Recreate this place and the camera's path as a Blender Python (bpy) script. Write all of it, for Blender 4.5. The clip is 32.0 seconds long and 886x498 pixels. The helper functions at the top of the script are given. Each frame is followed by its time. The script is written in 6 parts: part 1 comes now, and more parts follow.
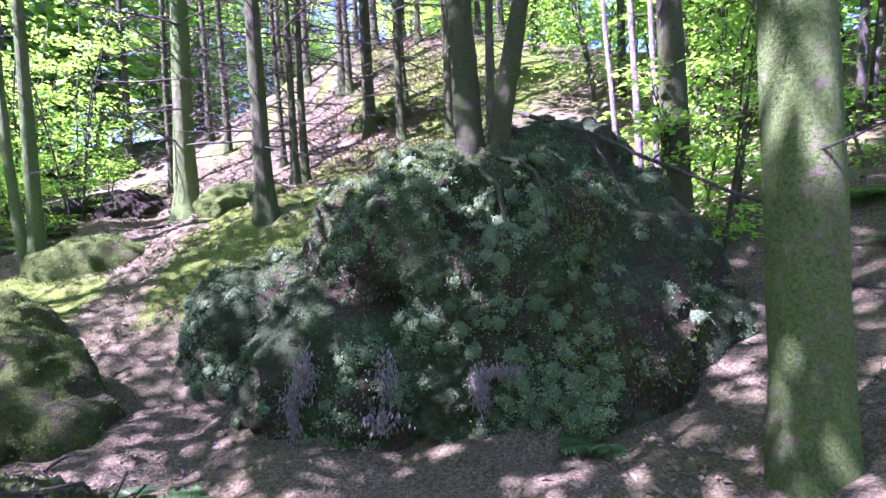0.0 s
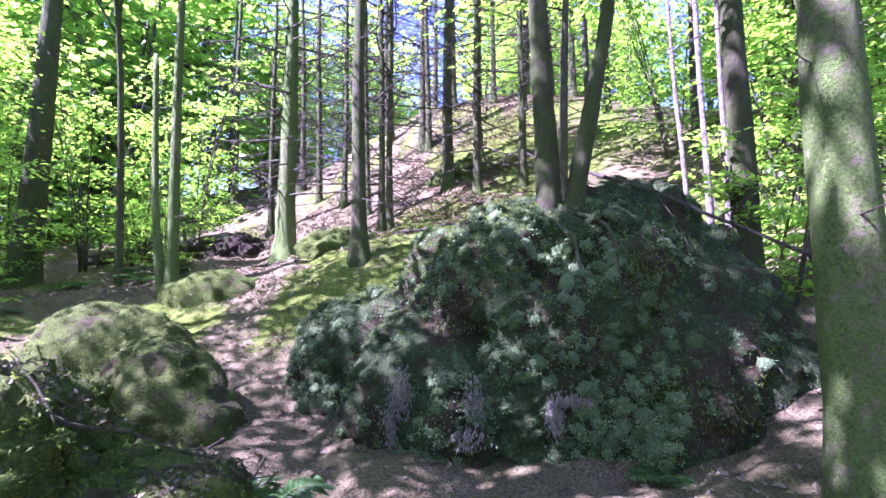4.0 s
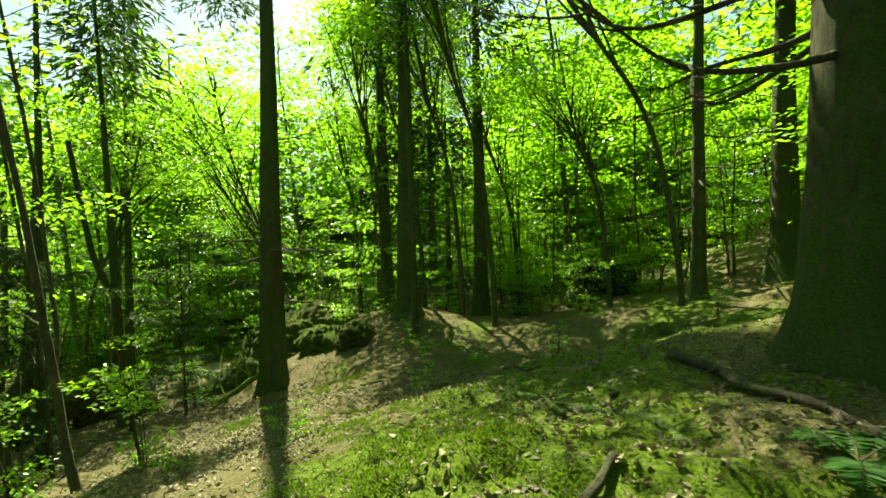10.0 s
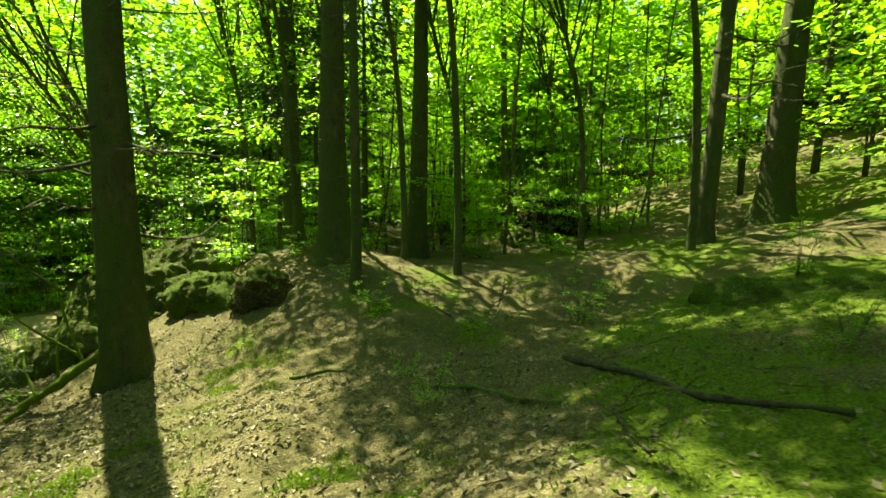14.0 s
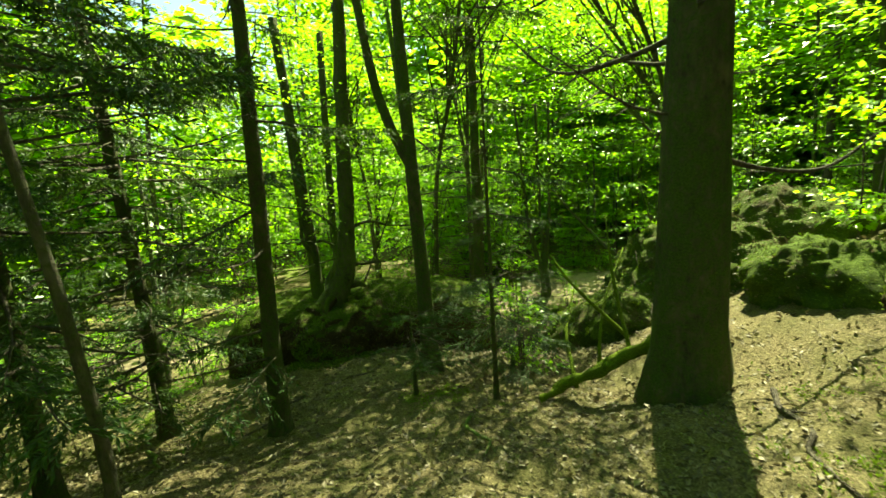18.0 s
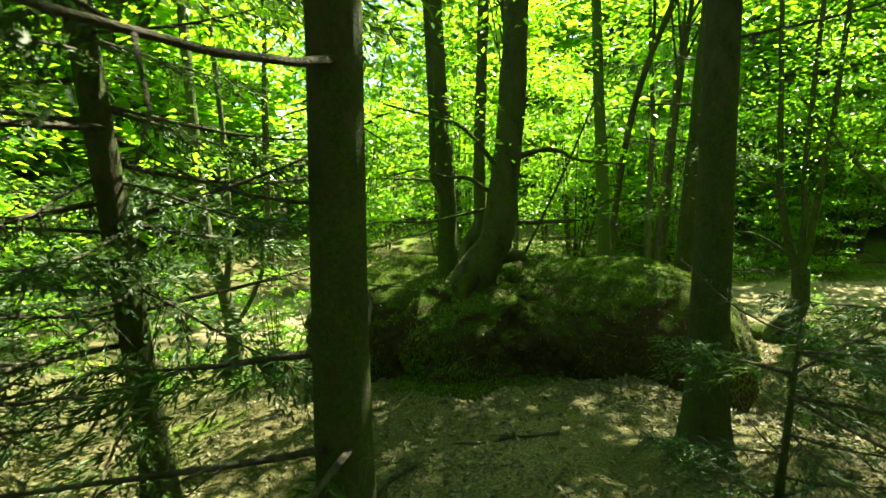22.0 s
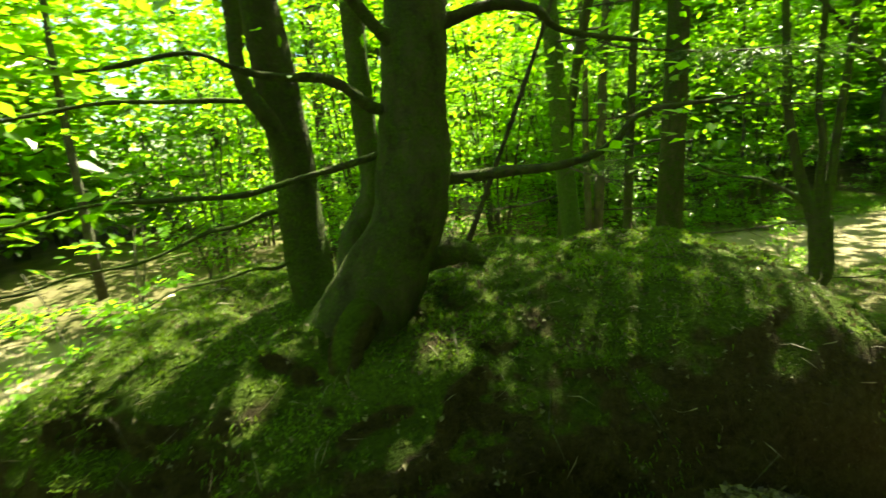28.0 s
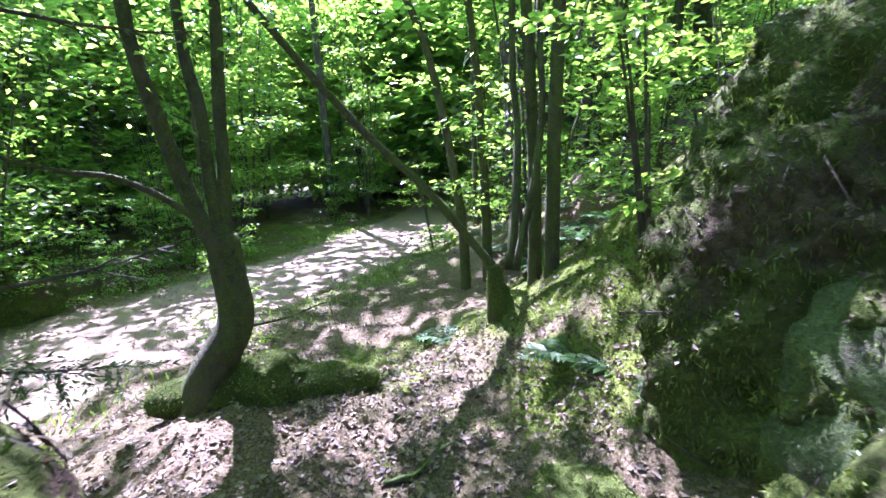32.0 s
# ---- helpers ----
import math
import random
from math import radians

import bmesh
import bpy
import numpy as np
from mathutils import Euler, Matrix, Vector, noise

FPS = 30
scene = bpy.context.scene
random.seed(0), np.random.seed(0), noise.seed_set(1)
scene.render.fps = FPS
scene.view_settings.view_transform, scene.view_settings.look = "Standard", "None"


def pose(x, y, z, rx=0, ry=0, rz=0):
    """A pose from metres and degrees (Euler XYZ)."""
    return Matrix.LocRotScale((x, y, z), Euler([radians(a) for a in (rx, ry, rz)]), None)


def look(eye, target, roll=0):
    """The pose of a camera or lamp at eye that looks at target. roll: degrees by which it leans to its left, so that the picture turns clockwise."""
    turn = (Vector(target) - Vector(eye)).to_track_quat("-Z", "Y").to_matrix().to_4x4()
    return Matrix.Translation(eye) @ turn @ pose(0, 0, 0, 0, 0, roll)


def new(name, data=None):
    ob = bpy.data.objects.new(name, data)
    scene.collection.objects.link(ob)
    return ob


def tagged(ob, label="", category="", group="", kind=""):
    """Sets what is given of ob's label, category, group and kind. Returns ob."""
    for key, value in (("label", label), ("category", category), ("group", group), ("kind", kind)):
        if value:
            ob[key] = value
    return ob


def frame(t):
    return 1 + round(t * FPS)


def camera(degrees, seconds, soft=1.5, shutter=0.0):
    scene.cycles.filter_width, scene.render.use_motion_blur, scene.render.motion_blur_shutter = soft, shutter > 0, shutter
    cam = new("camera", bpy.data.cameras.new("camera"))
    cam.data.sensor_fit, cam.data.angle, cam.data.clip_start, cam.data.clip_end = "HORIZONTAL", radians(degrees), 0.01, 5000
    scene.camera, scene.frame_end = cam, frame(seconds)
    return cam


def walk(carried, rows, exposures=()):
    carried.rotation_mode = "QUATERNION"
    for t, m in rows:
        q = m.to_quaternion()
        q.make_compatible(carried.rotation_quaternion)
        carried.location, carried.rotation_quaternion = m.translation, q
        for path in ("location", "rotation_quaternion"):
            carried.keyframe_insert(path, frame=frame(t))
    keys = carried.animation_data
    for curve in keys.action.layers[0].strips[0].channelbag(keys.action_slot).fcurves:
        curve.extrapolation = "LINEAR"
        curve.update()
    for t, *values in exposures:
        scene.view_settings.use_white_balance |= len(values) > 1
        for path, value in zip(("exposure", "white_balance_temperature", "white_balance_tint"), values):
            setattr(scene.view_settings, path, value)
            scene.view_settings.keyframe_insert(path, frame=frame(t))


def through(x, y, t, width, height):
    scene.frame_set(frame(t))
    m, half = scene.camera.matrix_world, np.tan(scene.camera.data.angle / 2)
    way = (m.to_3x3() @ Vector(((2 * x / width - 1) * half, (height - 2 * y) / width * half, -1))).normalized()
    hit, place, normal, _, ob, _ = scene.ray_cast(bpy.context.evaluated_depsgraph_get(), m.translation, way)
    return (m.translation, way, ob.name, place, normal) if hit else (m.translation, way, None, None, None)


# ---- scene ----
cam = camera(85.8, 32.0, soft=1.5, shutter=0.22)
METRES, EYE, TILT, LEAN, TURN = 24.0, 1.5, -2.0, 3.0, 0.0
ROWS = [
    (0.0, 0.0, 0.0, 0.0, 0.0, 0.0, -0.0),
    (0.5, -0.0015, -0.0024, 0.0003, -0.01, 2.02, -0.56),
    (1.0, -0.0024, -0.0041, 0.0005, 0.09, 4.55, -1.08),
    (1.5, -0.0031, -0.006, -0.0003, 0.28, 4.53, -2.1),
    (2.0, -0.0032, -0.0087, -0.0012, 1.26, 5.86, -2.29),
    (2.5, -0.0035, -0.0126, -0.003, 3.7, 5.14, -1.85),
    (4.5, -0.0093, -0.0323, -0.0042, 12.18, 6.03, -3.75),
    (5.0, -0.0157, -0.0397, -0.0059, 23.41, 5.29, -3.36),
    (5.5, -0.0196, -0.0454, -0.0068, 32.64, 4.38, -3.83),
    (6.0, -0.0227, -0.0502, -0.0078, 41.61, 2.74, -3.69),
    (6.5, -0.0259, -0.0558, -0.0087, 54.51, 0.4, -2.69),
    (7.0, -0.0296, -0.0604, -0.0101, 65.51, -1.85, -2.75),
    (7.5, -0.0364, -0.0662, -0.0119, 73.41, -3.06, -2.27),
    (8.0, -0.0472, -0.0734, -0.0156, 80.49, -3.12, -0.77),
    (8.5, -0.0591, -0.0815, -0.0188, 84.56, -3.87, -0.44),
    (9.0, -0.0743, -0.0908, -0.0213, 89.01, -5.51, 1.76),
    (9.5, -0.0893, -0.0993, -0.024, 92.2, -6.3, 0.51),
    (10.0, -0.1083, -0.1103, -0.0255, 95.58, -3.75, 0.06),
    (10.5, -0.1286, -0.1257, -0.0281, 95.81, -7.26, 1.17),
    (11.0, -0.146, -0.1422, -0.029, 98.26, -8.85, 2.46),
    (11.5, -0.1654, -0.1579, -0.0303, 100.84, -10.13, 2.76),
    (12.0, -0.184, -0.1713, -0.0347, 98.34, -10.04, 2.92),
    (12.5, -0.2048, -0.1777, -0.0379, 92.64, -12.24, 3.22),
    (13.0, -0.2266, -0.1788, -0.0395, 87.73, -12.32, 0.5),
    (13.5, -0.2452, -0.1811, -0.0445, 80.06, -10.52, -4.11),
    (15.5, -0.3207, -0.2002, -0.0711, 97.26, -14.45, 1.86),
    (16.0, -0.3386, -0.2088, -0.0776, 106.23, -14.36, 1.84),
    (16.5, -0.3558, -0.2216, -0.0833, 113.6, -15.76, 3.27),
    (17.0, -0.3715, -0.2343, -0.0899, 124.86, -15.78, 3.03),
    (17.5, -0.3841, -0.2482, -0.0939, 134.43, -14.86, 4.58),
    (18.0, -0.3967, -0.263, -0.0983, 139.11, -12.98, 4.74),
    (18.5, -0.4122, -0.2799, -0.1074, 147.46, -13.76, 4.61),
    (19.0, -0.4211, -0.2979, -0.116, 152.38, -14.92, 3.39),
    (19.5, -0.4308, -0.3157, -0.1233, 155.46, -15.19, 2.98),
    (20.0, -0.4374, -0.3388, -0.1254, 161.39, -15.16, 2.09),
    (20.5, -0.4369, -0.3613, -0.1312, 160.74, -13.98, 3.28),
    (21.0, -0.4415, -0.3851, -0.141, 159.81, -13.73, 6.67),
    (21.5, -0.4459, -0.4054, -0.1478, 157.82, -13.45, 3.88),
    (22.0, -0.4569, -0.4258, -0.1519, 153.2, -13.78, 2.66),
    (22.5, -0.4707, -0.4473, -0.1579, 152.94, -15.51, 2.42),
    (23.0, -0.481, -0.4659, -0.1637, 148.12, -13.81, 1.99),
    (23.5, -0.4941, -0.484, -0.1679, 147.01, -14.13, 2.06),
    (24.0, -0.5048, -0.4981, -0.1711, 148.71, -15.77, 1.83),
    (24.5, -0.5105, -0.5081, -0.1742, 149.05, -18.12, 2.41),
    (25.0, -0.5138, -0.5146, -0.1761, 149.0, -19.38, 3.08),
    (25.5, -0.5153, -0.5175, -0.1762, 152.06, -19.27, 3.37),
    (27.5, -0.5224, -0.5314, -0.1793, 151.44, -18.52, 4.08),
    (28.0, -0.5287, -0.5404, -0.1825, 140.96, -16.84, 5.76),
    (28.5, -0.5436, -0.5484, -0.1877, 124.59, -18.13, 3.42),
    (29.0, -0.5549, -0.554, -0.1921, 112.3, -16.94, 1.41),
    (29.5, -0.57, -0.553, -0.1971, 97.15, -14.75, 2.1),
    (30.0, -0.5917, -0.5475, -0.2073, 90.48, -11.58, -2.65),
    (30.5, -0.6117, -0.5465, -0.2118, 84.13, -11.75, -1.1),
    (31.0, -0.6324, -0.5448, -0.2158, 79.91, -12.27, 1.27),
    (31.5, -0.6545, -0.5442, -0.2205, 85.91, -14.42, 0.51),
    (32.0, -0.6788, -0.5429, -0.2268, 87.44, -13.59, -0.33),
]
EXPOSURES = [
    (0.0, 3.35, 4950, 80), (4.4, 3.35, 4950, 80), (4.9, 2.65, 5450, 48), (6.0, 2.5, 6600, 8), (7.0, 2.65, 5200, 62), (8.0, 2.35, 7200, -6), (9.0, 2.4, 5200, 24), (10.0, 1.98, 8000, -18), (12.0, 2.15, 8500, -17), (16.0, 2.4, 8500, -19), (18.0, 2.42, 8500, -21),
    (19.0, 3.28, 6200, 3), (20.0, 2.85, 7700, -17), (25.0, 2.9, 7300, -14), (28.0, 3.1, 8300, -17), (29.0, 3.25, 5900, 22), (29.4, 3.28, 5500, 44), (29.9, 3.4, 5150, 68), (31.0, 3.5, 5000, 68), (32.0, 3.6, 4900, 70),
]
walk(cam, [(t, pose(0, 0, EYE, TILT, LEAN, TURN) @ pose(METRES * x, METRES * y, METRES * z, 90 + pitch, roll, yaw)) for t, x, y, z, yaw, pitch, roll in ROWS], EXPOSURES)

# ---- daylight ----
SUN_YAW, SUN_UP = 114.6, 53.0
sun_way = Vector((-math.sin(radians(SUN_YAW)) * math.cos(radians(SUN_UP)), math.cos(radians(SUN_YAW)) * math.cos(radians(SUN_UP)), math.sin(radians(SUN_UP))))
world = bpy.data.worlds.new("sky_world")
scene.world = world
world.use_nodes = True
sky = world.node_tree.nodes.new("ShaderNodeTexSky")
sky.sky_type, sky.sun_disc = "NISHITA", False
sky.sun_elevation, sky.sun_rotation = radians(SUN_UP), radians(360 - SUN_YAW)
backg = world.node_tree.nodes["Background"]
backg.inputs["Strength"].default_value = 0.055
world.node_tree.links.new(sky.outputs[0], backg.inputs["Color"])
sun = new("sun", bpy.data.lights.new("sun", "SUN"))
sun.data.energy, sun.data.angle, sun.data.color = 5.0, radians(0.53), (1.0, 0.93, 0.8)
sun.matrix_world = look(sun_way * 60, (0, 0, 0))


# ---- tools ----
def hash01(ix, iy, iz, seed):
    h = (ix * 374761393 + iy * 668265263 + iz * 2147483647 + seed * 974634777) & 0xFFFFFFFF
    h = ((h ^ (h >> 13)) * 1274126177) & 0xFFFFFFFF
    h = ((h ^ (h >> 16)) * 2246822519) & 0xFFFFFFFF
    return ((h ^ (h >> 15)) & 0xFFFFFF) / float(0xFFFFFF)


def vnoise(p, seed=0):
    """Smooth value noise in -1..1 at the points p (n, 3)."""
    q = np.floor(p).astype(np.int64)
    f = p - q
    f = f * f * (3 - 2 * f)
    out = 0
    for a in (0, 1):
        for b in (0, 1):
            for c in (0, 1):
                w = (f[:, 0] if a else 1 - f[:, 0]) * (f[:, 1] if b else 1 - f[:, 1]) * (f[:, 2] if c else 1 - f[:, 2])
                out = out + w * hash01(q[:, 0] + a, q[:, 1] + b, q[:, 2] + c, seed)
    return out * 2 - 1


def fbm(p, octaves=4, seed=0, gain=0.5):
    out, amp = 0, 1.0
    for i in range(octaves):
        out = out + amp * vnoise(p * 2.03 ** i, seed + 17 * i)
        amp *= gain
    return out


def mesh_of(name, verts, faces, smooth=True):
    me = bpy.data.meshes.new(name)
    me.from_pydata(np.asarray(verts, float).tolist(), [], [f.tolist() if hasattr(f, "tolist") else f for f in faces])
    if smooth:
        me.polygons.foreach_set("use_smooth", [True] * len(me.polygons))
    me.update()
    return me


class Stock:
    """Gathers pieces of one mesh."""

    def __init__(self):
        self.v, self.f, self.n = [], [], 0

    def add(self, v, f):
        self.v.append(np.asarray(v, float))
        self.f.extend((np.asarray(f) + self.n).tolist())
        self.n += len(v)

    def mesh(self, name, smooth=True):
        return mesh_of(name, np.concatenate(self.v) if self.v else np.zeros((0, 3)), self.f, smooth)


def thing(name, place, label, category, group="", turn=0.0, kind=""):
    ob = new(name)
    ob.matrix_world = pose(*place, 0, 0, turn)
    return tagged(ob, label, category, group, kind)


def part(name, me, material, parent, label="", m=None):
    ob = new(name, me)
    if material and not me.materials:
        me.materials.append(material)
    ob.parent = parent
    if m is not None:
        ob.matrix_basis = m
    return tagged(ob, label)


def smooth_line(pts, steps):
    """A Catmull-Rom line through pts."""
    p = np.asarray(pts, float)
    p = np.vstack([2 * p[0] - p[1], p, 2 * p[-1] - p[-2]])
    out = []
    for i in range(1, len(p) - 2):
        for t in np.arange(steps) / steps:
            a, b, c, d = p[i - 1], p[i], p[i + 1], p[i + 2]
            out.append(0.5 * (2 * b + (c - a) * t + (2 * a - 5 * b + 4 * c - d) * t * t + (3 * b - a - 3 * c + d) * t ** 3))
    out.append(p[-2])
    return np.array(out)


def tube(pts, rad, sides=6, rough=0.0, seed=0, lobes=0.0):
    """A round limb along pts with radii rad, closed at both ends."""
    pts, rad = np.asarray(pts, float), np.asarray(rad, float)
    k = len(pts)
    d = np.gradient(pts, axis=0)
    d /= np.linalg.norm(d, axis=1)[:, None] + 1e-9
    ref = np.array([1.0, 0, 0]) if abs(d[:, 2]).mean() > 0.7 else np.array([0, 0, 1.0])
    u = np.cross(d, ref)
    u /= np.linalg.norm(u, axis=1)[:, None] + 1e-9
    w = np.cross(d, u)
    a = np.arange(sides) * 2 * math.pi / sides
    r = np.repeat(rad[:, None], sides, 1)
    if lobes:
        run = np.linalg.norm(pts - pts[0], axis=1)
        r = r * (1 + lobes * np.exp(-run / 0.45)[:, None] * (np.cos(a * 4 + seed) + 0.6 * np.cos(a * 7 + 2.1 * seed))[None, :])
    v = pts[:, None, :] + r[:, :, None] * (np.cos(a)[None, :, None] * u[:, None, :] + np.sin(a)[None, :, None] * w[:, None, :])
    v = v.reshape(-1, 3)
    if rough:
        flat = np.repeat(pts, sides, 0)
        out = v - flat
        ln = np.linalg.norm(out, axis=1)[:, None] + 1e-9
        v = v + out / ln * (rough * fbm(v * np.array([9, 9, 3.0]) + seed * 7.3, 3, seed))[:, None]
    i, j = np.meshgrid(np.arange(k - 1), np.arange(sides), indexing="ij")
    j2 = (j + 1) % sides
    f = np.stack([i * sides + j, i * sides + j2, (i + 1) * sides + j2, (i + 1) * sides + j], -1).reshape(-1, 4).tolist()
    f.append(list(range(sides))[::-1])
    f.append([(k - 1) * sides + s for s in range(sides)])
    return v, f


def add_tube(stock, *args, **kw):
    v, f = tube(*args, **kw)
    stock.v.append(v)
    stock.f.extend([[q + stock.n for q in g] for g in f])
    stock.n += len(v)


def unit(v):
    return v / (np.linalg.norm(v, axis=-1, keepdims=True) + 1e-9)


def leaves(p, way, up, size, rng, wide=0.3, fold=0.12):
    """Folded leaf blades at p, along way, facing up."""
    n = len(p)
    way = unit(way)
    side = unit(np.cross(way, up))
    up = np.cross(side, way)
    L = (size * rng.uniform(0.65, 1.25, n))[:, None]
    droop = rng.uniform(-0.05, 0.16, n)[:, None] * L
    mid = p + way * L * 0.45
    tip = p + way * L - up * droop
    l = mid + side * L * wide + up * L * fold
    r = mid - side * L * wide + up * L * fold
    v = np.stack([p, l, tip, r], 1).reshape(-1, 3)
    b = np.arange(n)[:, None] * 4
    return v, b + np.array([[0, 1, 2, 3]])


# ---- the lie of the land ----
HILLS = [(0, 3, 2.5, -0.86), (-4, 4, 3, -1.24), (3, 6, 4, -1.43), (-7, 0, 4, 0.94), (-12, 0, 4, -1.05), (-10, -5, 4, -0.75), (-15, -6, 4, 0.8), (-12, -11, 4, -0.36),
         (-17, -10, 3, 0.4), (-17, -14.5, 3, 0.88), (-22, -13, 4, -1.34), (-22, -9, 4, 0.8), (-28, -6, 3.4, 2.6), (-22, 0, 6, -0.59), (-6, 10, 6, -1.18), (-14, 14, 8, -1.07),
         (-6, -12, 5, 0.14), (-33, -3, 8, -1.4), (-1, -1, 2.2, -0.6), (-3.5, -2.5, 2.5, -0.47), (-17.5, -12.5, 2, -1.23), (-2.5, 7, 2.2, 0.57), (-11, -15, 3, -0.19)]
KNOLLS = [(-19.8, -6.6, 1.7, 0.7), (-11.2, -19.3, 1.7, -0.5), (-17.1, 5.7, 1.7, -0.48), (-14.4, -8.4, 1.7, -0.45), (-2.7, 7.2, 1.7, 0.34),
          (-10.6, -14.3, 1.7, -0.33), (-5.8, 11.0, 1.7, -0.28), (-17.1, -5.2, 1.7, 0.28), (1.7, 2.6, 1.3, -0.26), (-18.9, -12.3, 1.3, -0.25), (-9.8, 6.4, 1.7, 0.24), (-13.4, -10.1, 1.7, -0.23), (-12, -16.5, 1.3, 0.23),
          (-3.6, 5.4, 1.3, -0.23), (-13, -1.3, 1.3, -0.22), (-13.6, -6.4, 1.3, -0.17), (-6.0, 7.0, 1.7, 0.13), (-3.4, 4.9, 1.3, -0.13), (-6.4, 0.0, 1.7, -0.12), (-20.2, -3.1, 1.7, -0.09), (-12.1, -18.2, 1.3, 0.09), (-20.5, -14.9, 0.9, 0.5), (-1.0, 24.0, 5.0, 4.5), (-21.3, -10.2, 1.3, 0.9)]


def land(x, y):
    """Height of the ground: a slope with swells that ends on the level of the track."""
    x, y = np.asarray(x, float), np.asarray(y, float)
    z = 1.661 + 0.096 * x + 0.277 * y
    for a, b, r, h in HILLS + KNOLLS:
        z = z + h * np.exp(-((x - a) ** 2 + (y - b) ** 2) / (2 * r * r))
    z = np.where(z > 9, 9 + (z - 9) * 0.6, z)
    low = -5.15 - 0.004 * np.hypot(x + 25, y + 16)
    return np.maximum(z, low) + 0.25 * np.log1p(np.exp(-np.abs(z - low) / 0.25))


def gz(x, y):
    return float(land(x, y))


WALKED = np.array([(pose(0, 0, EYE, TILT, LEAN, TURN) @ Vector((METRES * r[1], METRES * r[2], METRES * r[3])))[:2] for r in ROWS])
WALKED3 = np.array([(pose(0, 0, EYE, TILT, LEAN, TURN) @ Vector((METRES * r[1], METRES * r[2], METRES * r[3])))[:] for r in ROWS])
TRACK = smooth_line([(-2, -31), (-10, -24.5), (-18, -20.5), (-25, -17.6), (-30, -15.3), (-36, -13.6), (-44, -12.2), (-60, -12)], 8)


def far_from(line, x, y):
    """Distance in plan from each point to a line of points."""
    out = np.full(np.shape(x), 1e9)
    for a, b in zip(line[:-1], line[1:]):
        d = b - a
        t = np.clip(((x - a[0]) * d[0] + (y - a[1]) * d[1]) / (d @ d + 1e-9), 0, 1)
        out = np.minimum(out, np.hypot(x - a[0] - t * d[0], y - a[1] - t * d[1]))
    return out


# ---- materials ----
class Nodes:
    def __init__(self, name):
        self.m = bpy.data.materials.new(name)
        self.m.use_nodes = True
        self.t = self.m.node_tree
        self.bsdf = self.t.nodes["Principled BSDF"]
        self.out = self.t.nodes["Material Output"]
        self.where = self.t.nodes.new("ShaderNodeTexCoord").outputs["Object"]

    def link(self, a, b):
        self.t.links.new(a, b)

    def noise(self, scale, detail=4, rough=0.6, stretch=None, kind="ShaderNodeTexNoise"):
        n = self.t.nodes.new(kind)
        n.inputs["Scale"].default_value = scale
        if kind == "ShaderNodeTexNoise":
            n.inputs["Detail"].default_value, n.inputs["Roughness"].default_value = detail, rough
        src = self.where
        if stretch:
            g = self.t.nodes.new("ShaderNodeMapping")
            g.inputs["Scale"].default_value = stretch
            self.link(src, g.inputs["Vector"])
            src = g.outputs[0]
        self.link(src, n.inputs["Vector"])
        return n.outputs["Distance"] if kind == "ShaderNodeTexVoronoi" else n.outputs[0]

    def ramp(self, fac, stops):
        r = self.t.nodes.new("ShaderNodeValToRGB")
        e = r.color_ramp.elements
        while len(e) < len(stops):
            e.new(0.5)
        for k, (at, col) in zip(e, stops):
            k.position, k.color = at, (*col, 1) if len(col) == 3 else col
        self.link(fac, r.inputs[0])
        return r.outputs[0]

    def mix(self, fac, a, b, blend="MIX"):
        n = self.t.nodes.new("ShaderNodeMix")
        n.data_type, n.blend_type = "RGBA", blend
        for v, sock in ((fac, n.inputs[0]), (a, n.inputs[6]), (b, n.inputs[7])):
            if hasattr(v, "is_output"):
                self.link(v, sock)
            elif isinstance(v, (int, float)):
                sock.default_value = v
            else:
                sock.default_value = (*v, 1)
        return n.outputs[2]

    def math(self, op, a, b=0.5, c=0.0):
        n = self.t.nodes.new("ShaderNodeMath")
        n.operation = op
        for v, sock in ((a, n.inputs[0]), (b, n.inputs[1]), (c, n.inputs[2])):
            if hasattr(v, "is_output"):
                self.link(v, sock)
            else:
                sock.default_value = v
        return n.outputs[0]

    def attribute(self, name):
        n = self.t.nodes.new("ShaderNodeAttribute")
        n.attribute_name = name
        return n.outputs["Fac"]

    def island(self):
        return self.t.nodes.new("ShaderNodeNewGeometry").outputs["Random Per Island"]

    def own(self):
        return self.t.nodes.new("ShaderNodeObjectInfo").outputs["Random"]

    def bump(self, height, strength=0.6, distance=0.02):
        b = self.t.nodes.new("ShaderNodeBump")
        b.inputs["Strength"].default_value, b.inputs["Distance"].default_value = strength, distance
        self.link(height, b.inputs["Height"])
        self.link(b.outputs[0], self.bsdf.inputs["Normal"])

    def done(self, colour, rough=0.9, spec=0.25):
        if hasattr(colour, "is_output"):
            self.link(colour, self.bsdf.inputs["Base Color"])
        else:
            self.bsdf.inputs["Base Color"].default_value = (*colour, 1)
        self.bsdf.inputs["Roughness"].default_value = rough
        self.bsdf.inputs["Specular IOR Level"].default_value = spec
        return self.m


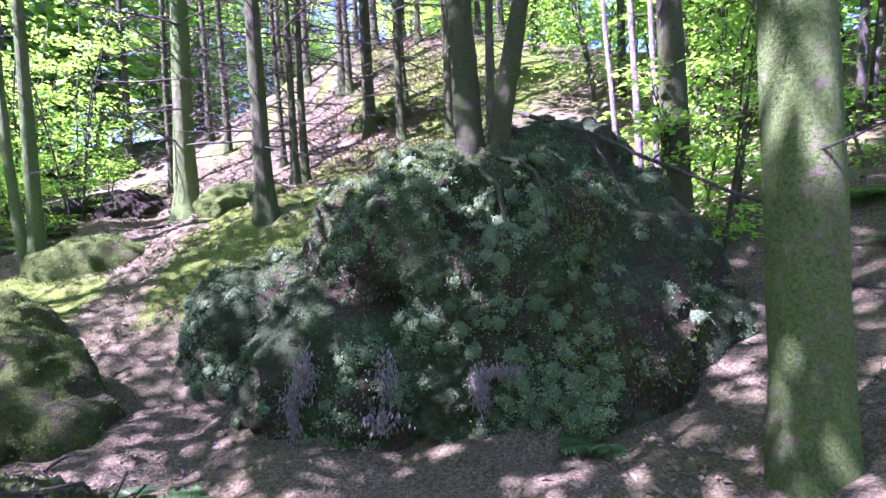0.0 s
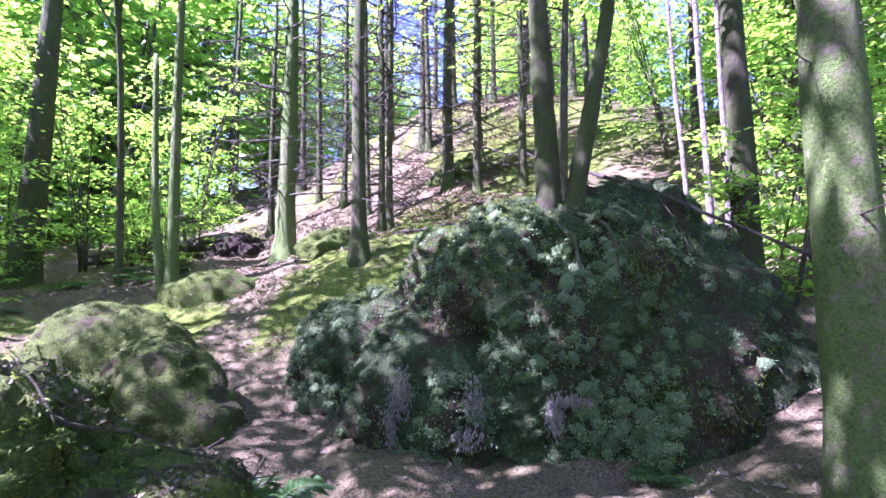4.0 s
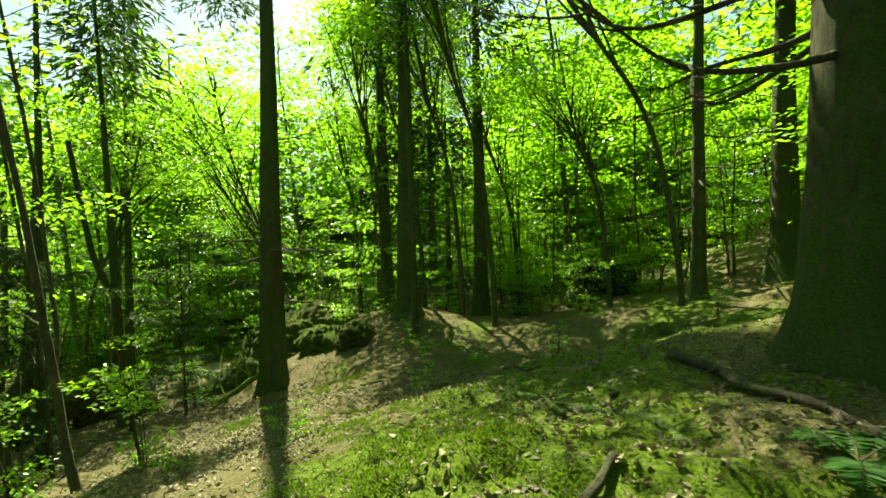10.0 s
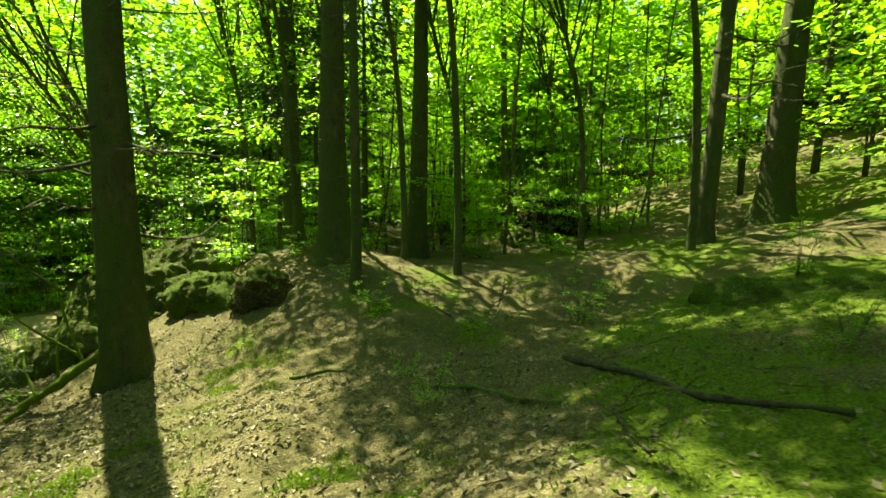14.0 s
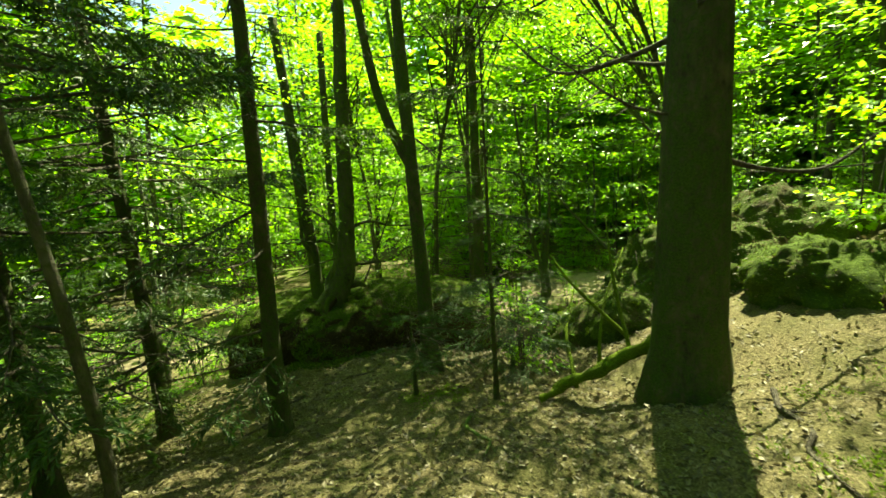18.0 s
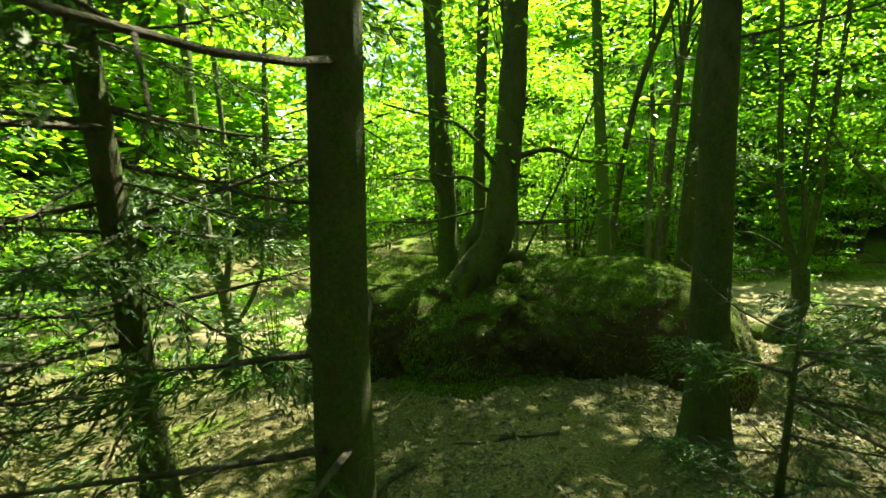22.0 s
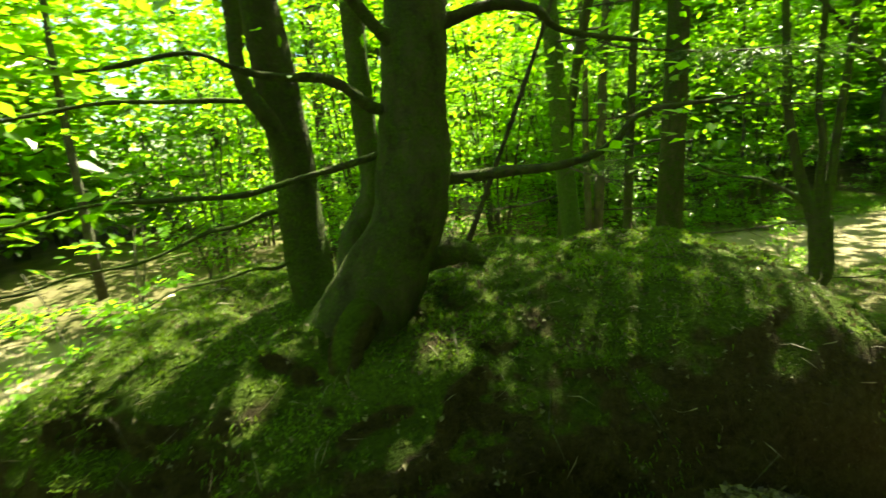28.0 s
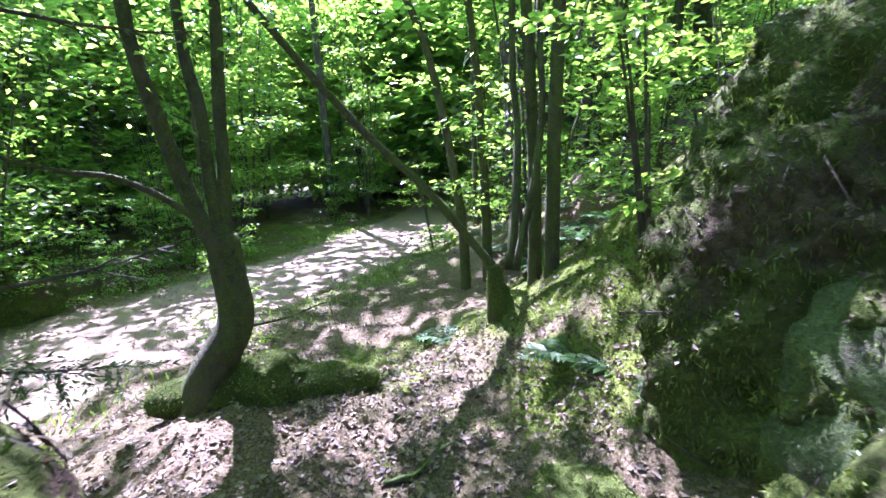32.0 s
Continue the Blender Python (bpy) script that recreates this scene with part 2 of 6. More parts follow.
def bark(name, dark, light, moss, cover, scale=1.0, plates=True):
    """Bark: flaking plates, fine grain and a skin of moss or algae over part of it."""
    n = Nodes(name)
    base = n.ramp(n.noise(14 * scale, 5, 0.7, (1, 1, 0.35)), [(0.3, dark), (0.7, light)])
    grey = n.noise(3.2 * scale, 4, 0.6)
    base = n.mix(n.ramp(grey, [(0.5, (0, 0, 0)), (0.75, (0.6, 0.6, 0.6))]), base, [c * 1.5 for c in light])
    fur = n.ramp(n.noise(60, 4, 0.8), [(0.3, [c * 0.4 for c in moss]), (0.75, [c * 1.6 for c in moss])])
    spread = n.math("ADD", n.noise(1.3, 5, 0.65, (1, 1, 0.4)), n.noise(16, 3, 0.7))
    at = 1.0 + (0.5 - cover) * 0.7
    mul = n.math("MULTIPLY", spread, 0.5)
    mask = n.ramp(mul, [((at - 0.14) / 2, (0, 0, 0)), ((at + 0.14) / 2, (1, 1, 1))])
    col = n.mix(mask, base, fur)
    rel = n.math("ADD", n.noise(22 * scale, 5, 0.75, (1, 1, 0.3)), n.noise(9 * scale, kind="ShaderNodeTexVoronoi", stretch=(1, 1, 0.45)) if plates else n.noise(40, 3))
    n.bump(n.math("ADD", rel, n.noise(75 * scale, 4, 0.8)), 1.0, 0.025)
    return n.done(col, 0.92, 0.15)


def leaf_material(name, dark, light, through, share=0.5, rough=0.45):
    """A leaf that lets light through: two tones, one of each per leaf, with a sheen."""
    n = Nodes(name)
    tone = n.ramp(n.island(), [(0.0, dark), (0.6, light), (1.0, [c * 1.25 for c in light])])
    tone = n.mix(n.ramp(n.noise(0.55, 2), [(0.35, (0, 0, 0)), (0.7, (1, 1, 1))]), tone, [c * 0.7 for c in light])
    plant_tone = n.ramp(n.own(), [(0.0, (0.72, 0.76, 0.8)), (0.5, (0.9, 0.95, 0.95)), (1.0, (1.1, 1.05, 1.0))])
    tone = n.mix(1.0, tone, plant_tone, "MULTIPLY")
    n.done(tone, rough, 0.4)
    tr = n.t.nodes.new("ShaderNodeBsdfTranslucent")
    glow = n.mix(n.island(), [c * 0.7 for c in through], through)
    n.link(n.mix(1.0, glow, plant_tone, "MULTIPLY"), tr.inputs["Color"])
    mx = n.t.nodes.new("ShaderNodeMixShader")
    mx.inputs[0].default_value = share
    n.link(n.bsdf.outputs[0], mx.inputs[1])
    n.link(tr.outputs[0], mx.inputs[2])
    n.link(mx.outputs[0], n.out.inputs["Surface"])
    return n.m


def mossy(name, dark, mid, light, stone, bare=0.35, scale=1.0, steep=False):
    """Moss over stone: cushions in three greens, with bare or earthy patches; steep faces may be bare earth."""
    n = Nodes(name)
    fine = n.noise(38 * scale, 4, 0.75)
    col = n.ramp(fine, [(0.25, dark), (0.5, mid), (0.78, light)])
    col = n.mix(n.ramp(n.noise(2.3, 4, 0.65), [(0.35, (0, 0, 0)), (0.7, (1, 1, 1))]), col, n.mix(fine, dark, mid))
    earth = n.ramp(n.noise(20, 5, 0.7), [(0.3, [c * 0.35 for c in stone]), (0.7, stone)])
    mask = n.ramp(n.noise(1.7, 6, 0.7), [(0.5 + 0.32 * (0.5 - bare), (0, 0, 0)), (0.58 + 0.32 * (0.5 - bare), (1, 1, 1))])
    col = n.mix(mask, col, earth)
    if steep:
        parts_xyz = n.t.nodes.new("ShaderNodeSeparateXYZ")
        n.link(n.t.nodes.new("ShaderNodeNewGeometry").outputs["Normal"], parts_xyz.inputs[0])
        lie = n.math("ADD", parts_xyz.outputs["Z"], n.math("MULTIPLY", n.noise(2.6, 5, 0.7), 0.7))
        col = n.mix(n.ramp(lie, [(0.86, (1, 1, 1)), (1.06, (0, 0, 0))]), col, earth)
    n.bump(n.math("ADD", fine, n.noise(9 * scale, 5, 0.7)), 1.0, 0.035)
    return n.done(col, 0.95, 0.1)


M_SPRUCE = bark("spruce_bark", (0.0308, 0.0252, 0.0182), (0.119, 0.0952, 0.07), (0.063, 0.0924, 0.0224), 0.58)
M_MOSSBARK = bark("mossy_bark", (0.07, 0.0588, 0.042), (0.238, 0.196, 0.14), (0.105, 0.161, 0.0392), 0.74)
M_BEECH = bark("beech_bark", (0.0308, 0.0294, 0.0196), (0.105, 0.098, 0.07), (0.077, 0.112, 0.0252), 0.5, 0.7, False)
M_STEM = bark("stem_bark", (0.042, 0.0392, 0.028), (0.14, 0.126, 0.098), (0.07, 0.105, 0.028), 0.35, 1.4, False)
M_BIRCH = bark("birch_bark", (0.07, 0.055, 0.05), (0.32, 0.28, 0.26), (0.1, 0.11, 0.06), 0.35, 1.0, False)
M_DEAD = bark("dead_wood", (0.035, 0.03, 0.024), (0.13, 0.112, 0.09), (0.07, 0.09, 0.03), 0.3, 1.5, False)
M_SNAG = bark("snag_wood", (0.0392, 0.0336, 0.0238), (0.168, 0.14, 0.098), (0.084, 0.112, 0.035), 0.48, 1.6, True)
M_ROT = bark("rotten_wood", (0.05, 0.024, 0.01), (0.22, 0.11, 0.045), (0.06, 0.07, 0.02), 0.2, 1.2)
M_PALE = bark("split_wood", (0.2, 0.16, 0.09), (0.52, 0.45, 0.29), (0.15, 0.18, 0.05), 0.42, 1.5, False)
M_TORN = bark("torn_wood", (0.17, 0.09, 0.04), (0.48, 0.31, 0.17), (0.2, 0.15, 0.06), 0.15, 2.0, False)
M_LEAF = leaf_material("beech_leaf", (0.055, 0.13, 0.02), (0.11, 0.21, 0.035), (0.42, 0.78, 0.045), 0.58, 0.32)
M_LEAFDARK = leaf_material("shade_leaf", (0.02, 0.06, 0.014), (0.05, 0.12, 0.03), (0.09, 0.22, 0.02), 0.4, 0.35)
M_NEEDLE = leaf_material("spruce_needle", (0.018, 0.04, 0.01), (0.045, 0.09, 0.02), (0.08, 0.16, 0.015), 0.3, 0.5)
M_FERN = leaf_material("fern_leaf", (0.04, 0.1, 0.022), (0.075, 0.165, 0.04), (0.12, 0.3, 0.04), 0.4)
M_GRASS = leaf_material("grass_blade", (0.05, 0.11, 0.015), (0.12, 0.21, 0.03), (0.2, 0.36, 0.03), 0.4)
M_MOSSLEAF = leaf_material("moss_shoot", (0.06, 0.1, 0.011), (0.12, 0.19, 0.02), (0.22, 0.33, 0.025), 0.35, 0.8)
M_WORT = leaf_material("pale_moss", (0.08, 0.135, 0.0533), (0.24, 0.34, 0.152), (0.16, 0.26, 0.082), 0.25, 0.8)
M_LITTER = leaf_material("fallen_leaf", (0.045, 0.035, 0.019), (0.25, 0.2, 0.115), (0.2, 0.155, 0.065), 0.15, 0.6)
M_ROCK = mossy("mossy_rock", (0.016, 0.025, 0.006), (0.052, 0.076, 0.012), (0.125, 0.165, 0.022), (0.068, 0.05, 0.029), 0.36, 1.0, True)
# Green moss with sunlight put into its colour, for the lit spruce root.
M_LITMOSS = mossy("sunlit_tone_moss", (0.05, 0.08, 0.01), (0.13, 0.19, 0.02), (0.25, 0.32, 0.04), (0.1, 0.08, 0.04), 0.1, 1.5)
M_SOIL = mossy("root_soil", (0.015, 0.016, 0.008), (0.03, 0.032, 0.014), (0.06, 0.07, 0.02), (0.045, 0.034, 0.024), 0.7)
M_STRAW = leaf_material("dead_moss", (0.04, 0.034, 0.024), (0.1, 0.086, 0.06), (0.1, 0.085, 0.055), 0.2, 0.8)
M_ROOTLET = leaf_material("brown_rootlets", (0.022, 0.016, 0.009), (0.066, 0.047, 0.027), (0.06, 0.04, 0.02), 0.15, 0.8)
M_ROCKPALE = mossy("pale_mossy_rock", (0.01, 0.015, 0.00574), (0.042, 0.064, 0.0246), (0.115, 0.16, 0.0697), (0.07, 0.055, 0.0312), 0.5)
M_CLIFF = mossy("cliff_moss", (0.02, 0.03, 0.009), (0.07, 0.1, 0.02), (0.16, 0.2, 0.038), (0.1, 0.088, 0.048), 0.42)
M_CUSHION = mossy("pale_moss_cushion", (0.04, 0.068, 0.0279), (0.13, 0.2, 0.0861), (0.26, 0.35, 0.164), (0.17, 0.16, 0.0902), 0.25, 1.6)
M_DIMCUSHION = mossy("dull_moss_cushion", (0.026, 0.044, 0.0164), (0.085, 0.135, 0.0492), (0.18, 0.25, 0.0984), (0.08, 0.07, 0.0369), 0.3, 1.6)
M_DIMWORT = leaf_material("dull_moss", (0.055, 0.095, 0.0328), (0.17, 0.25, 0.0943), (0.09, 0.16, 0.041), 0.25, 0.8)
M_DRY = leaf_material("dry_moss", (0.09, 0.075, 0.06), (0.25, 0.215, 0.18), (0.3, 0.25, 0.2), 0.2, 0.8)
M_ROCKGREEN = mossy("green_mossy_rock", (0.022, 0.036, 0.008), (0.062, 0.094, 0.016), (0.15, 0.195, 0.03), (0.11, 0.085, 0.05), 0.28)
M_STONE = mossy("bare_stone", (0.035, 0.058, 0.02), (0.095, 0.14, 0.05), (0.17, 0.22, 0.09), (0.13, 0.14, 0.08), 0.4)


def ground_material():
    n = Nodes("forest_floor")
    fine = n.noise(45, 5, 0.75)
    mid = n.noise(6, 5, 0.65)
    litter = n.ramp(fine, [(0.32, (0.026, 0.021, 0.011)), (0.5, (0.112, 0.092, 0.05)), (0.7, (0.3, 0.248, 0.15))])
    litter = n.mix(n.ramp(n.noise(1.1, 4), [(0.36, (0, 0, 0)), (0.62, (0.9, 0.9, 0.9))]), litter, n.ramp(fine, [(0.33, (0.026, 0.026, 0.01)), (0.72, (0.13, 0.124, 0.052))]))
    moss = n.ramp(fine, [(0.3, (0.018, 0.026, 0.005)), (0.5, (0.075, 0.11, 0.014)), (0.75, (0.18, 0.23, 0.03))])
    at = n.math("ADD", n.attribute("moss"), n.math("MULTIPLY", n.math("ADD", mid, n.noise(17, 4)), 0.5))
    col = n.mix(n.ramp(at, [(0.62, (0, 0, 0)), (0.72, (1, 1, 1))]), litter, moss)
    gravel = n.ramp(n.noise(70, 4, 0.8), [(0.3, (0.13, 0.1, 0.065)), (0.7, (0.35, 0.285, 0.2))])
    gravel = n.mix(n.ramp(n.noise(0.8, 4), [(0.45, (0, 0, 0)), (0.7, (0.5, 0.5, 0.5))]), gravel, (0.2, 0.19, 0.1))
    edge = n.math("ADD", n.attribute("track"), n.math("MULTIPLY", n.math("SUBTRACT", mid, 0.5), 0.8))
    col = n.mix(n.ramp(edge, [(0.4, (0, 0, 0)), (0.6, (1, 1, 1))]), col, gravel)
    n.bump(n.math("ADD", fine, n.math("ADD", mid, n.noise(18, 4, 0.7))), 0.75, 0.03)
    return n.done(col, 0.95, 0.1)


M_GROUND = ground_material()


# ---- ground ----
def spread(lo, hi, step, far):
    mid = np.arange(lo, hi + step / 2, step)
    out = step * 1.22 ** np.arange(1, 60)
    out = np.cumsum(out)
    out = out[out < far]
    return np.concatenate([lo - out[::-1], mid, hi + out])


def floor_z(x, y):
    """Height of the finished floor, with its bumps."""
    x, y = np.asarray(x, float).ravel(), np.asarray(y, float).ravel()
    p3 = np.stack([x, y, 0 * x], 1)
    on_track = np.clip(1.6 - far_from(TRACK, x, y) / 1.6, 0, 1)
    wear = np.clip(1 - far_from(WALKED, x, y) / 1.0, 0, 1)
    soft = (1 - 0.85 * on_track) * (1 - 0.6 * wear)
    near = np.exp(-np.maximum(0, np.hypot(x + 13, y + 4) - 24) / 10)
    return land(x, y) + soft * near * (0.10 * fbm(p3 * 0.9, 3, 3) + 0.045 * fbm(p3 * 3.1, 3, 5)), on_track, wear


def build_ground():
    xs, ys = spread(-31, 5, 0.15, 900), spread(-24, 13, 0.15, 900)
    X, Y = np.meshgrid(xs, ys, indexing="ij")
    x, y = X.ravel(), Y.ravel()
    z, on_track, wear = floor_z(x, y)
    p3 = np.stack([x, y, 0 * x], 1)
    nx, ny = len(xs), len(ys)
    i, j = np.meshgrid(np.arange(nx - 1), np.arange(ny - 1), indexing="ij")
    f = np.stack([i * ny + j, (i + 1) * ny + j, (i + 1) * ny + j + 1, i * ny + j + 1], -1).reshape(-1, 4)
    me = mesh_of("ground", np.stack([x, y, z], 1), f)
    moss = -0.03 + 0.22 * fbm(p3 * 0.45, 3, 9) + 0.13 * fbm(p3 * 1.7, 3, 19) - 0.25 * wear - 0.2 * np.clip(1.6 - far_from(np.array(BARE), x, y) / 1.6, 0, 1)
    for a, b, r, k in GREEN:
        moss = moss + k * np.exp(-((x - a) ** 2 + (y - b) ** 2) / (2 * r * r))
    for name, val in (("moss", moss), ("track", on_track)):
        at = me.attributes.new(name, "FLOAT", "POINT")
        at.data.foreach_set("value", val.astype(np.float32))
    me.materials.append(M_GROUND)
    return tagged(new("ground", me), "sloping forest floor of brown leaf litter, earth and moss", "ground", kind="structure")


BARE = [(-1.0, 3.0), (-2.9, 3.6), (-3.3, 4.9), (-4.4, 6.2), (-7, 8.5)]
GREEN = [(-20.6, -11.3, 0.6, 0.4), (-21.6, -11.2, 0.6, 0.3), (-20.0, -12.2, 0.3, 0.3), (-22.6, -11.6, 0.6, 0.35), (-2.0, 6.2, 0.8, 0.35), (-3.0, 6.0, 0.6, 0.3), (-3.4, 6.9, 0.5, 0.3), (-1.2, 7.2, 0.6, 0.3), (-5.5, 5.6, 0.8, 0.3), (-4.0, 8.4, 0.6, 0.2), (-1.8, 9.8, 0.8, 0.2), (-6.5, 9.6, 0.8, 0.25), (1.0, 9.0, 1.0, 0.2), (3.0, 8.0, 1.2, 0.3), (-4.6, 2.6, 1.2, 0.2), (-7.5, 5.0, 1.5, 0.2), (-6.5, -3.2, 1.6, 0.16), (-8.5, -3.2, 0.6, 0.2), (-11.5, 0.6, 1.5, 0.2), (-10, -1.5, 1.6, 0.08), (-12.6, -6.1, 0.35, 0.25), (-12.6, -6.8, 1.1, -0.2), (-8.0, -4.3, 0.9, -0.18), (-10.5, -6.0, 0.9, -0.15), (-12, 3, 2.5, 0.1), (-5, 6.3, 1.2, 0.2), (-18, 6, 4, 0.12), (-32, -18, 3, 0.4), (-9.5, -5.0, 0.45, 0.4), (-10.5, -7.3, 0.6, 0.2), (-4.8, -2.9, 0.8, 0.3), (-5.8, -3.6, 0.7, 0.25), (-3.8, -2.2, 0.5, 0.2), (0, 20, 4, 0.25), (2, 14, 3, 0.2), (-1, 11, 1.5, 0.15), (-13.9, -6.6, 0.45, 0.35), (-14.6, -5.4, 0.8, 0.15)]
build_ground()


# ---- rocks ----
def cells(p, seed):
    """Distance to the nearest of scattered points, one in each unit cell."""
    q = np.floor(p).astype(np.int64)
    best = np.full(len(p), 9.0)
    for a in (-1, 0, 1):
        for b in (-1, 0, 1):
            for c in (-1, 0, 1):
                k = q + np.array([a, b, c])
                pt = k + np.stack([hash01(k[:, 0], k[:, 1], k[:, 2], seed + 31 * i) for i in range(3)], 1)
                best = np.minimum(best, np.linalg.norm(p - pt, axis=1))
    return best


def rock_mesh(name, centre, lobes, seed, detail=5, rough=0.16, lump=3.0, square=2.6, cushion=4.5, pads=0.07, pit=0.3, flare=0.0, grain=0.16, skirt=None):
    """A boulder: the joined outline of several rounded boxes, seen from one centre, with knobs and pits."""
    bm = bmesh.new()
    bmesh.ops.create_icosphere(bm, subdivisions=detail, radius=1)
    v = np.array([q.co[:] for q in bm.verts])
    f = [[q.index for q in face.verts] for face in bm.faces]
    bm.free()
    c = np.array(centre, float)
    ts = np.linspace(0.02, 6, 110)
    best = np.zeros(len(v))
    for (lx, ly, lz, rx, ry, rz, turn) in lobes:
        ca, sa = math.cos(radians(turn)), math.sin(radians(turn))
        o = c - np.array([lx, ly, lz])

        def within(t):
            q = o + v * np.reshape(t, (-1, 1))
            return np.abs((q[:, 0] * ca + q[:, 1] * sa) / rx) ** square + np.abs((-q[:, 0] * sa + q[:, 1] * ca) / ry) ** square + np.abs(q[:, 2] / rz) ** square < 1
        inside = np.zeros(len(v))
        for t in ts:
            inside = np.where(within(np.full(len(v), t)), t, inside)
        hit, step = inside > 0, ts[1] - ts[0]
        for k in range(7):
            step = step / 2
            inside = np.where(hit & within(inside + step), inside + step, inside)
        best = np.maximum(best, inside)
    p = v * best[:, None]
    size = best.mean()
    n1 = fbm(p * lump / 2.2 + seed, 3, seed)
    n2 = fbm(p * lump * 2.2 + seed, 4, seed + 5, 0.55)
    pad = cells(p * cushion + 0.25 * n2[:, None] + seed, seed)
    pad = np.sqrt(np.clip(1 - (pad / 0.75) ** 2, 0, 1)) * np.clip(0.75 + 0.9 * vnoise(p * 1.4 + seed, seed + 3), 0.1, 1)
    hollow = np.clip(-fbm(p * 1.9 + seed, 3, seed + 8) - 0.25, 0, 1)
    p = p + v * (rough * size * (0.5 * n1 + grain * n2) + pads * pad - pit * hollow)[:, None]
    p[:, :2] *= 1 + flare * np.clip((p[:, 2].max() - p[:, 2:3]) / 2.0, 0, 1)
    if skirt:
        push = skirt[2] * np.clip((p[:, 2].max() - 0.25 - p[:, 2]) / 1.5, 0, 1) * np.clip(0.5 + (p[:, 0] * skirt[0] + p[:, 1] * skirt[1]), 0, 1)
        p[:, 0] += skirt[0] * push
        p[:, 1] += skirt[1] * push
    return mesh_of(name, p, f), p + c


def boulder(name, centre, lobes, seed, material, label, category="boulder", **kw):
    me, pts = rock_mesh(name, centre, lobes, seed, **kw)
    me.materials.append(material)
    ob = new(name, me)
    ob.location = centre
    tagged(ob, label, category)
    return ob, pts


def surface_sample(ob, n, rng, keep=None):
    """n random places on a mesh with their normals, by area."""
    me = ob.data
    k = len(me.polygons)
    area = np.zeros(k)
    me.polygons.foreach_get("area", area)
    cen = np.zeros(k * 3)
    me.polygons.foreach_get("center", cen)
    nor = np.zeros(k * 3)
    me.polygons.foreach_get("normal", nor)
    cen, nor = cen.reshape(-1, 3) + np.array(ob.location), nor.reshape(-1, 3)
    if keep is not None:
        area = area * keep(cen, nor)
    pick = rng.choice(k, n, p=area / area.sum())
    jit = rng.normal(size=(n, 3)) * (area.max() ** 0.5) * 0.35
    jit -= nor[pick] * np.sum(jit * nor[pick], 1)[:, None]
    return cen[pick] + jit, nor[pick]


def tufts(name, ob, n, size, material, seed, label, keep=None, wide=0.13, lift=0.75, hang=0.15):
    """Short shoots of moss standing all over a surface."""
    rng = np.random.default_rng(seed)
    p, nor = surface_sample(ob, n, rng, keep)
    way = unit(nor * lift + rng.normal(size=(n, 3)) * (0.6 if hang < 0.5 else 0.3) + np.array([0, 0, -hang]))
    v, f = leaves(p - nor * 0.012, way, nor + rng.normal(size=(n, 3)) * 0.4, np.full(n, size), rng, wide)
    me = mesh_of(name, v - np.array(ob.location), f, False)
    me.materials.append(material)
    t = new(name, me)
    t.parent = ob
    return tagged(t, label, kind="stuff")


def coat(name, ob, n, lo, hi, material, seed, label, keep=None, flat=0.75, fine=2):
    """Rounded cushions of moss grown over a surface, lo to hi metres across."""
    rng = np.random.default_rng(seed)
    p, nor = surface_sample(ob, n, rng, keep)
    bm = bmesh.new()
    bmesh.ops.create_icosphere(bm, subdivisions=fine, radius=1)
    ball = np.array([q.co[:] for q in bm.verts])
    tri = np.array([[q.index for q in face.verts] for face in bm.faces])
    bm.free()
    V = []
    for i in range(n):
        up = unit(nor[i] + np.array([0, 0, 0.35]))
        a = unit(np.cross(up, rng.normal(size=3)))
        b = np.cross(up, a)
        R = (lo + (hi - lo) * rng.uniform() ** 1.7) / 2
        k = 1 + 0.38 * vnoise(ball * 1.7 + i * 3.7, seed) + 0.22 * vnoise(ball * 4.5 + i * 3.7, seed + 1)
        V.append(p[i] - nor[i] * R * 0.15 + (ball * k[:, None] * np.array([R, R * rng.uniform(0.7, 1.0), R * flat])) @ np.array([a, b, up]))
    f = (tri[None] + np.arange(n)[:, None, None] * len(ball)).reshape(-1, 3)
    me = mesh_of(name, np.concatenate(V) - np.array(ob.location), f)
    me.materials.append(material)
    t = new(name, me)
    t.parent = ob
    return tagged(t, label, kind="stuff"), np.concatenate(V)


def fur(name, ob, pts, n, size, material, seed, label):
    """Short shoots over cushions already grown on a thing."""
    rng = np.random.default_rng(seed)
    p = pts[rng.integers(len(pts), size=n)] + rng.normal(size=(n, 3)) * 0.012
    way = rng.normal(size=(n, 3)) + np.array([0, 0, 0.5])
    v, f = leaves(p, way, rng.normal(size=(n, 3)), np.full(n, size), rng, 0.2)
    me = mesh_of(name, v - np.array(ob.location), f, False)
    me.materials.append(material)
    t = new(name, me)
    t.parent = ob
    return tagged(t, label, kind="stuff")


def beard(name, ob, at, wide, drop, n, material, seed, label):
    """Dry strands hanging down a face."""
    rng = np.random.default_rng(seed)
    p = np.array(at) + rng.normal(size=(n, 3)) * np.array([wide * 0.6, 0.03, drop * 0.8])
    way = np.array([0, -0.25, -1.0]) + rng.normal(size=(n, 3)) * 0.35
    v, f = leaves(p, way, np.array([0, -1.0, 0.2]) + rng.normal(size=(n, 3)) * 0.5, np.full(n, 0.045), rng, 0.14)
    me = mesh_of(name, v - np.array(ob.location), f, False)
    me.materials.append(material)
    t = new(name, me)
    t.parent = ob
    return tagged(t, label, kind="stuff")


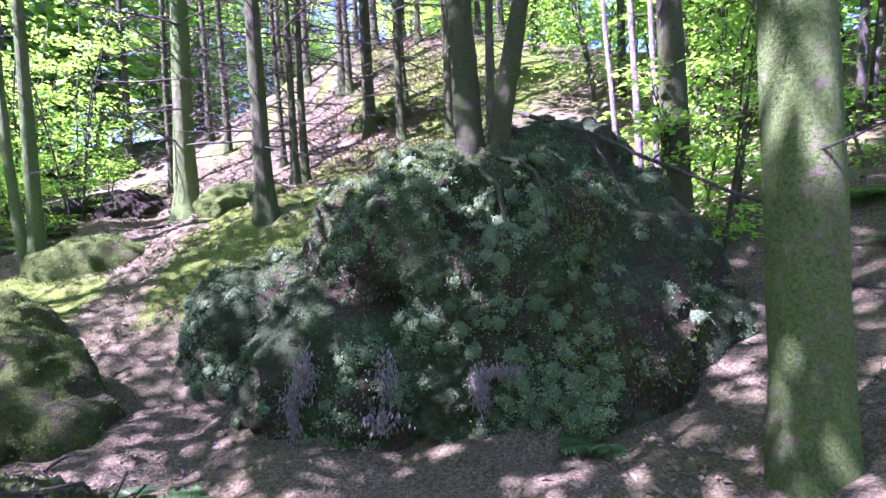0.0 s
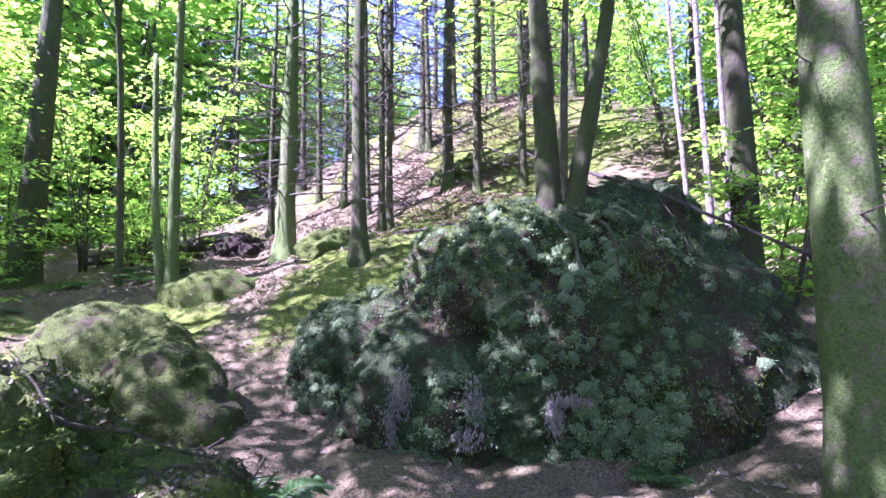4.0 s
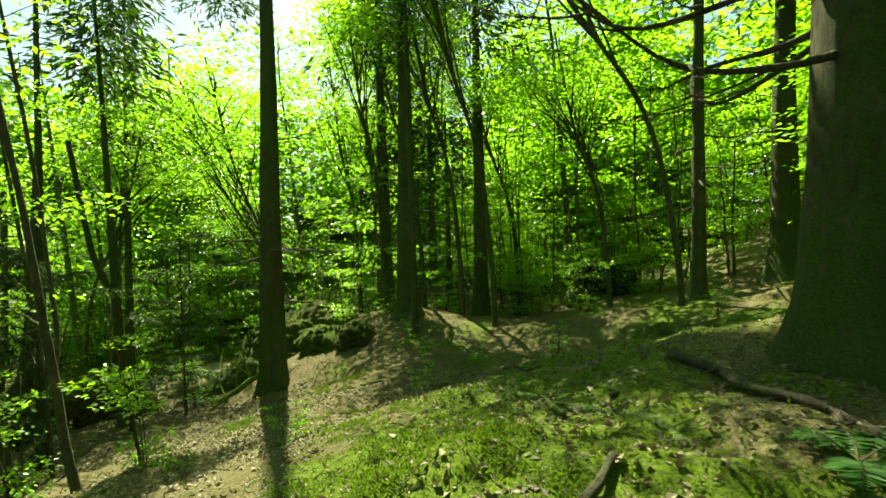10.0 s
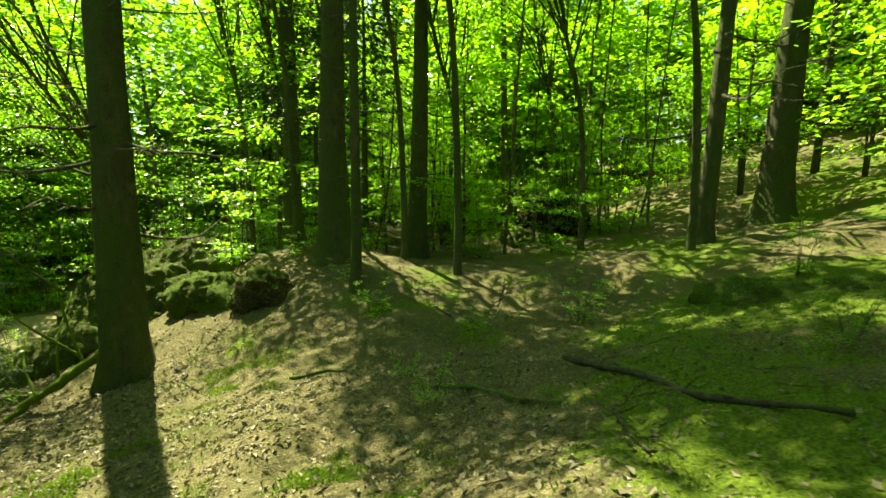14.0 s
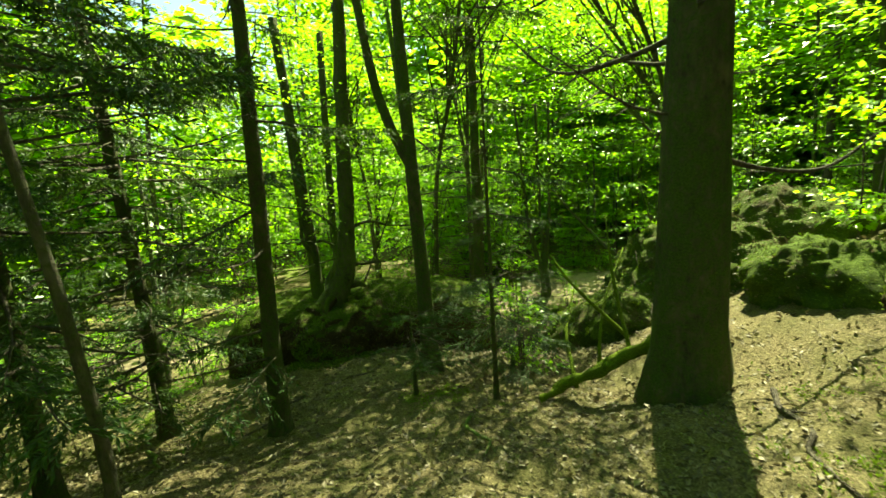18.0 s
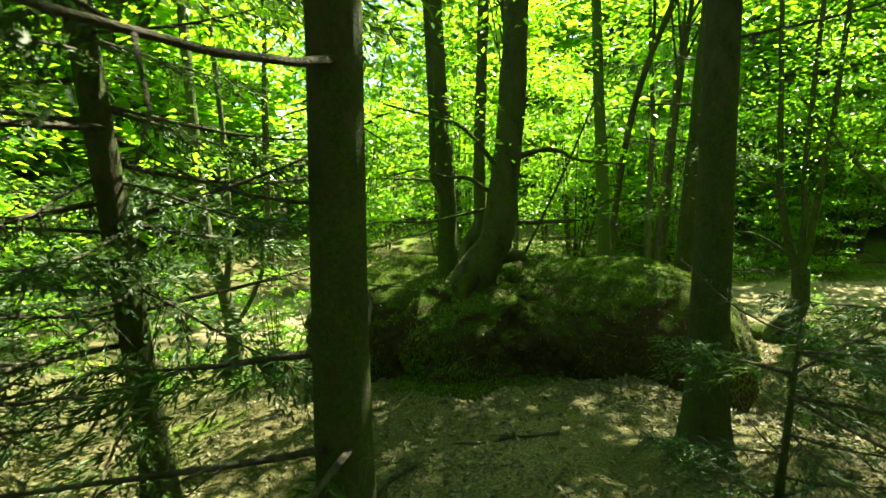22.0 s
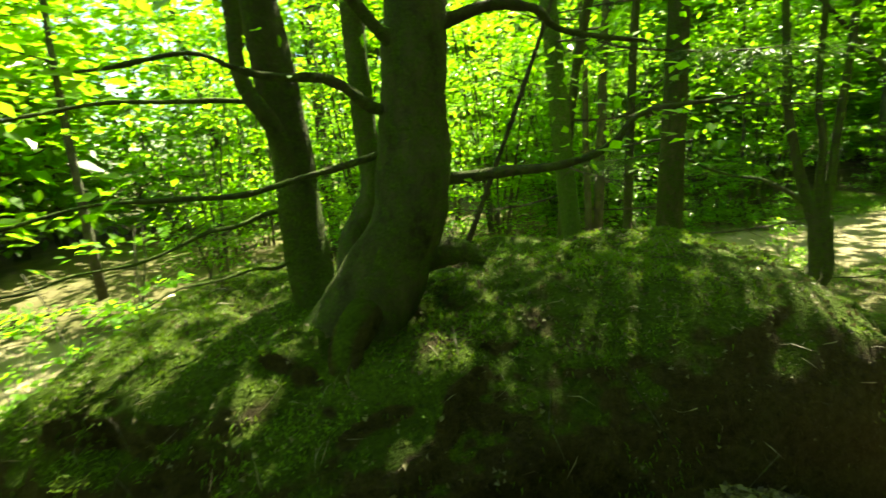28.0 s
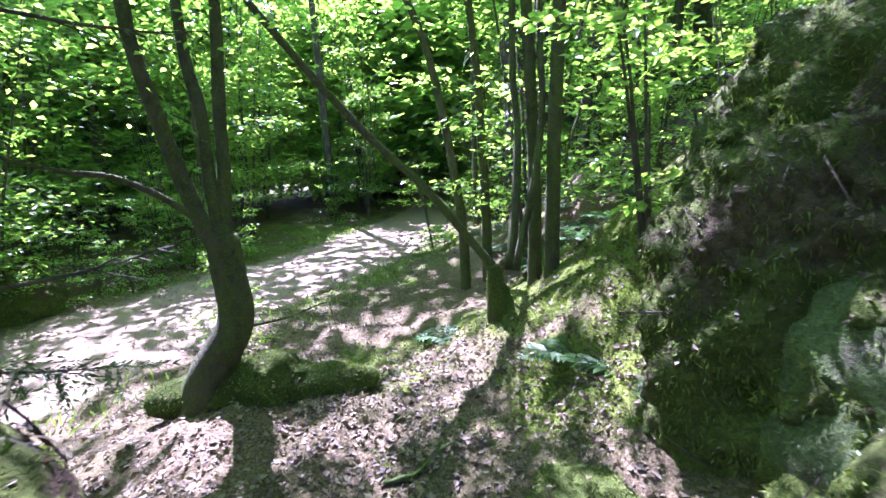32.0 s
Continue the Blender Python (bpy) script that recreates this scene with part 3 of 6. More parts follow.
def fibres(name, ob, n, length, thick, material, seed, label, keep=None):
    """Thin roots and twigs lying on a surface."""
    rng = np.random.default_rng(seed)
    p, nor = surface_sample(ob, n, rng, keep)
    s = Stock()
    for i in range(n):
        d = rng.normal(size=3) + np.array([0, 0, -0.7])
        d = unit(d - nor[i] * (d @ nor[i]))
        L = length * rng.uniform(0.4, 1.3)
        side = np.cross(d, nor[i])
        w = rng.normal(size=4) * 0.09 * L
        q = [p[i] - d * L / 2 + nor[i] * 0.002 + side * w[0], p[i] - d * L / 6 + nor[i] * 0.02 + side * w[1], p[i] + d * L / 6 + nor[i] * 0.02 + side * w[2], p[i] + d * L / 2 - nor[i] * 0.01 + side * w[3]]
        r = thick * rng.uniform(0.5, 1.4)
        add_tube(s, np.array(q) - np.array(ob.location), [r, r * 0.9, r * 0.7, r * 0.35], 4)
    me = s.mesh(name)
    me.materials.append(material)
    t = new(name, me)
    t.parent = ob
    return tagged(t, label, kind="stuff")


def face_y(ob, x, z):
    """The southernmost y of a rock's face near x and z."""
    v = np.zeros(len(ob.data.vertices) * 3)
    ob.data.vertices.foreach_get("co", v)
    v = v.reshape(-1, 3) + np.array(ob.location)
    near = (np.abs(v[:, 0] - x) < 0.08) & (np.abs(v[:, 2] - z) < 0.08)
    return float(v[near, 1].min()) if near.any() else 4.0


crag, _ = boulder("mossy_crag", (0.1, 4.75, 0.5), [(0.35, 4.75, 0.4, 1.5, 1.3, 1.92, 0), (1.0, 4.95, 0.75, 1.3, 1.0, 1.8, 10), (-1.4, 5.05, 0.15, 1.4, 0.8, 1.3, -4), (-0.5, 5.2, 0.5, 1.0, 0.95, 1.65, 0), (1.55, 4.35, -0.1, 1.15, 1.05, 1.35, 15), (-0.3, 4.3, 0.0, 1.5, 0.85, 1.25, 0), (1.75, 4.6, 0.3, 0.75, 0.8, 1.5, 20)], 11, M_ROCKPALE,
                  "steep crag draped in pale feathery moss, with bare earthy hollows", detail=7, rough=0.085, lump=3.4, cushion=5.5, pads=0.06, pit=0.5, grain=0.3)


# Extra pale moss; the first and fourth spots stand in for sun patches.
PALE_SPOTS = [(-0.07, 4.1, 1.85, 0.22), (0.75, 3.85, 1.5, 0.2), (1.0, 3.4, 0.5, 0.25), (-2.55, 4.7, 0.8, 0.22), (-0.75, 4.1, 1.2, 0.2), (0.7, 3.5, 0.2, 0.2)]


def on_crag(c, n):
    clump = np.clip(fbm(c * 2.6, 3, 4) * 4.0 + 0.35, 0, 1)
    for a, b, h, r in PALE_SPOTS:
        clump = clump + 2.5 * np.exp(-((c[:, 0] - a) ** 2 + (c[:, 1] - b) ** 2 + (c[:, 2] - h) ** 2) / (2 * r * r))
    return (c[:, 1] < 5.2) * (c[:, 2] < 2.3) * clump * np.where(c[:, 0] > 1.15, 0.22, 1) * np.where((n[:, 2] > 0.45) & (c[:, 0] < 0), 0.05, 1)
_, puff = coat("moss_cover", crag, 700, 0.05, 0.17, M_DIMCUSHION, 70, "dull green cushions of feathery moss", lambda c, n: (c[:, 1] < 5.3) * (c[:, 2] < 2.4) * np.where(c[:, 0] > 1.3, 0.4, 1) * np.clip(0.45 + 1.2 * fbm(c * 1.7, 3, 24), 0, 1), 0.6, 2)
fur("moss", crag, puff, 34000, 0.032, M_DIMWORT, 71, "dull feathery shoots on the cushions")
_, puff = coat("moss_cover", crag, 760, 0.05, 0.17, M_CUSHION, 31, "pale grey-green cushions of feathery moss", on_crag, 0.62, 2)
fur("moss", crag, puff, 52000, 0.03, M_WORT, 32, "pale feathery shoots on the cushions")
tufts("moss", crag, 22000, 0.028, M_WORT, 21, "pale grey-green feathery moss", lambda c, n: (c[:, 1] < 5.4) * on_crag(c, n), 0.2)
tufts("dead_moss", crag, 9000, 0.07, M_STRAW, 63, "grey-brown hanging fibres of dead moss and roots", lambda c, n: (c[:, 0] > 0.9) * (c[:, 1] < 5.2) * np.clip(0.3 + 1.5 * fbm(c * 2.0, 3, 14), 0, 1), 0.06, 0.25, 0.8)
tufts("moss", crag, 9000, 0.05, M_MOSSLEAF, 64, "dull green moss hanging on the flank", lambda c, n: (c[:, 0] > 0.9) * (c[:, 1] < 5.2) * np.clip(0.2 - 1.5 * fbm(c * 2.0, 3, 14), 0, 1), 0.12, 0.3, 0.7)
fibres("dead_twig_cover", crag, 90, 0.5, 0.005, M_DEAD, 42, "thin dead twigs and roots", lambda c, n: (c[:, 1] < 5.2) * np.clip(n[:, 2] + 0.4, 0.1, 1))
tufts("moss", crag, 15600, 0.039, M_MOSSLEAF, 22, "bright green moss on the upper edge", lambda c, n: np.clip(n[:, 2] * 2 - 0.5, 0, 1) * np.clip(1.2 - c[:, 0], 0.2, 1) * np.clip(c[:, 2] * 1.5 - 0.9, 0, 1))
tufts("moss", crag, 11400, 0.046, M_MOSSLEAF, 43, "thick green moss along the upper edge", lambda c, n: (n[:, 2] > 0.3) * (c[:, 0] < 0.2) * np.clip((c[:, 2] - 1.15) * 3, 0, 1))
for k, (at_, wd, dp, cnt) in enumerate([((-1.08, 3.95, 0.52), 0.07, 0.12, 420), ((-1.17, 3.92, 0.26), 0.05, 0.14, 360), ((0.2, 3.42, 0.4), 0.06, 0.1, 330), ((0.36, 3.45, 0.5), 0.12, 0.03, 260), ((-0.45, 3.72, 0.5), 0.07, 0.12, 220), ((-0.5, 3.7, 0.2), 0.12, 0.06, 200)]):
    at_ = (at_[0], face_y(crag, at_[0], at_[2]) - 0.03, at_[2])
    beard("dry_moss", crag, at_, wd, dp, cnt, M_DRY, 300 + k, "dry beige strands of dead moss hanging down")
knoll, _ = boulder("mossy_boulder", (-4.6, 4.55, 0.1), [(-5.15, 4.85, 0.15, 1.0, 0.85, 1.02, 20), (-4.0, 4.25, 0.0, 0.95, 0.6, 0.85, -28), (-3.5, 4.0, -0.1, 0.6, 0.5, 0.5, -28)], 5, M_CLIFF, "boulder under a thick green moss blanket beside the path", detail=6, rough=0.2, lump=3.0, square=2.2, cushion=6, pads=0.06, pit=0.25, grain=0.25)
tufts("leaf_litter", knoll, 500, 0.045, M_LITTER, 54, "brown fallen leaves", None, 0.33, 0.05)
fibres("twig_cover", knoll, 40, 0.3, 0.004, M_DEAD, 55, "fine dead twigs")
tufts("moss", knoll, 20000, 0.036, M_MOSSLEAF, 23, "thick green moss")
mound, _ = boulder("root_mound", (-3.1, 1.35, 0.1), [(-3.2, 1.4, 0.1, 1.0, 1.4, 0.85, 30), (-3.2, 0.5, 0.0, 0.5, 0.6, 0.6, 0), (-2.3, 2.0, -0.1, 0.5, 0.7, 0.6, 30)], 8, M_CLIFF, "earthy mound of old roots and moss below a dead snag", "mound", detail=6, rough=0.3, lump=4.2, square=2.1, cushion=6, pads=0.08, pit=0.5, grain=0.3)
_, puff = coat("moss_cover", mound, 240, 0.04, 0.15, M_ROCKGREEN, 33, "dark green moss cushions", lambda c, n: np.clip(fbm(c * 1.7, 3, 2) * 2.5 + 0.3, 0, 1), 0.7)
fur("moss", mound, puff, 7200, 0.034, M_MOSSLEAF, 34, "green shoots on the cushions")
tufts("moss", mound, 13500, 0.036, M_MOSSLEAF, 24, "dark green moss", lambda c, n: np.clip(fbm(c * 1.7, 3, 2) * 1.8 + 0.3, 0, 1))
fibres("root_cover", mound, 170, 0.45, 0.009, M_SNAG, 46, "thin bent roots over the earth")
fibres("twig_cover", mound, 120, 0.35, 0.004, M_DEAD, 47, "fine dead twigs")
tufts("leaf_litter", mound, 9000, 0.045, M_LITTER, 35, "brown leaves and needles", lambda c, n: np.clip(n[:, 2] * 2 - 0.6, 0, 1) * np.clip(-fbm(c * 1.7, 3, 2) * 2 + 0.4, 0, 1), 0.3, 0.05)
hump, _ = boulder("mossy_root_hump", (-4.5, 0.6, 0.25), [(-4.55, 0.65, 0.3, 0.8, 0.6, 0.95, 20), (-4.1, 0.1, 0.0, 0.5, 0.5, 0.6, 20)], 31, M_ROCKGREEN, "knobbly moss-covered root hump at the foot of a large spruce", "mound", detail=6, rough=0.3, lump=4.6, square=2.2, cushion=6, pads=0.1, pit=0.5)
_, puff = coat("moss_cover", hump, 170, 0.06, 0.24, M_ROCKGREEN, 36, "knobbly green moss cushions", lambda c, n: np.clip(fbm(c * 2.1, 3, 2) * 2.5 + 0.6, 0, 1), 0.8)
fur("moss", hump, puff, 6200, 0.036, M_MOSSLEAF, 37, "green shoots on the cushions")
tufts("moss", hump, 7200, 0.039, M_MOSSLEAF, 25, "thick green moss")
fibres("root_cover", hump, 60, 0.5, 0.012, M_SNAG, 48, "bent roots among the moss")
low, _ = boulder("mossy_boulder", (-5.3, 7.4, 1.15), [(-5.3, 7.4, 1.1, 0.95, 0.75, 0.62, 10)], 14, M_ROCKGREEN, "flat mossy boulder in a patch of sun", detail=5, rough=0.12, lump=2.4, pads=0.04, pit=0.15)
tufts("leaf_litter", low, 500, 0.05, M_LITTER, 56, "brown fallen leaves", None, 0.33, 0.05)
tufts("moss", low, 3100, 0.046, M_MOSSLEAF, 26, "green moss")
slab, _ = boulder("long_boulder", (-14.7, -15.75, -3.7), [(-15.05, -15.75, -4.15, 2.85, 1.3, 1.5, 144.5), (-13.3, -16.75, -4.2, 0.95, 1.1, 1.3, 144.5), (-16.98, -14.88, -4.26, 0.92, 0.76, 1.34, 150), (-15.05, -15.4, -4.2, 2.1, 1.2, 1.42, 157), (-13.75, -16.2, -4.15, 1.25, 1.15, 1.42, 144.5), (-14.0, -14.95, -4.6, 1.5, 0.72, 0.95, 152)], 41, M_ROCK,
                  "long flat-topped boulder with moss and fallen leaves on top", detail=7, rough=0.09, lump=2.0, square=3.6, cushion=3.2, pads=0.07, pit=0.16, flare=0.0, grain=0.24, skirt=(0.4, 0.92, 0.1))
tufts("moss", slab, 38000, 0.04, M_MOSSLEAF, 27, "green moss on the top and the rim", lambda c, n: np.clip(n[:, 2] * 3 - 2.3 + 0.9 * fbm(c * 1.6, 3, 6), 0, 1))
tufts("hanging_moss", slab, 36000, 0.055, M_MOSSLEAF, 65, "long green moss hanging in drapes over the rim", lambda c, n: (n[:, 2] < 0.55) * np.clip(c[:, 2] + 4.3, 0, 1) * np.clip(0.15 + 1.6 * fbm(c * np.array([2.2, 2.2, 0.8]), 3, 66), 0, 1) * np.where((c[:, 0] > -13.9) | (c[:, 0] < -16.3), 1, 0.12), 0.07, 0.3, 0.9)
tufts("dead_moss", slab, 24000, 0.045, M_ROOTLET, 67, "brown rootlets and dead moss on the earthy face", lambda c, n: (n[:, 2] < 0.68) * (c[:, 0] < -13.7) * (c[:, 0] > -16.3) * np.clip(0.3 - 1.6 * fbm(c * np.array([2.2, 2.2, 0.8]), 3, 66), 0, 1), 0.07, 0.25, 0.9)
tufts("leaf_litter", slab, 22000, 0.035, M_LITTER, 28, "brown fallen leaves", lambda c, n: np.clip(n[:, 2] * 2 - 0.6, 0, 1) * np.clip(fbm(c * 1.1, 2, 61) * 1.5 + 0.5, 0.05, 1), 0.34, 0.05)
tufts("twig_cover", slab, 900, 0.16, M_DRY, 38, "fine dead twigs and stalks", lambda c, n: np.clip(n[:, 2] * 2, 0.1, 1), 0.018, 0.1)
fibres("root_cover", slab, 120, 0.4, 0.005, M_DEAD, 49, "fine roots and twigs on the face")
cliff, _ = boulder("mossy_outcrop", (-18.8, -9.8, -3.3), [(-19.2, -8.6, -3.2, 1.5, 2.1, 2.3, 12), (-19.0, -10.3, -3.7, 0.95, 1.6, 2.1, -8), (-20.4, -9.7, -3.4, 1.2, 1.3, 1.8, 0), (-18.0, -9.5, -3.4, 1.5, 1.9, 2.2, 0), (-17.0, -10.2, -3.8, 1.3, 1.2, 1.6, 0), (-19.0, -9.6, -3.4, 0.9, 1.6, 2.2, -10), (-16.9, -11.1, -4.1, 0.95, 0.95, 1.35, 0), (-17.7, -11.2, -4.2, 0.5, 0.85, 0.85, 0), (-18.55, -10.5, -4.0, 1.0, 1.1, 1.55, 0)], 51, M_CLIFF,
                   "tall rock outcrop clad in moss and ferns beside the path", "rock", detail=7, rough=0.1, lump=2.8, square=2.1, cushion=4.5, pads=0.05, pit=0.32, grain=0.34)
_, puff = coat("moss_cover", cliff, 260, 0.06, 0.2, M_ROCKGREEN, 44, "thick cushions of green moss", lambda c, n: (c[:, 1] < -9) * np.clip(0.2 + 2.0 * fbm(c * 1.3, 3, 6), 0, 1), 0.5)
fur("moss", cliff, puff, 13500, 0.039, M_MOSSLEAF, 45, "green shoots on the cushions")
tufts("moss", cliff, 34000, 0.036, M_MOSSLEAF, 29, "sunlit green moss", lambda c, n: (c[:, 1] < -9) * np.clip(0.35 + 2.2 * fbm(c * 1.9, 3, 6), 0, 1))
tufts("hanging_moss", cliff, 20000, 0.055, M_MOSSLEAF, 68, "green moss hanging on the steep face", lambda c, n: (c[:, 1] < -9.3) * (n[:, 2] < 0.6) * np.clip(0.3 + 1.6 * fbm(c * 2.0, 3, 69), 0, 1), 0.08, 0.25, 0.9)
tufts("moss", cliff, 6200, 0.039, M_WORT, 30, "pale feathery moss", lambda c, n: np.clip(fbm(c * 1.5, 3, 16) * 2, 0, 1))
tufts("leaf_litter", cliff, 24000, 0.042, M_LITTER, 39, "brown fallen leaves caught on ledges", lambda c, n: np.clip(n[:, 2] * 1.6 - 0.1, 0, 1) * np.clip(-fbm(c * 1.3, 3, 6) * 2 + 0.5, 0, 1), 0.34, 0.05)
fibres("root_cover", cliff, 160, 0.6, 0.007, M_DEAD, 50, "roots and dead twigs over the rock", lambda c, n: (c[:, 1] < -9.3) * 1.0)
stone, _ = boulder("bare_rock_face", (-18.35, -10.95, -3.55), [(-18.3, -11.05, -3.85, 0.62, 0.5, 0.75, 25), (-17.95, -11.15, -4.1, 0.5, 0.45, 0.5, 10)], 71, M_STONE, "bare pale rock face with thin algae in a mossy outcrop", "rock", detail=6, rough=0.2, lump=2.2, square=2.8, cushion=3, pads=0.03, pit=0.2, grain=0.2)
tufts("moss", stone, 2600, 0.033, M_WORT, 52, "thin pale moss", lambda c, n: np.clip(0.4 + 1.5 * fbm(c * 3, 3, 6), 0, 1))
tufts("moss", stone, 6000, 0.036, M_MOSSLEAF, 53, "thin green moss", lambda c, n: np.clip(0.2 - 1.5 * fbm(c * 3, 3, 6), 0, 1))


# ---- parts of trees, made once ----
def dead_branch(seed):
    """A bare spruce branch one metre long, along +x, with thin side twigs."""
    rng = np.random.default_rng(seed)
    s = Stock()
    sag = rng.uniform(-0.25, 0.12)
    x = np.linspace(0, 1, 6)
    line = np.stack([x, 0.06 * np.sin(x * 4 + seed), sag * x ** 1.5 + 0.12 * x ** 3], 1)
    add_tube(s, line, 0.0085 * (1 - x) ** 0.7 + 0.0018, 6)
    for k in range(rng.integers(9, 16)):
        t = rng.uniform(0.25, 0.98)
        b = np.array([np.interp(t, x, line[:, i]) for i in range(3)])
        sd = 1 if k % 2 else -1
        L = rng.uniform(0.12, 0.42) * (1.15 - t)
        e = b + L * np.array([rng.uniform(0.4, 0.9), sd * rng.uniform(0.4, 1.0), rng.uniform(-0.45, 0.15)])
        m = (b + e) / 2 + rng.normal(size=3) * 0.015
        add_tube(s, [b, m, e], [0.005, 0.0035, 0.0015], 3)
    return s.mesh("dead_branch")


def needle_spray(seed, thick=1.0):
    """A live spruce branch one metre long with hanging twigs of needles: wood and needles apart."""
    rng = np.random.default_rng(seed)
    w, s = Stock(), Stock()
    x = np.linspace(0, 1, 6)
    line = np.stack([x, 0.04 * np.sin(x * 3 + seed), -0.22 * x ** 1.3 + 0.1 * x ** 3], 1)
    add_tube(w, line, 0.009 * (1 - x) + 0.002, 4)
    P, D = [], []
    for k in range(46):
        t = rng.uniform(0.12, 1.0)
        b = np.array([np.interp(t, x, line[:, i]) for i in range(3)])
        sd = 1 if k % 2 else -1
        L = rng.uniform(0.22, 0.42) * (1.2 - 0.7 * t)
        d = unit(np.array([rng.uniform(0.5, 0.9), sd * rng.uniform(0.5, 1.0), rng.uniform(-0.6, 0.0)]))
        m = int(12 * thick)
        u = np.linspace(0.05, 1, m)[:, None]
        pts = b + d * L * u + np.array([0, 0, -0.10]) * L * u ** 2
        P.append(pts)
        D.append(np.repeat(d[None], m, 0))
    P, D = np.concatenate(P), np.concatenate(D)
    P2 = np.concatenate([P, P])
    D2 = np.concatenate([D + rng.normal(size=D.shape) * 0.45, D + rng.normal(size=D.shape) * 0.45])
    v, f = leaves(P2, D2, np.array([0, 0, 1.0]) + rng.normal(size=P2.shape) * 0.5, np.full(len(P2), 0.042), rng, 0.13, 0.03)
    s.add(v, f)
    return w.mesh("branch"), s.mesh("needles", False)


def spruce_crown(seed, height, reach):
    """The live top of a spruce: whorls of drooping sprays round an unseen stem."""
    rng = np.random.default_rng(seed)
    P, D = [], []
    z = 0.0
    while z < height:
        k = 1 - z / height
        R = reach * (0.2 + 0.8 * k) * rng.uniform(0.7, 1.1)
        for a in np.arange(6) * math.pi / 3 + rng.uniform(0, 1):
            m = int(16 + 18 * k)
            u = rng.uniform(0.15, 1, m)
            an = a + rng.normal(size=m) * 0.16
            P.append(np.stack([np.cos(an) * R * u, np.sin(an) * R * u, z - 0.3 * R * u + rng.normal(size=m) * 0.1], 1))
            D.append(np.stack([np.cos(an + rng.normal(size=m) * 0.9), np.sin(an + rng.normal(size=m) * 0.9), rng.uniform(-0.8, 0.0, m)], 1))
        z += rng.uniform(0.3, 0.5)
    P, D = np.concatenate(P), np.concatenate(D)
    v, f = leaves(P, D, np.array([0, 0, 1.0]) + rng.normal(size=P.shape) * 0.5, np.full(len(P), 0.36), rng, 0.12, 0.03)
    return mesh_of("crown", v, f, False)


def leafy(seed, height, stems, spread_, low, count, leaf, thick=0.03, reach=1.3, lean=(0, 0)):
    """A broadleaf bush or tree: curved stems, thin side branches, and flat layers of leaves along them. Wood and leaves apart."""
    rng = np.random.default_rng(seed)
    w, P, D = Stock(), [], []
    per = []
    for k in range(stems):
        a = rng.uniform(0, 2 * math.pi)
        H = height * rng.uniform(0.75, 1.05)
        bend = spread_ * rng.uniform(0.4, 1.0)
        t = np.linspace(0, 1, 8)
        wig = np.cumsum(rng.normal(size=(8, 2)) * 0.045 * height / 5, 0)
        line = np.stack([np.cos(a) * (0.07 * stems ** 0.5 + bend * t ** 1.4) + wig[:, 0] * t + lean[0] * t, np.sin(a) * (0.07 * stems ** 0.5 + bend * t ** 1.4) + wig[:, 1] * t + lean[1] * t, -0.25 + (H + 0.25) * t], 1)
        r0 = thick * rng.uniform(0.7, 1.15)
        add_tube(w, line, r0 * (1 - 0.85 * t) + 0.004, 7 if thick > 0.05 else 5)
        nb = max(4, int(H * 2.3))
        for q in range(nb):
            u = rng.uniform(low, 1.0)
            b = np.array([np.interp(u, t, line[:, i]) for i in range(3)])
            an = rng.uniform(0, 2 * math.pi)
            L = reach * rng.uniform(0.45, 1.0) * (1.15 - 0.65 * u)
            d = np.array([math.cos(an), math.sin(an), rng.uniform(0.0, 0.55)])
            s4 = np.linspace(0, 1, 4)[:, None]
            br = b + d * L * s4 + np.array([0, 0, -0.12 * L]) * s4 ** 2 + rng.normal(size=(4, 3)) * 0.03 * s4
            add_tube(w, br, (0.35 * r0 * (1 - 0.6 * u) * (1 - s4[:, 0]) + 0.002), 3)
            per.append((br, L))
    tot = sum(L for _, L in per)
    for br, L in per:
        m = max(3, int(count * L / tot))
        u = rng.uniform(0.18, 1.05, m)
        p = np.stack([np.interp(u, np.linspace(0, 1, 4), br[:, i]) for i in range(3)], 1)
        wd = 0.32 * L * (0.35 + 0.65 * np.sin(np.clip(u, 0, 1) * math.pi) ** 0.7)
        off = rng.normal(size=(m, 3)) * np.array([1, 1, 0.16]) * wd[:, None]
        P.append(p + off)
        D.append(unit(br[-1] - br[0]) + unit(off) * 0.9 + rng.normal(size=(m, 3)) * 0.35 + np.array([0, 0, -0.25]))
    P, D = np.concatenate(P), np.concatenate(D)
    up = np.array([0, 0, 1.0]) + rng.normal(size=P.shape) * 0.33
    v, f = leaves(P, D, up, np.full(len(P), leaf), rng, 0.31, 0.07)
    return w.mesh("wood"), mesh_of("foliage", v, f, False)


DEAD = [dead_branch(100 + i) for i in range(6)]
for me in DEAD:
    me.materials.append(M_DEAD)
SPRAYS = [needle_spray(200 + i) for i in range(4)]
for a, b in SPRAYS:
    a.materials.append(M_DEAD), b.materials.append(M_NEEDLE)
CROWNS = [spruce_crown(300, 9.0, 2.6), spruce_crown(301, 8.0, 2.1)]
for me in CROWNS:
    me.materials.append(M_NEEDLE)


def aim(place, yaw, up, length, roll=0.0):
    """A pose that turns +x to a compass yaw and lifts it, scaled to a length."""
    return Matrix.Translation(place) @ Euler((radians(roll), radians(-up), radians(yaw))).to_matrix().to_4x4() @ Matrix.Scale(length, 4)


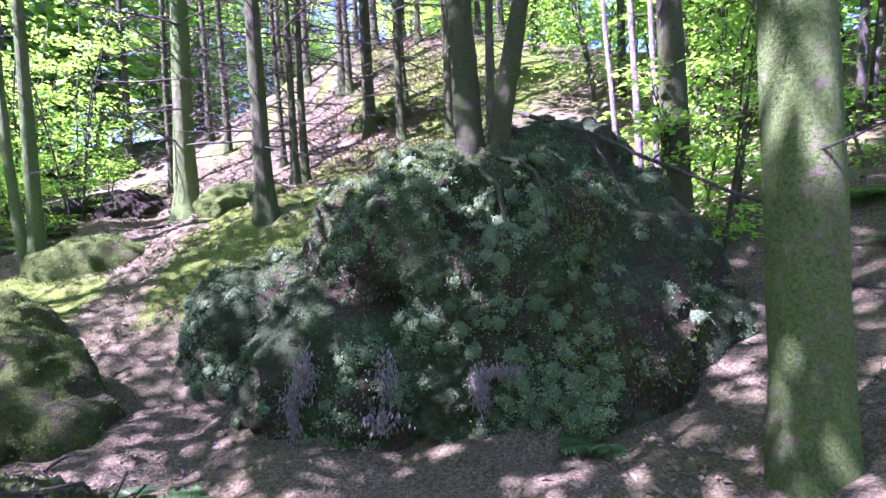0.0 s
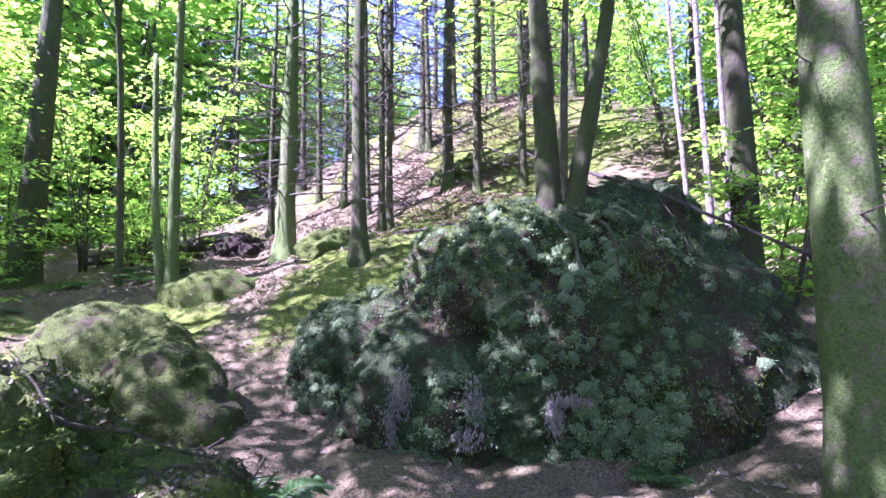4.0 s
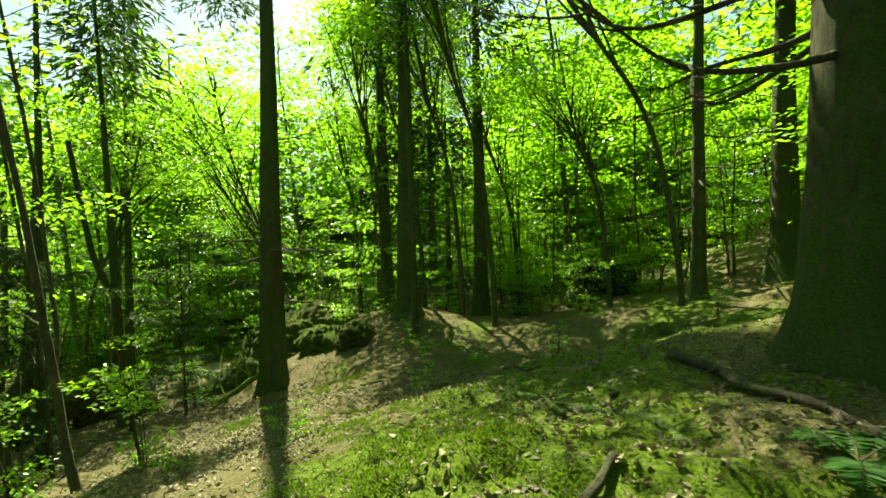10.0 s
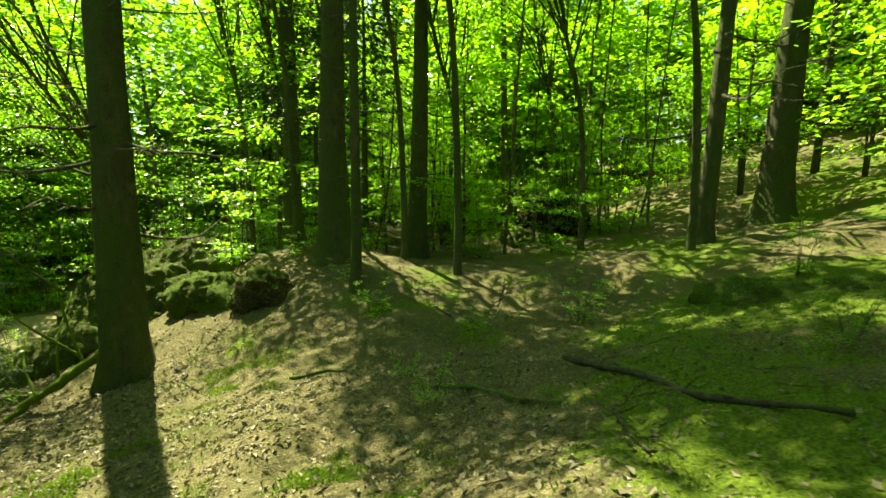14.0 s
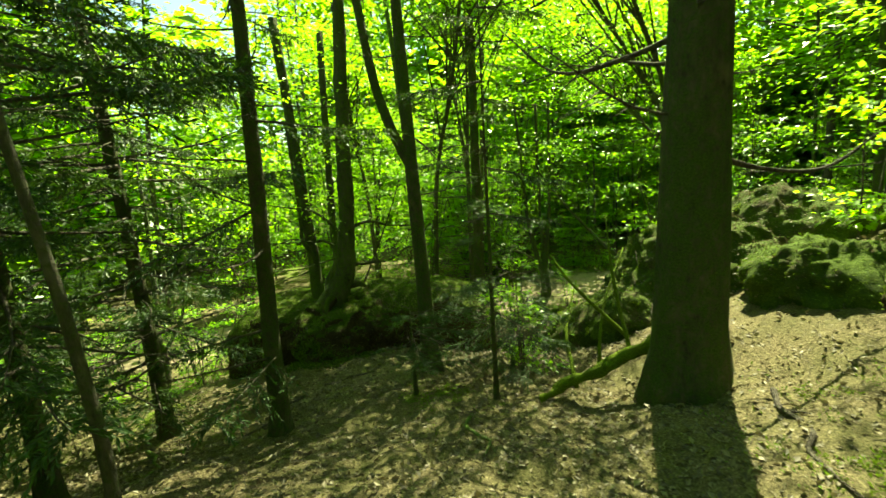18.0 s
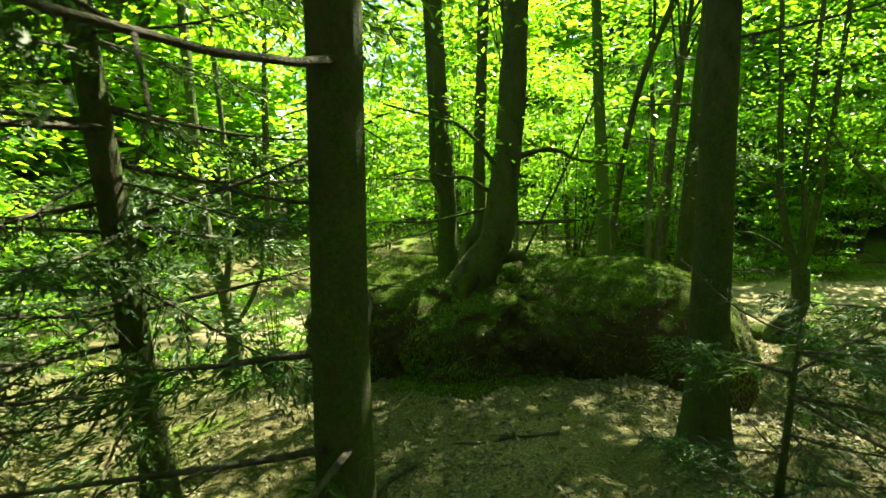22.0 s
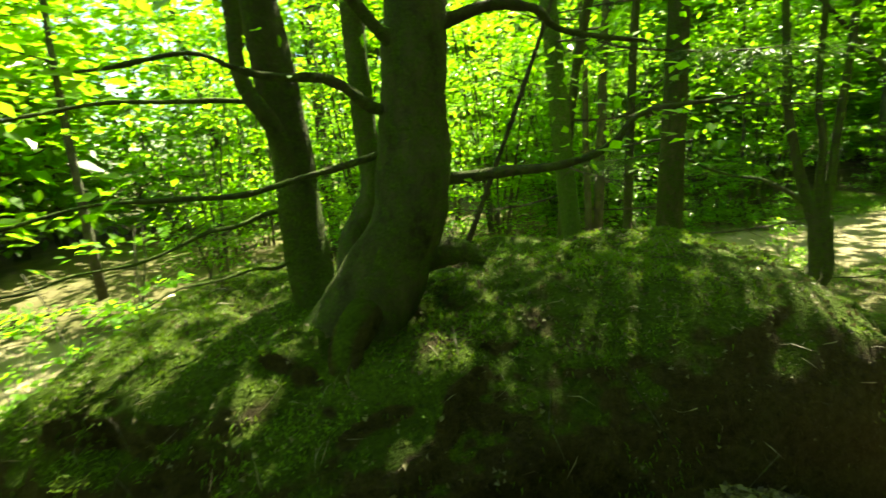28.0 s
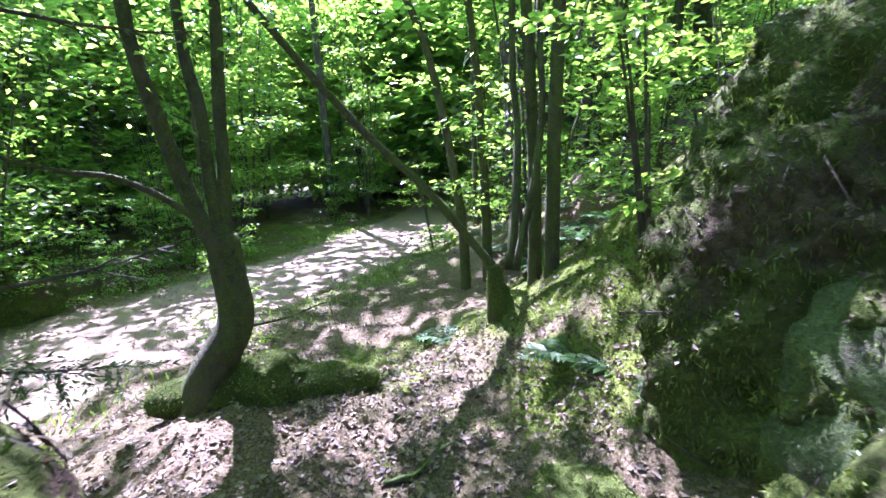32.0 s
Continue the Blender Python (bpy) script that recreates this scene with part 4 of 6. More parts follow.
def spruce(x, y, d, label, seed, height=15.0, lean=(0, 0), twigs=12, first=1.4, last=6.0, reach=1.3, live=0, crown=True, crown_size=1.0, crown_shift=(0, 0), material=None, group="spruces", sides=18, base=None, lobes=0.22, crown_at=9.0, flare=0.42, heavy=0):
    """A spruce: flared trunk, bare dead branches, now and then live sprays, and a high crown."""
    rng = np.random.default_rng(seed)
    tree = thing("spruce_tree", (x, y, gz(x, y) if base is None else base), label, "tree", group)
    z = np.concatenate([[-0.5, -0.2, 0.0, 0.12, 0.3, 0.55, 0.9], np.linspace(1.4, height, 16)])
    sway = 0.02 * np.sin(z * 0.7 + seed)
    line = np.stack([lean[0] * z + sway, lean[1] * z + sway * 0.6, z], 1)
    r = d / 2 * (1.02 - 0.9 * np.clip(z, 0, None) / height) + d * flare * np.exp(-np.clip(z + 0.1, 0, None) / (0.22 + 0.25 * d))
    v, f = tube(line, r, sides, 0.035 * d, seed % 97, lobes)
    trunk = part("trunk", mesh_of("trunk", v, f), material or M_SPRUCE, tree)
    up = first
    for k in range(twigs):
        h = up + (last - first) * (k + rng.uniform(0, 0.8)) / max(1, twigs)
        at = (float(np.interp(h, z, line[:, 0])), float(np.interp(h, z, line[:, 1])), h)
        yaw = k * 137.5 + rng.uniform(-30, 30)
        L = reach * rng.uniform(0.45, 1.1)
        def clear_of_walk(way):
            foot = np.array([x, y, tree.location.z]) + np.array(at)
            return all(np.linalg.norm(WALKED - (foot + way * L * u)[:2], axis=1).min() > 0.55 for u in (0.1, 0.3, 0.5, 0.7, 0.9, 1.1)) or h > 3.4
        if not clear_of_walk(np.array([math.cos(radians(yaw)), math.sin(radians(yaw)), 0])):
            continue
        part("branch", DEAD[rng.integers(len(DEAD))], None, tree, m=aim(at, yaw, rng.uniform(-18, 16), L, rng.uniform(-40, 40)))
        if live and k % max(1, twigs // live) == 0 and clear_of_walk(1.15 * np.array([math.cos(radians(yaw + 60)), math.sin(radians(yaw + 60)), 0])):
            a, b = SPRAYS[rng.integers(len(SPRAYS))]
            m = aim(at, yaw + 60, rng.uniform(-12, 12), L * 1.15)
            br = part("live_branch", a, None, tree, m=m)
            part("needles", b, None, br, "green needles")
    for k in range(heavy):
        h = rng.uniform(2.2, 4.6)
        yaw = radians(k * 360 / heavy + rng.uniform(-20, 20))
        out = np.array([math.cos(yaw), math.sin(yaw), 0])
        L = rng.uniform(1.2, 2.4)
        foot = np.array([float(np.interp(h, z, line[:, 0])), float(np.interp(h, z, line[:, 1])), h])
        if min(np.linalg.norm(WALKED - (foot + np.array([x, y, 0]) + out * L * u)[:2], axis=1).min() for u in (0.2, 0.5, 0.8, 1.1)) < 0.7:
            continue
        side = np.array([-out[1], out[0], 0]) * rng.uniform(-0.3, 0.3)
        bend = smooth_line([foot, foot + out * L * 0.35 + np.array([0, 0, -0.1 * L]), foot + out * L * 0.7 + side * 0.5 + np.array([0, 0, -0.12 * L]), foot + out * L + side + np.array([0, 0, rng.uniform(-0.3, 0.15) * L])], 5)
        v, f = tube(bend, np.linspace(0.034, 0.009, len(bend)), 7, 0.006, k)
        limb = part("limb", mesh_of("limb", v, f), M_DEAD, tree)
        for u in (0.45, 0.7, 0.95):
            part("twig", DEAD[rng.integers(len(DEAD))], None, limb, m=aim(bend[int(u * (len(bend) - 1))], math.degrees(yaw) + rng.choice([-55, 55]), rng.uniform(-25, 10), L * 0.4))
    if crown:
        at = (float(np.interp(crown_at, z, line[:, 0])) + crown_shift[0], float(np.interp(crown_at, z, line[:, 1])) + crown_shift[1], crown_at)
        part("crown", CROWNS[seed % 2], None, tree, "dark green needle crown", m=pose(*at, 0, 0, rng.uniform(0, 360)) @ Matrix.Scale(crown_size, 4))
    return tree


# ---- the trees that stand by the path ----
BIGSPRUCE = "large old spruce with a thick grey-brown trunk and mossy flared foot"
TALL = "tall spruce with a straight dark trunk and bare dead branches"
THIN = "slender spruce with a dark trunk and dead lower branches"
# Unseen crown, enlarged and set off its trunk to shade the crag.
spruce(-6.35, 0.02, 0.78, BIGSPRUCE, 1, 18, (0.007, 0.013), 14, 2.6, 7, 2.2, heavy=11, lobes=0.3, flare=0.3, crown_at=6.4, crown_size=1.5, crown_shift=(1.4, 0.3))
spruce(1.67, 2.2, 0.33, "spruce with a trunk furred all over in green moss", 2, 14, (-0.004, 0.0), 11, 0.9, 4.5, 0.8, material=M_MOSSBARK, crown_at=6.5, flare=0.08)
spruce(-2.65, 7.22, 0.26, THIN, 3, 14, (0.002, 0.002), 18, 1.0, 6, 1.2)
spruce(-5.79, 10.95, 0.48, "spruce with sunlit mossy bark and many bare twigs", 4, 15, (0.012, 0.007), 40, 1.5, 7.0, 2.4, material=M_MOSSBARK)
spruce(-9.77, 6.39, 0.5, TALL, 5, 16, (0.022, 0.028), 14, 1.5, 6, 1.5, crown=False)
spruce(-11.46, 9.15, 0.62, TALL, 6, 16, (0.033, 0.035), 12, 1.8, 6, 1.4, crown=False)
spruce(-15.72, 2.7, 0.38, TALL, 7, 17, (0.0, 0.03), 12, 2.0, 7, 1.6, heavy=5)
spruce(-17.1, 5.66, 0.75, BIGSPRUCE, 8, 18, (0.01, 0.015), 12, 2.5, 7, 1.8, heavy=6)
# Unseen crown, set off its trunk to shade the floor beside the path.
spruce(-14.41, -8.35, 0.66, "large spruce with a dark trunk, mossy roots", 9, 17, (-0.009, 0.011), 12, 2.4, 6.5, 2.2, lobes=0.3, base=-2.4, crown_at=10.0, crown_size=0.6, crown_shift=(0.0, -1.2), heavy=5, flare=0.2)
spruce(-17.07, -5.24, 0.62, TALL, 10, 17, (-0.02, 0.008), 12, 2.2, 7, 1.6, crown_at=10, heavy=5)
spruce(-20.15, -3.06, 0.56, TALL, 11, 17, (-0.011, 0.008), 12, 2.0, 7, 1.6, heavy=5, crown_at=10, crown_size=1.2)
spruce(-19.8, -6.5, 0.5, TALL, 12, 16, (0, 0), 12, 1.8, 7, 1.5)
spruce(-15.0, -4.7, 0.19, THIN, 13, 14, (0, 0), 14, 1.2, 6, 1.2, crown_at=9.5, crown_size=0.8)
spruce(-11.5, -11.95, 0.21, "spruce with a plain grey trunk and drooping dead branches", 14, 14, (-0.016, 0.01), 26, 0.9, 5.5, 1.5, live=13, crown=False)
spruce(-10.62, -14.3, 0.22, THIN, 15, 14, (0.033, 0.003), 34, 0.9, 6, 2.1, live=34, crown=False)
spruce(-9.3, -11.83, 0.18, THIN, 16, 12, (0.02, 0.01), 34, 0.9, 5.5, 2.1, live=34, crown=False)
spruce(-14.1, -12.25, 0.25, "spruce with a straight mossy trunk close by a long boulder", 17, 14, (-0.017, -0.055), 8, 2.2, 6, 1.6, live=2, material=M_SPRUCE)
spruce(-17.6, -16.5, 0.26, "slim trunk green with moss behind a long boulder", 18, 13, (0.052, -0.06), 10, 1.0, 5, 1.5, material=M_MOSSBARK, crown=False)
spruce(-19.24, -16.3, 0.36, TALL, 19, 15, (-0.01, 0.011), 14, 1.0, 6, 1.8, live=3)
spruce(-29.3, -5.9, 0.5, TALL, 20, 16, (0, 0), 14, 1.0, 6, 1.8, live=6)
for i, (x, y, d) in enumerate([(-1.83, 13, 0.34), (-0.9, 12, 0.22), (-3.2, 16.8, 0.3), (-2.9, 9.7, 0.16), (0.3, 12, 0.22), (-3.0, 16.7, 0.24), (-2.4, 19.8, 0.34), (-1.0, 15, 0.26), (-2.95, 10.6, 0.17), (0.6, 18, 0.3),
                               (-5.5, 14.5, 0.2), (-6.8, 15.5, 0.24), (-4.3, 13.2, 0.16), (-7.6, 13.6, 0.2), (-5, 19, 0.28), (-8.5, 18, 0.26), (1.8, 15.5, 0.24), (-11, 17, 0.3), (-13, 20, 0.3), (2.8, 20, 0.3), (-7, 22, 0.3), (-3.8, 24, 0.32), (0.9, 21.5, 0.28), (-0.6, 19.2, 0.24), (3.6, 17.2, 0.26), (2.2, 23, 0.3), (-5.6, 20.6, 0.26), (4.6, 21.8, 0.3), (-1.4, 22.5, 0.3)]):
    spruce(x, y, d, "slim spruce among many on a slope, with bare grey twigs", 40 + i, 13, (random.uniform(-0.02, 0.02), 0), 42, 0.5, 6.5, 2.0, sides=10, crown=i % 5 == 4, group="spruces on the slope")
for i, (x, y, d) in enumerate([(-29.7, -8.4, 0.2), (-28.6, -8.3, 0.16), (-27.5, -7.5, 0.22), (-31.5, -7, 0.25), (-26, -6.5, 0.18), (-33, -9, 0.25), (-24.6, -4.6, 0.3), (-35, -5, 0.3)]):
    spruce(x, y, d, "young spruce with grey-green branches above the track", 80 + i, 10, (0, 0), 14, 0.4, 5, 1.5, live=7, sides=9, crown=i % 2 == 0, crown_at=5.5, group="spruces above the track")
spruce(-13.41, -10.1, 0.06, "thin young spruce with light sprays of needles", 95, 5.0, (0, 0), 20, 0.5, 4.6, 0.8, live=16, sides=7, crown=False, lobes=0)

# ---- bushes and leaf trees ----
BUSH = [leafy(500, 5.2, 5, 1.2, 0.12, 2300, 0.115, 0.03, 1.5), leafy(501, 6.5, 3, 1.0, 0.15, 2600, 0.12, 0.04, 1.7), leafy(502, 3.4, 4, 0.9, 0.05, 1500, 0.105, 0.02, 1.1), leafy(503, 7.5, 2, 0.8, 0.2, 2800, 0.125, 0.05, 1.9), leafy(504, 5.8, 6, 1.6, 0.15, 2600, 0.115, 0.028, 1.4)]
TOPS = [leafy(510, 13, 1, 0.8, 0.38, 2600, 0.24, 0.14, 4.2), leafy(511, 11, 2, 1.6, 0.4, 2400, 0.22, 0.11, 3.6)]
for a, b in BUSH + TOPS:
    a.materials.append(M_STEM), b.materials.append(M_LEAF)


def plant(kind, x, y, name, label, group, turn, size=1.0, base=None):
    """Sets down a bush or tree made before."""
    a, b = kind
    t = thing(name, (x, y, gz(x, y) if base is None else base), label, "tree" if name.endswith("tree") else "bush", group, turn)
    part("wood", a, None, t, m=Matrix.Scale(size, 4))
    part("foliage", b, None, t, "layers of fresh green leaves", m=Matrix.Scale(size, 4))
    return t


FARBUSH = [leafy(520, 9.0, 3, 1.6, 0.1, 2700, 0.185, 0.06, 2.6), leafy(521, 7.5, 4, 1.6, 0.08, 2500, 0.18, 0.045, 2.3), leafy(522, 11.0, 2, 1.4, 0.15, 3000, 0.195, 0.08, 3.0)]
BACK = [leafy(530, 15.0, 2, 2.0, 0.08, 2600, 0.5, 0.15, 5.0), leafy(531, 12.0, 3, 2.5, 0.06, 2400, 0.46, 0.12, 4.5)]
LOW = [leafy(540, 1.5, 5, 0.8, 0.05, 700, 0.085, 0.01, 0.6), leafy(541, 2.1, 4, 0.7, 0.05, 900, 0.09, 0.013, 0.8)]
for a, b in FARBUSH + BACK + LOW:
    a.materials.append(M_STEM), b.materials.append(M_LEAF)
rng = np.random.default_rng(7)
KINDS = {"bush": (BUSH, "leafy_bush", "leafy young beech with thin stems and fresh green leaves", "young beeches"), "far": (FARBUSH, "leafy_tree", "slender leafy tree in backlit green leaf", "leafy trees"),
         "top": (TOPS, "beech_tree", "tall beech with a high crown of green leaves", "tall beeches"), "back": (BACK, "distant_tree", "distant broadleaf tree in full green leaf", "distant trees"),
         "tall": (BACK, "distant_tree", "distant broadleaf tree in full green leaf", "distant trees"), "low": (LOW, "low_bush", "low leafy shrub on the forest floor", "low shrubs")}
# woods: centre, half sizes, how many, least distance to the walk, what
UNDERWOOD = [
    (-17, 11, 7, 6, 16, 7.0, "bush"), (-25, 1, 5, 8, 15, 7.5, "bush"), (-11, -23.5, 9, 3.5, 10, 6.0, "bush"), (-27, -21.5, 8, 3.0, 6, 5.5, "bush"),
    (-4, -15, 4, 5, 8, 5.5, "bush"), (6.5, 10, 3, 4, 8, 6.0, "bush"), (-20, -20.5, 6, 1.5, 4, 5.0, "bush"), (-22.5, 14, 8, 9, 17, 9, "far"),
    (-31, 0, 6, 10, 14, 9, "far"), (-13, -29, 14, 4, 6, 8, "far"), (-33, -25, 10, 4, 6, 8, "far"), (-41, -8, 5, 5, 5, 8, "far"),
]
LEAF_TREES = [
    (-41, -20.5, 6, 2.5, 4, 8, "far"), (-25, -26.5, 6, 2, 3, 8, "far"), (-1, -20, 6, 5, 8, 8, "far"), (9, 14, 5, 7, 9, 8, "far"),
    (-6, 28, 14, 4, 14, 9, "far"), (-30, 24, 14, 10, 12, 10, "back"), (-46, 8, 6, 9, 9, 10, "back"), (-20, -46, 26, 5, 12, 10, "back"),
    (-62, -14, 8, 12, 16, 10, "back"), (8, -26, 8, 10, 8, 10, "back"), (-2, 38, 22, 5, 14, 10, "back"), (18, 20, 6, 12, 8, 10, "back"),
]
FAR_WOODS = [
    (18, -5, 6, 14, 8, 10, "back"), (-50, -34, 8, 8, 8, 12, "tall"), (-42, 14, 6, 8, 8, 12, "tall"), (-26, 22, 8, 6, 8, 12, "tall"),
    (-60, -14, 6, 10, 8, 12, "tall"), (-5, -33, 6, 4, 5, 12, "tall"), (-31, -24, 4, 2, 3, 6, "far"), (-5, -25, 4, 3, 4, 8, "far"),
    (-38, -38, 8, 3, 5, 12, "tall"), (-49, -30, 5, 4, 6, 12, "tall"), (-48, -6, 4, 5, 5, 12, "tall"), (-37, -10.2, 3, 1, 4, 6, "bush"),
]
HIGH_WOODS = [
    (-40, -16.2, 4, 1.2, 4, 6, "bush"), (-38, 4, 3, 5, 4, 12, "tall"), (-24, 14, 5, 6, 4, 8, "top"), (-28, 4, 4, 6, 3, 8, "top"),
    (4, 12, 5, 5, 3, 6, "top"), (-3, -10, 3, 3, 2, 5, "top"), (-13, 9, 6, 6, 12, 4, "low"), (-21, -1, 4, 7, 16, 4.5, "low"),
    (-12, -19.5, 7, 3, 8, 4, "low"), (-24, -19.5, 6, 2, 12, 4, "low"), (-24, -9.5, 4, 2.0, 10, 3.5, "low"), (5, 7, 3, 3, 8, 4, "low"),
]
VALLEY_WOODS = [
    (-36, -22, 5, 6, 3, 9, "far"), (-46, -30, 6, 6, 8, 9, "back"), (-34, -42, 8, 5, 7, 9, "tall"), (-52, 0, 4, 9, 7, 9, "tall"), (-53, -14, 3, 6, 4, 9, "tall"),
    (-16, -42, 9, 4, 8, 9, "back"), (-42, -8, 4, 6, 6, 9, "far"), (-40, -2, 4, 6, 7, 9, "far"),
]
SHRUBS = [
    (-34, -10, 5, 3, 8, 4, "low"), (-35, -9, 3, 2, 2, 4, "top"), (-26.6, -12.2, 0.3, 0.3, 1, 4, "top"),
]
for cx, cy, hx, hy, count, clear, what in UNDERWOOD + LEAF_TREES + FAR_WOODS + HIGH_WOODS + SHRUBS + VALLEY_WOODS:
    made = tries = 0
    pool, name, label, group = KINDS[what]
    while made < count and tries < 400:
        tries += 1
        x, y = cx + rng.uniform(-hx, hx), cy + rng.uniform(-hy, hy)
        px, py = np.array([x]), np.array([y])
        if far_from(WALKED, px, py)[0] < clear or far_from(TRACK, px, py)[0] < 2.3:
            continue
        made += 1
        which, turned, big = rng.integers(len(pool)), rng.uniform(0, 360), rng.uniform(0.8, 1.25) * (1.55 if what == "tall" else 1)
        glade = -40 < x < -21 and -5 < y < 8 and what != "low" and made % 3 == 0
        if not glade and not (what == "top" and -27.2 < x < -26 and y > -13):
            plant(pool[which], x, y, name, label, group, turned, big)
for i, (x, y, k, s) in enumerate([(-7.0, -9.8, 0, 0.7), (-24.7, -11.3, 4, 1.1), (-9.2, 12, 4, 1.0), (-11, 12.3, 0, 1.1), (-23.1, -15.9, 2, 0.5), (-8.6, 3.6, 2, 0.9), (5.5, 7.5, 1, 0.9), (7.2, 9.5, 0, 1.0)]):
    plant(BUSH[k], x, y, "leafy_bush", "thin-stemmed leafy bush in half shade", "young beeches", 77 * i, s)
for i, (x, y, h) in enumerate([(-13.05, -11.25, 1.4), (-9.0, -16.0, 2.6), (-8.4, -14.2, 3.0), (-7.6, -12.4, 3.4), (-14.6, -10.9, 1.6)]):
    spruce(x, y, 0.05, "young spruce with drooping green needle sprays", 130 + i, h, (0, 0), 16, 0.25, h * 0.9, 0.5 + 0.25 * h, live=16, sides=7, crown=False, lobes=0, group="young spruces")
for i, (x, y, k) in enumerate([(-31, -10.5, 0), (-36, -8.5, 1), (-39, -17.4, 0), (-36.5, -26, 1), (-6.5, -25.5, 1), (-13, -28.5, 0), (-19.5, -27.5, 1)]):
    plant(TOPS[k], x, y, "beech_tree", "tall beech with a high crown of green leaves", "tall beeches", 70 * i, (1.6, 1.5, 1.95, 1.9, 1.2, 1.3, 1.3)[i])
for i, (x, y, k, size) in enumerate([(-28.5, -25.0, 0, 1.0), (-30.5, -19.4, 0, 0.75), (-38.0, -24.5, 0, 1.4), (-25.5, 1.2, 1, 1.5), (-27.0, 5.0, 0, 1.0), (-24.0, -1.6, 0, 0.9), (-33.0, -27.0, 1, 1.2)]):
    plant(TOPS[k], x, y, "beech_tree", "tall beech with a high crown of green leaves", "tall beeches", 47 * i, size)
for i, (x, y, size) in enumerate([(-35.5, -27.5, 1.1)]):
    plant(BACK[i % 2], x, y, "distant_tree", "distant broadleaf tree in full green leaf", "distant trees", 95 * i, size)
plant(TOPS[1], -22.5, -19.7, "beech_tree", "tall beech with a high crown across a track", "tall beeches", 10, 1.2)


# ---- single trees and dead wood ----
def limbs(name, base, parts_, label, category, material, group="", foliage=None):
    """A tree or piece of dead wood built of limbs, each a tube through its own points in world metres."""
    t = thing(name, base, label, category, group)
    b = np.array(base, float)
    for pname, pts, r0, r1, mat, rough in parts_:
        line = smooth_line(np.array(pts, float) - b, 7)
        k = np.linspace(0, 1, len(line))
        if pname in ("branch", "root", "stem") and r0 < 0.08:
            sway = 0.035 * min(1.0, np.linalg.norm(line[-1] - line[0]))
            line = line + sway * (k * (1.2 - k))[:, None] * 3 * np.stack([vnoise(np.stack([k * 6 + 3.1 * c, k * 0 + pts[0][0] * 3, k * 0 + pts[-1][2]], 1), 5 + c) for c in range(3)], 1)
        r = r0 + (r1 - r0) * k ** 0.8
        v, f = tube(line, r, 20 if r0 > 0.07 else 8, rough, int(1000 * abs(r0 + pts[0][0])) % 91, 0.0)
        part(pname, mesh_of(pname, v, f), mat or material, t)
    return t


def leaf_cloud(points, spread_, count, size, seed):
    """Loose flat sprays of leaves about a line of points."""
    r = np.random.default_rng(seed)
    pts = np.asarray(points, float)
    p = pts[r.integers(len(pts), size=count)] + r.normal(size=(count, 3)) * np.array(spread_)
    d = r.normal(size=(count, 3)) * np.array([1, 1, 0.3]) + np.array([0, 0, -0.25])
    return leaves(p, d, np.array([0, 0, 1.0]) + r.normal(size=(count, 3)) * 0.35, np.full(count, size), r, 0.31, 0.07)


def shade_tree(foot, crown, height, reach, count, seed, thick=0.1, leaf=0.12, label="tall young beech, added for shade, with spreading layers of leaves overhead", flat=0.35):
    """A slim beech, added to shade the ground, that leans out to a wide, layered crown over the path."""
    r = np.random.default_rng(seed)
    g = gz(*foot)
    top = np.array([crown[0], crown[1], g + height])
    base = np.array([foot[0], foot[1], g])
    low = base + np.array([0, 0, -0.4])
    pts = [low, base * 0.97 + top * 0.03 + np.array([0, 0, 0.15 * height]), base * 0.8 + top * 0.2 + np.array([0, 0, 0.3 * height]), base * 0.35 + top * 0.65 + np.array([0, 0, 0.12 * height]), top + np.array([0, 0, 1.2])]
    stem = smooth_line(pts, 6)
    ps = [("trunk", [p.tolist() for p in pts], thick, thick * 0.25, None, thick * 0.06)]
    sprays = []
    for k in range(16):
        a, d = 2.4 * k + r.uniform(-0.4, 0.4), reach * (0.25 + 0.75 * r.uniform()) 
        e = top + np.array([d * math.cos(a), d * math.sin(a), r.uniform(-1, 1) * reach * flat])
        b = stem[int((0.55 + 0.42 * r.uniform()) * (len(stem) - 1))]
        m = (b + e) / 2 + np.array([r.normal() * 0.15, r.normal() * 0.15, 0.25])
        ps.append(("branch", [b.tolist(), m.tolist(), e.tolist()], thick * 0.3, 0.006, None, 0.002))
        sprays += [e, (m + e) / 2, e + r.normal(size=3) * np.array([0.5, 0.5, 0.15])]
    t = limbs("beech_tree", tuple(base), ps, label, "tree", M_BEECH, "tall beeches")
    v, f = leaf_cloud(np.array(sprays) - base, (0.42, 0.42, 0.09), count, leaf, seed)
    part("foliage", mesh_of("foliage", v, f, False), M_LEAF, t, "layers of fresh green leaves")
    return t


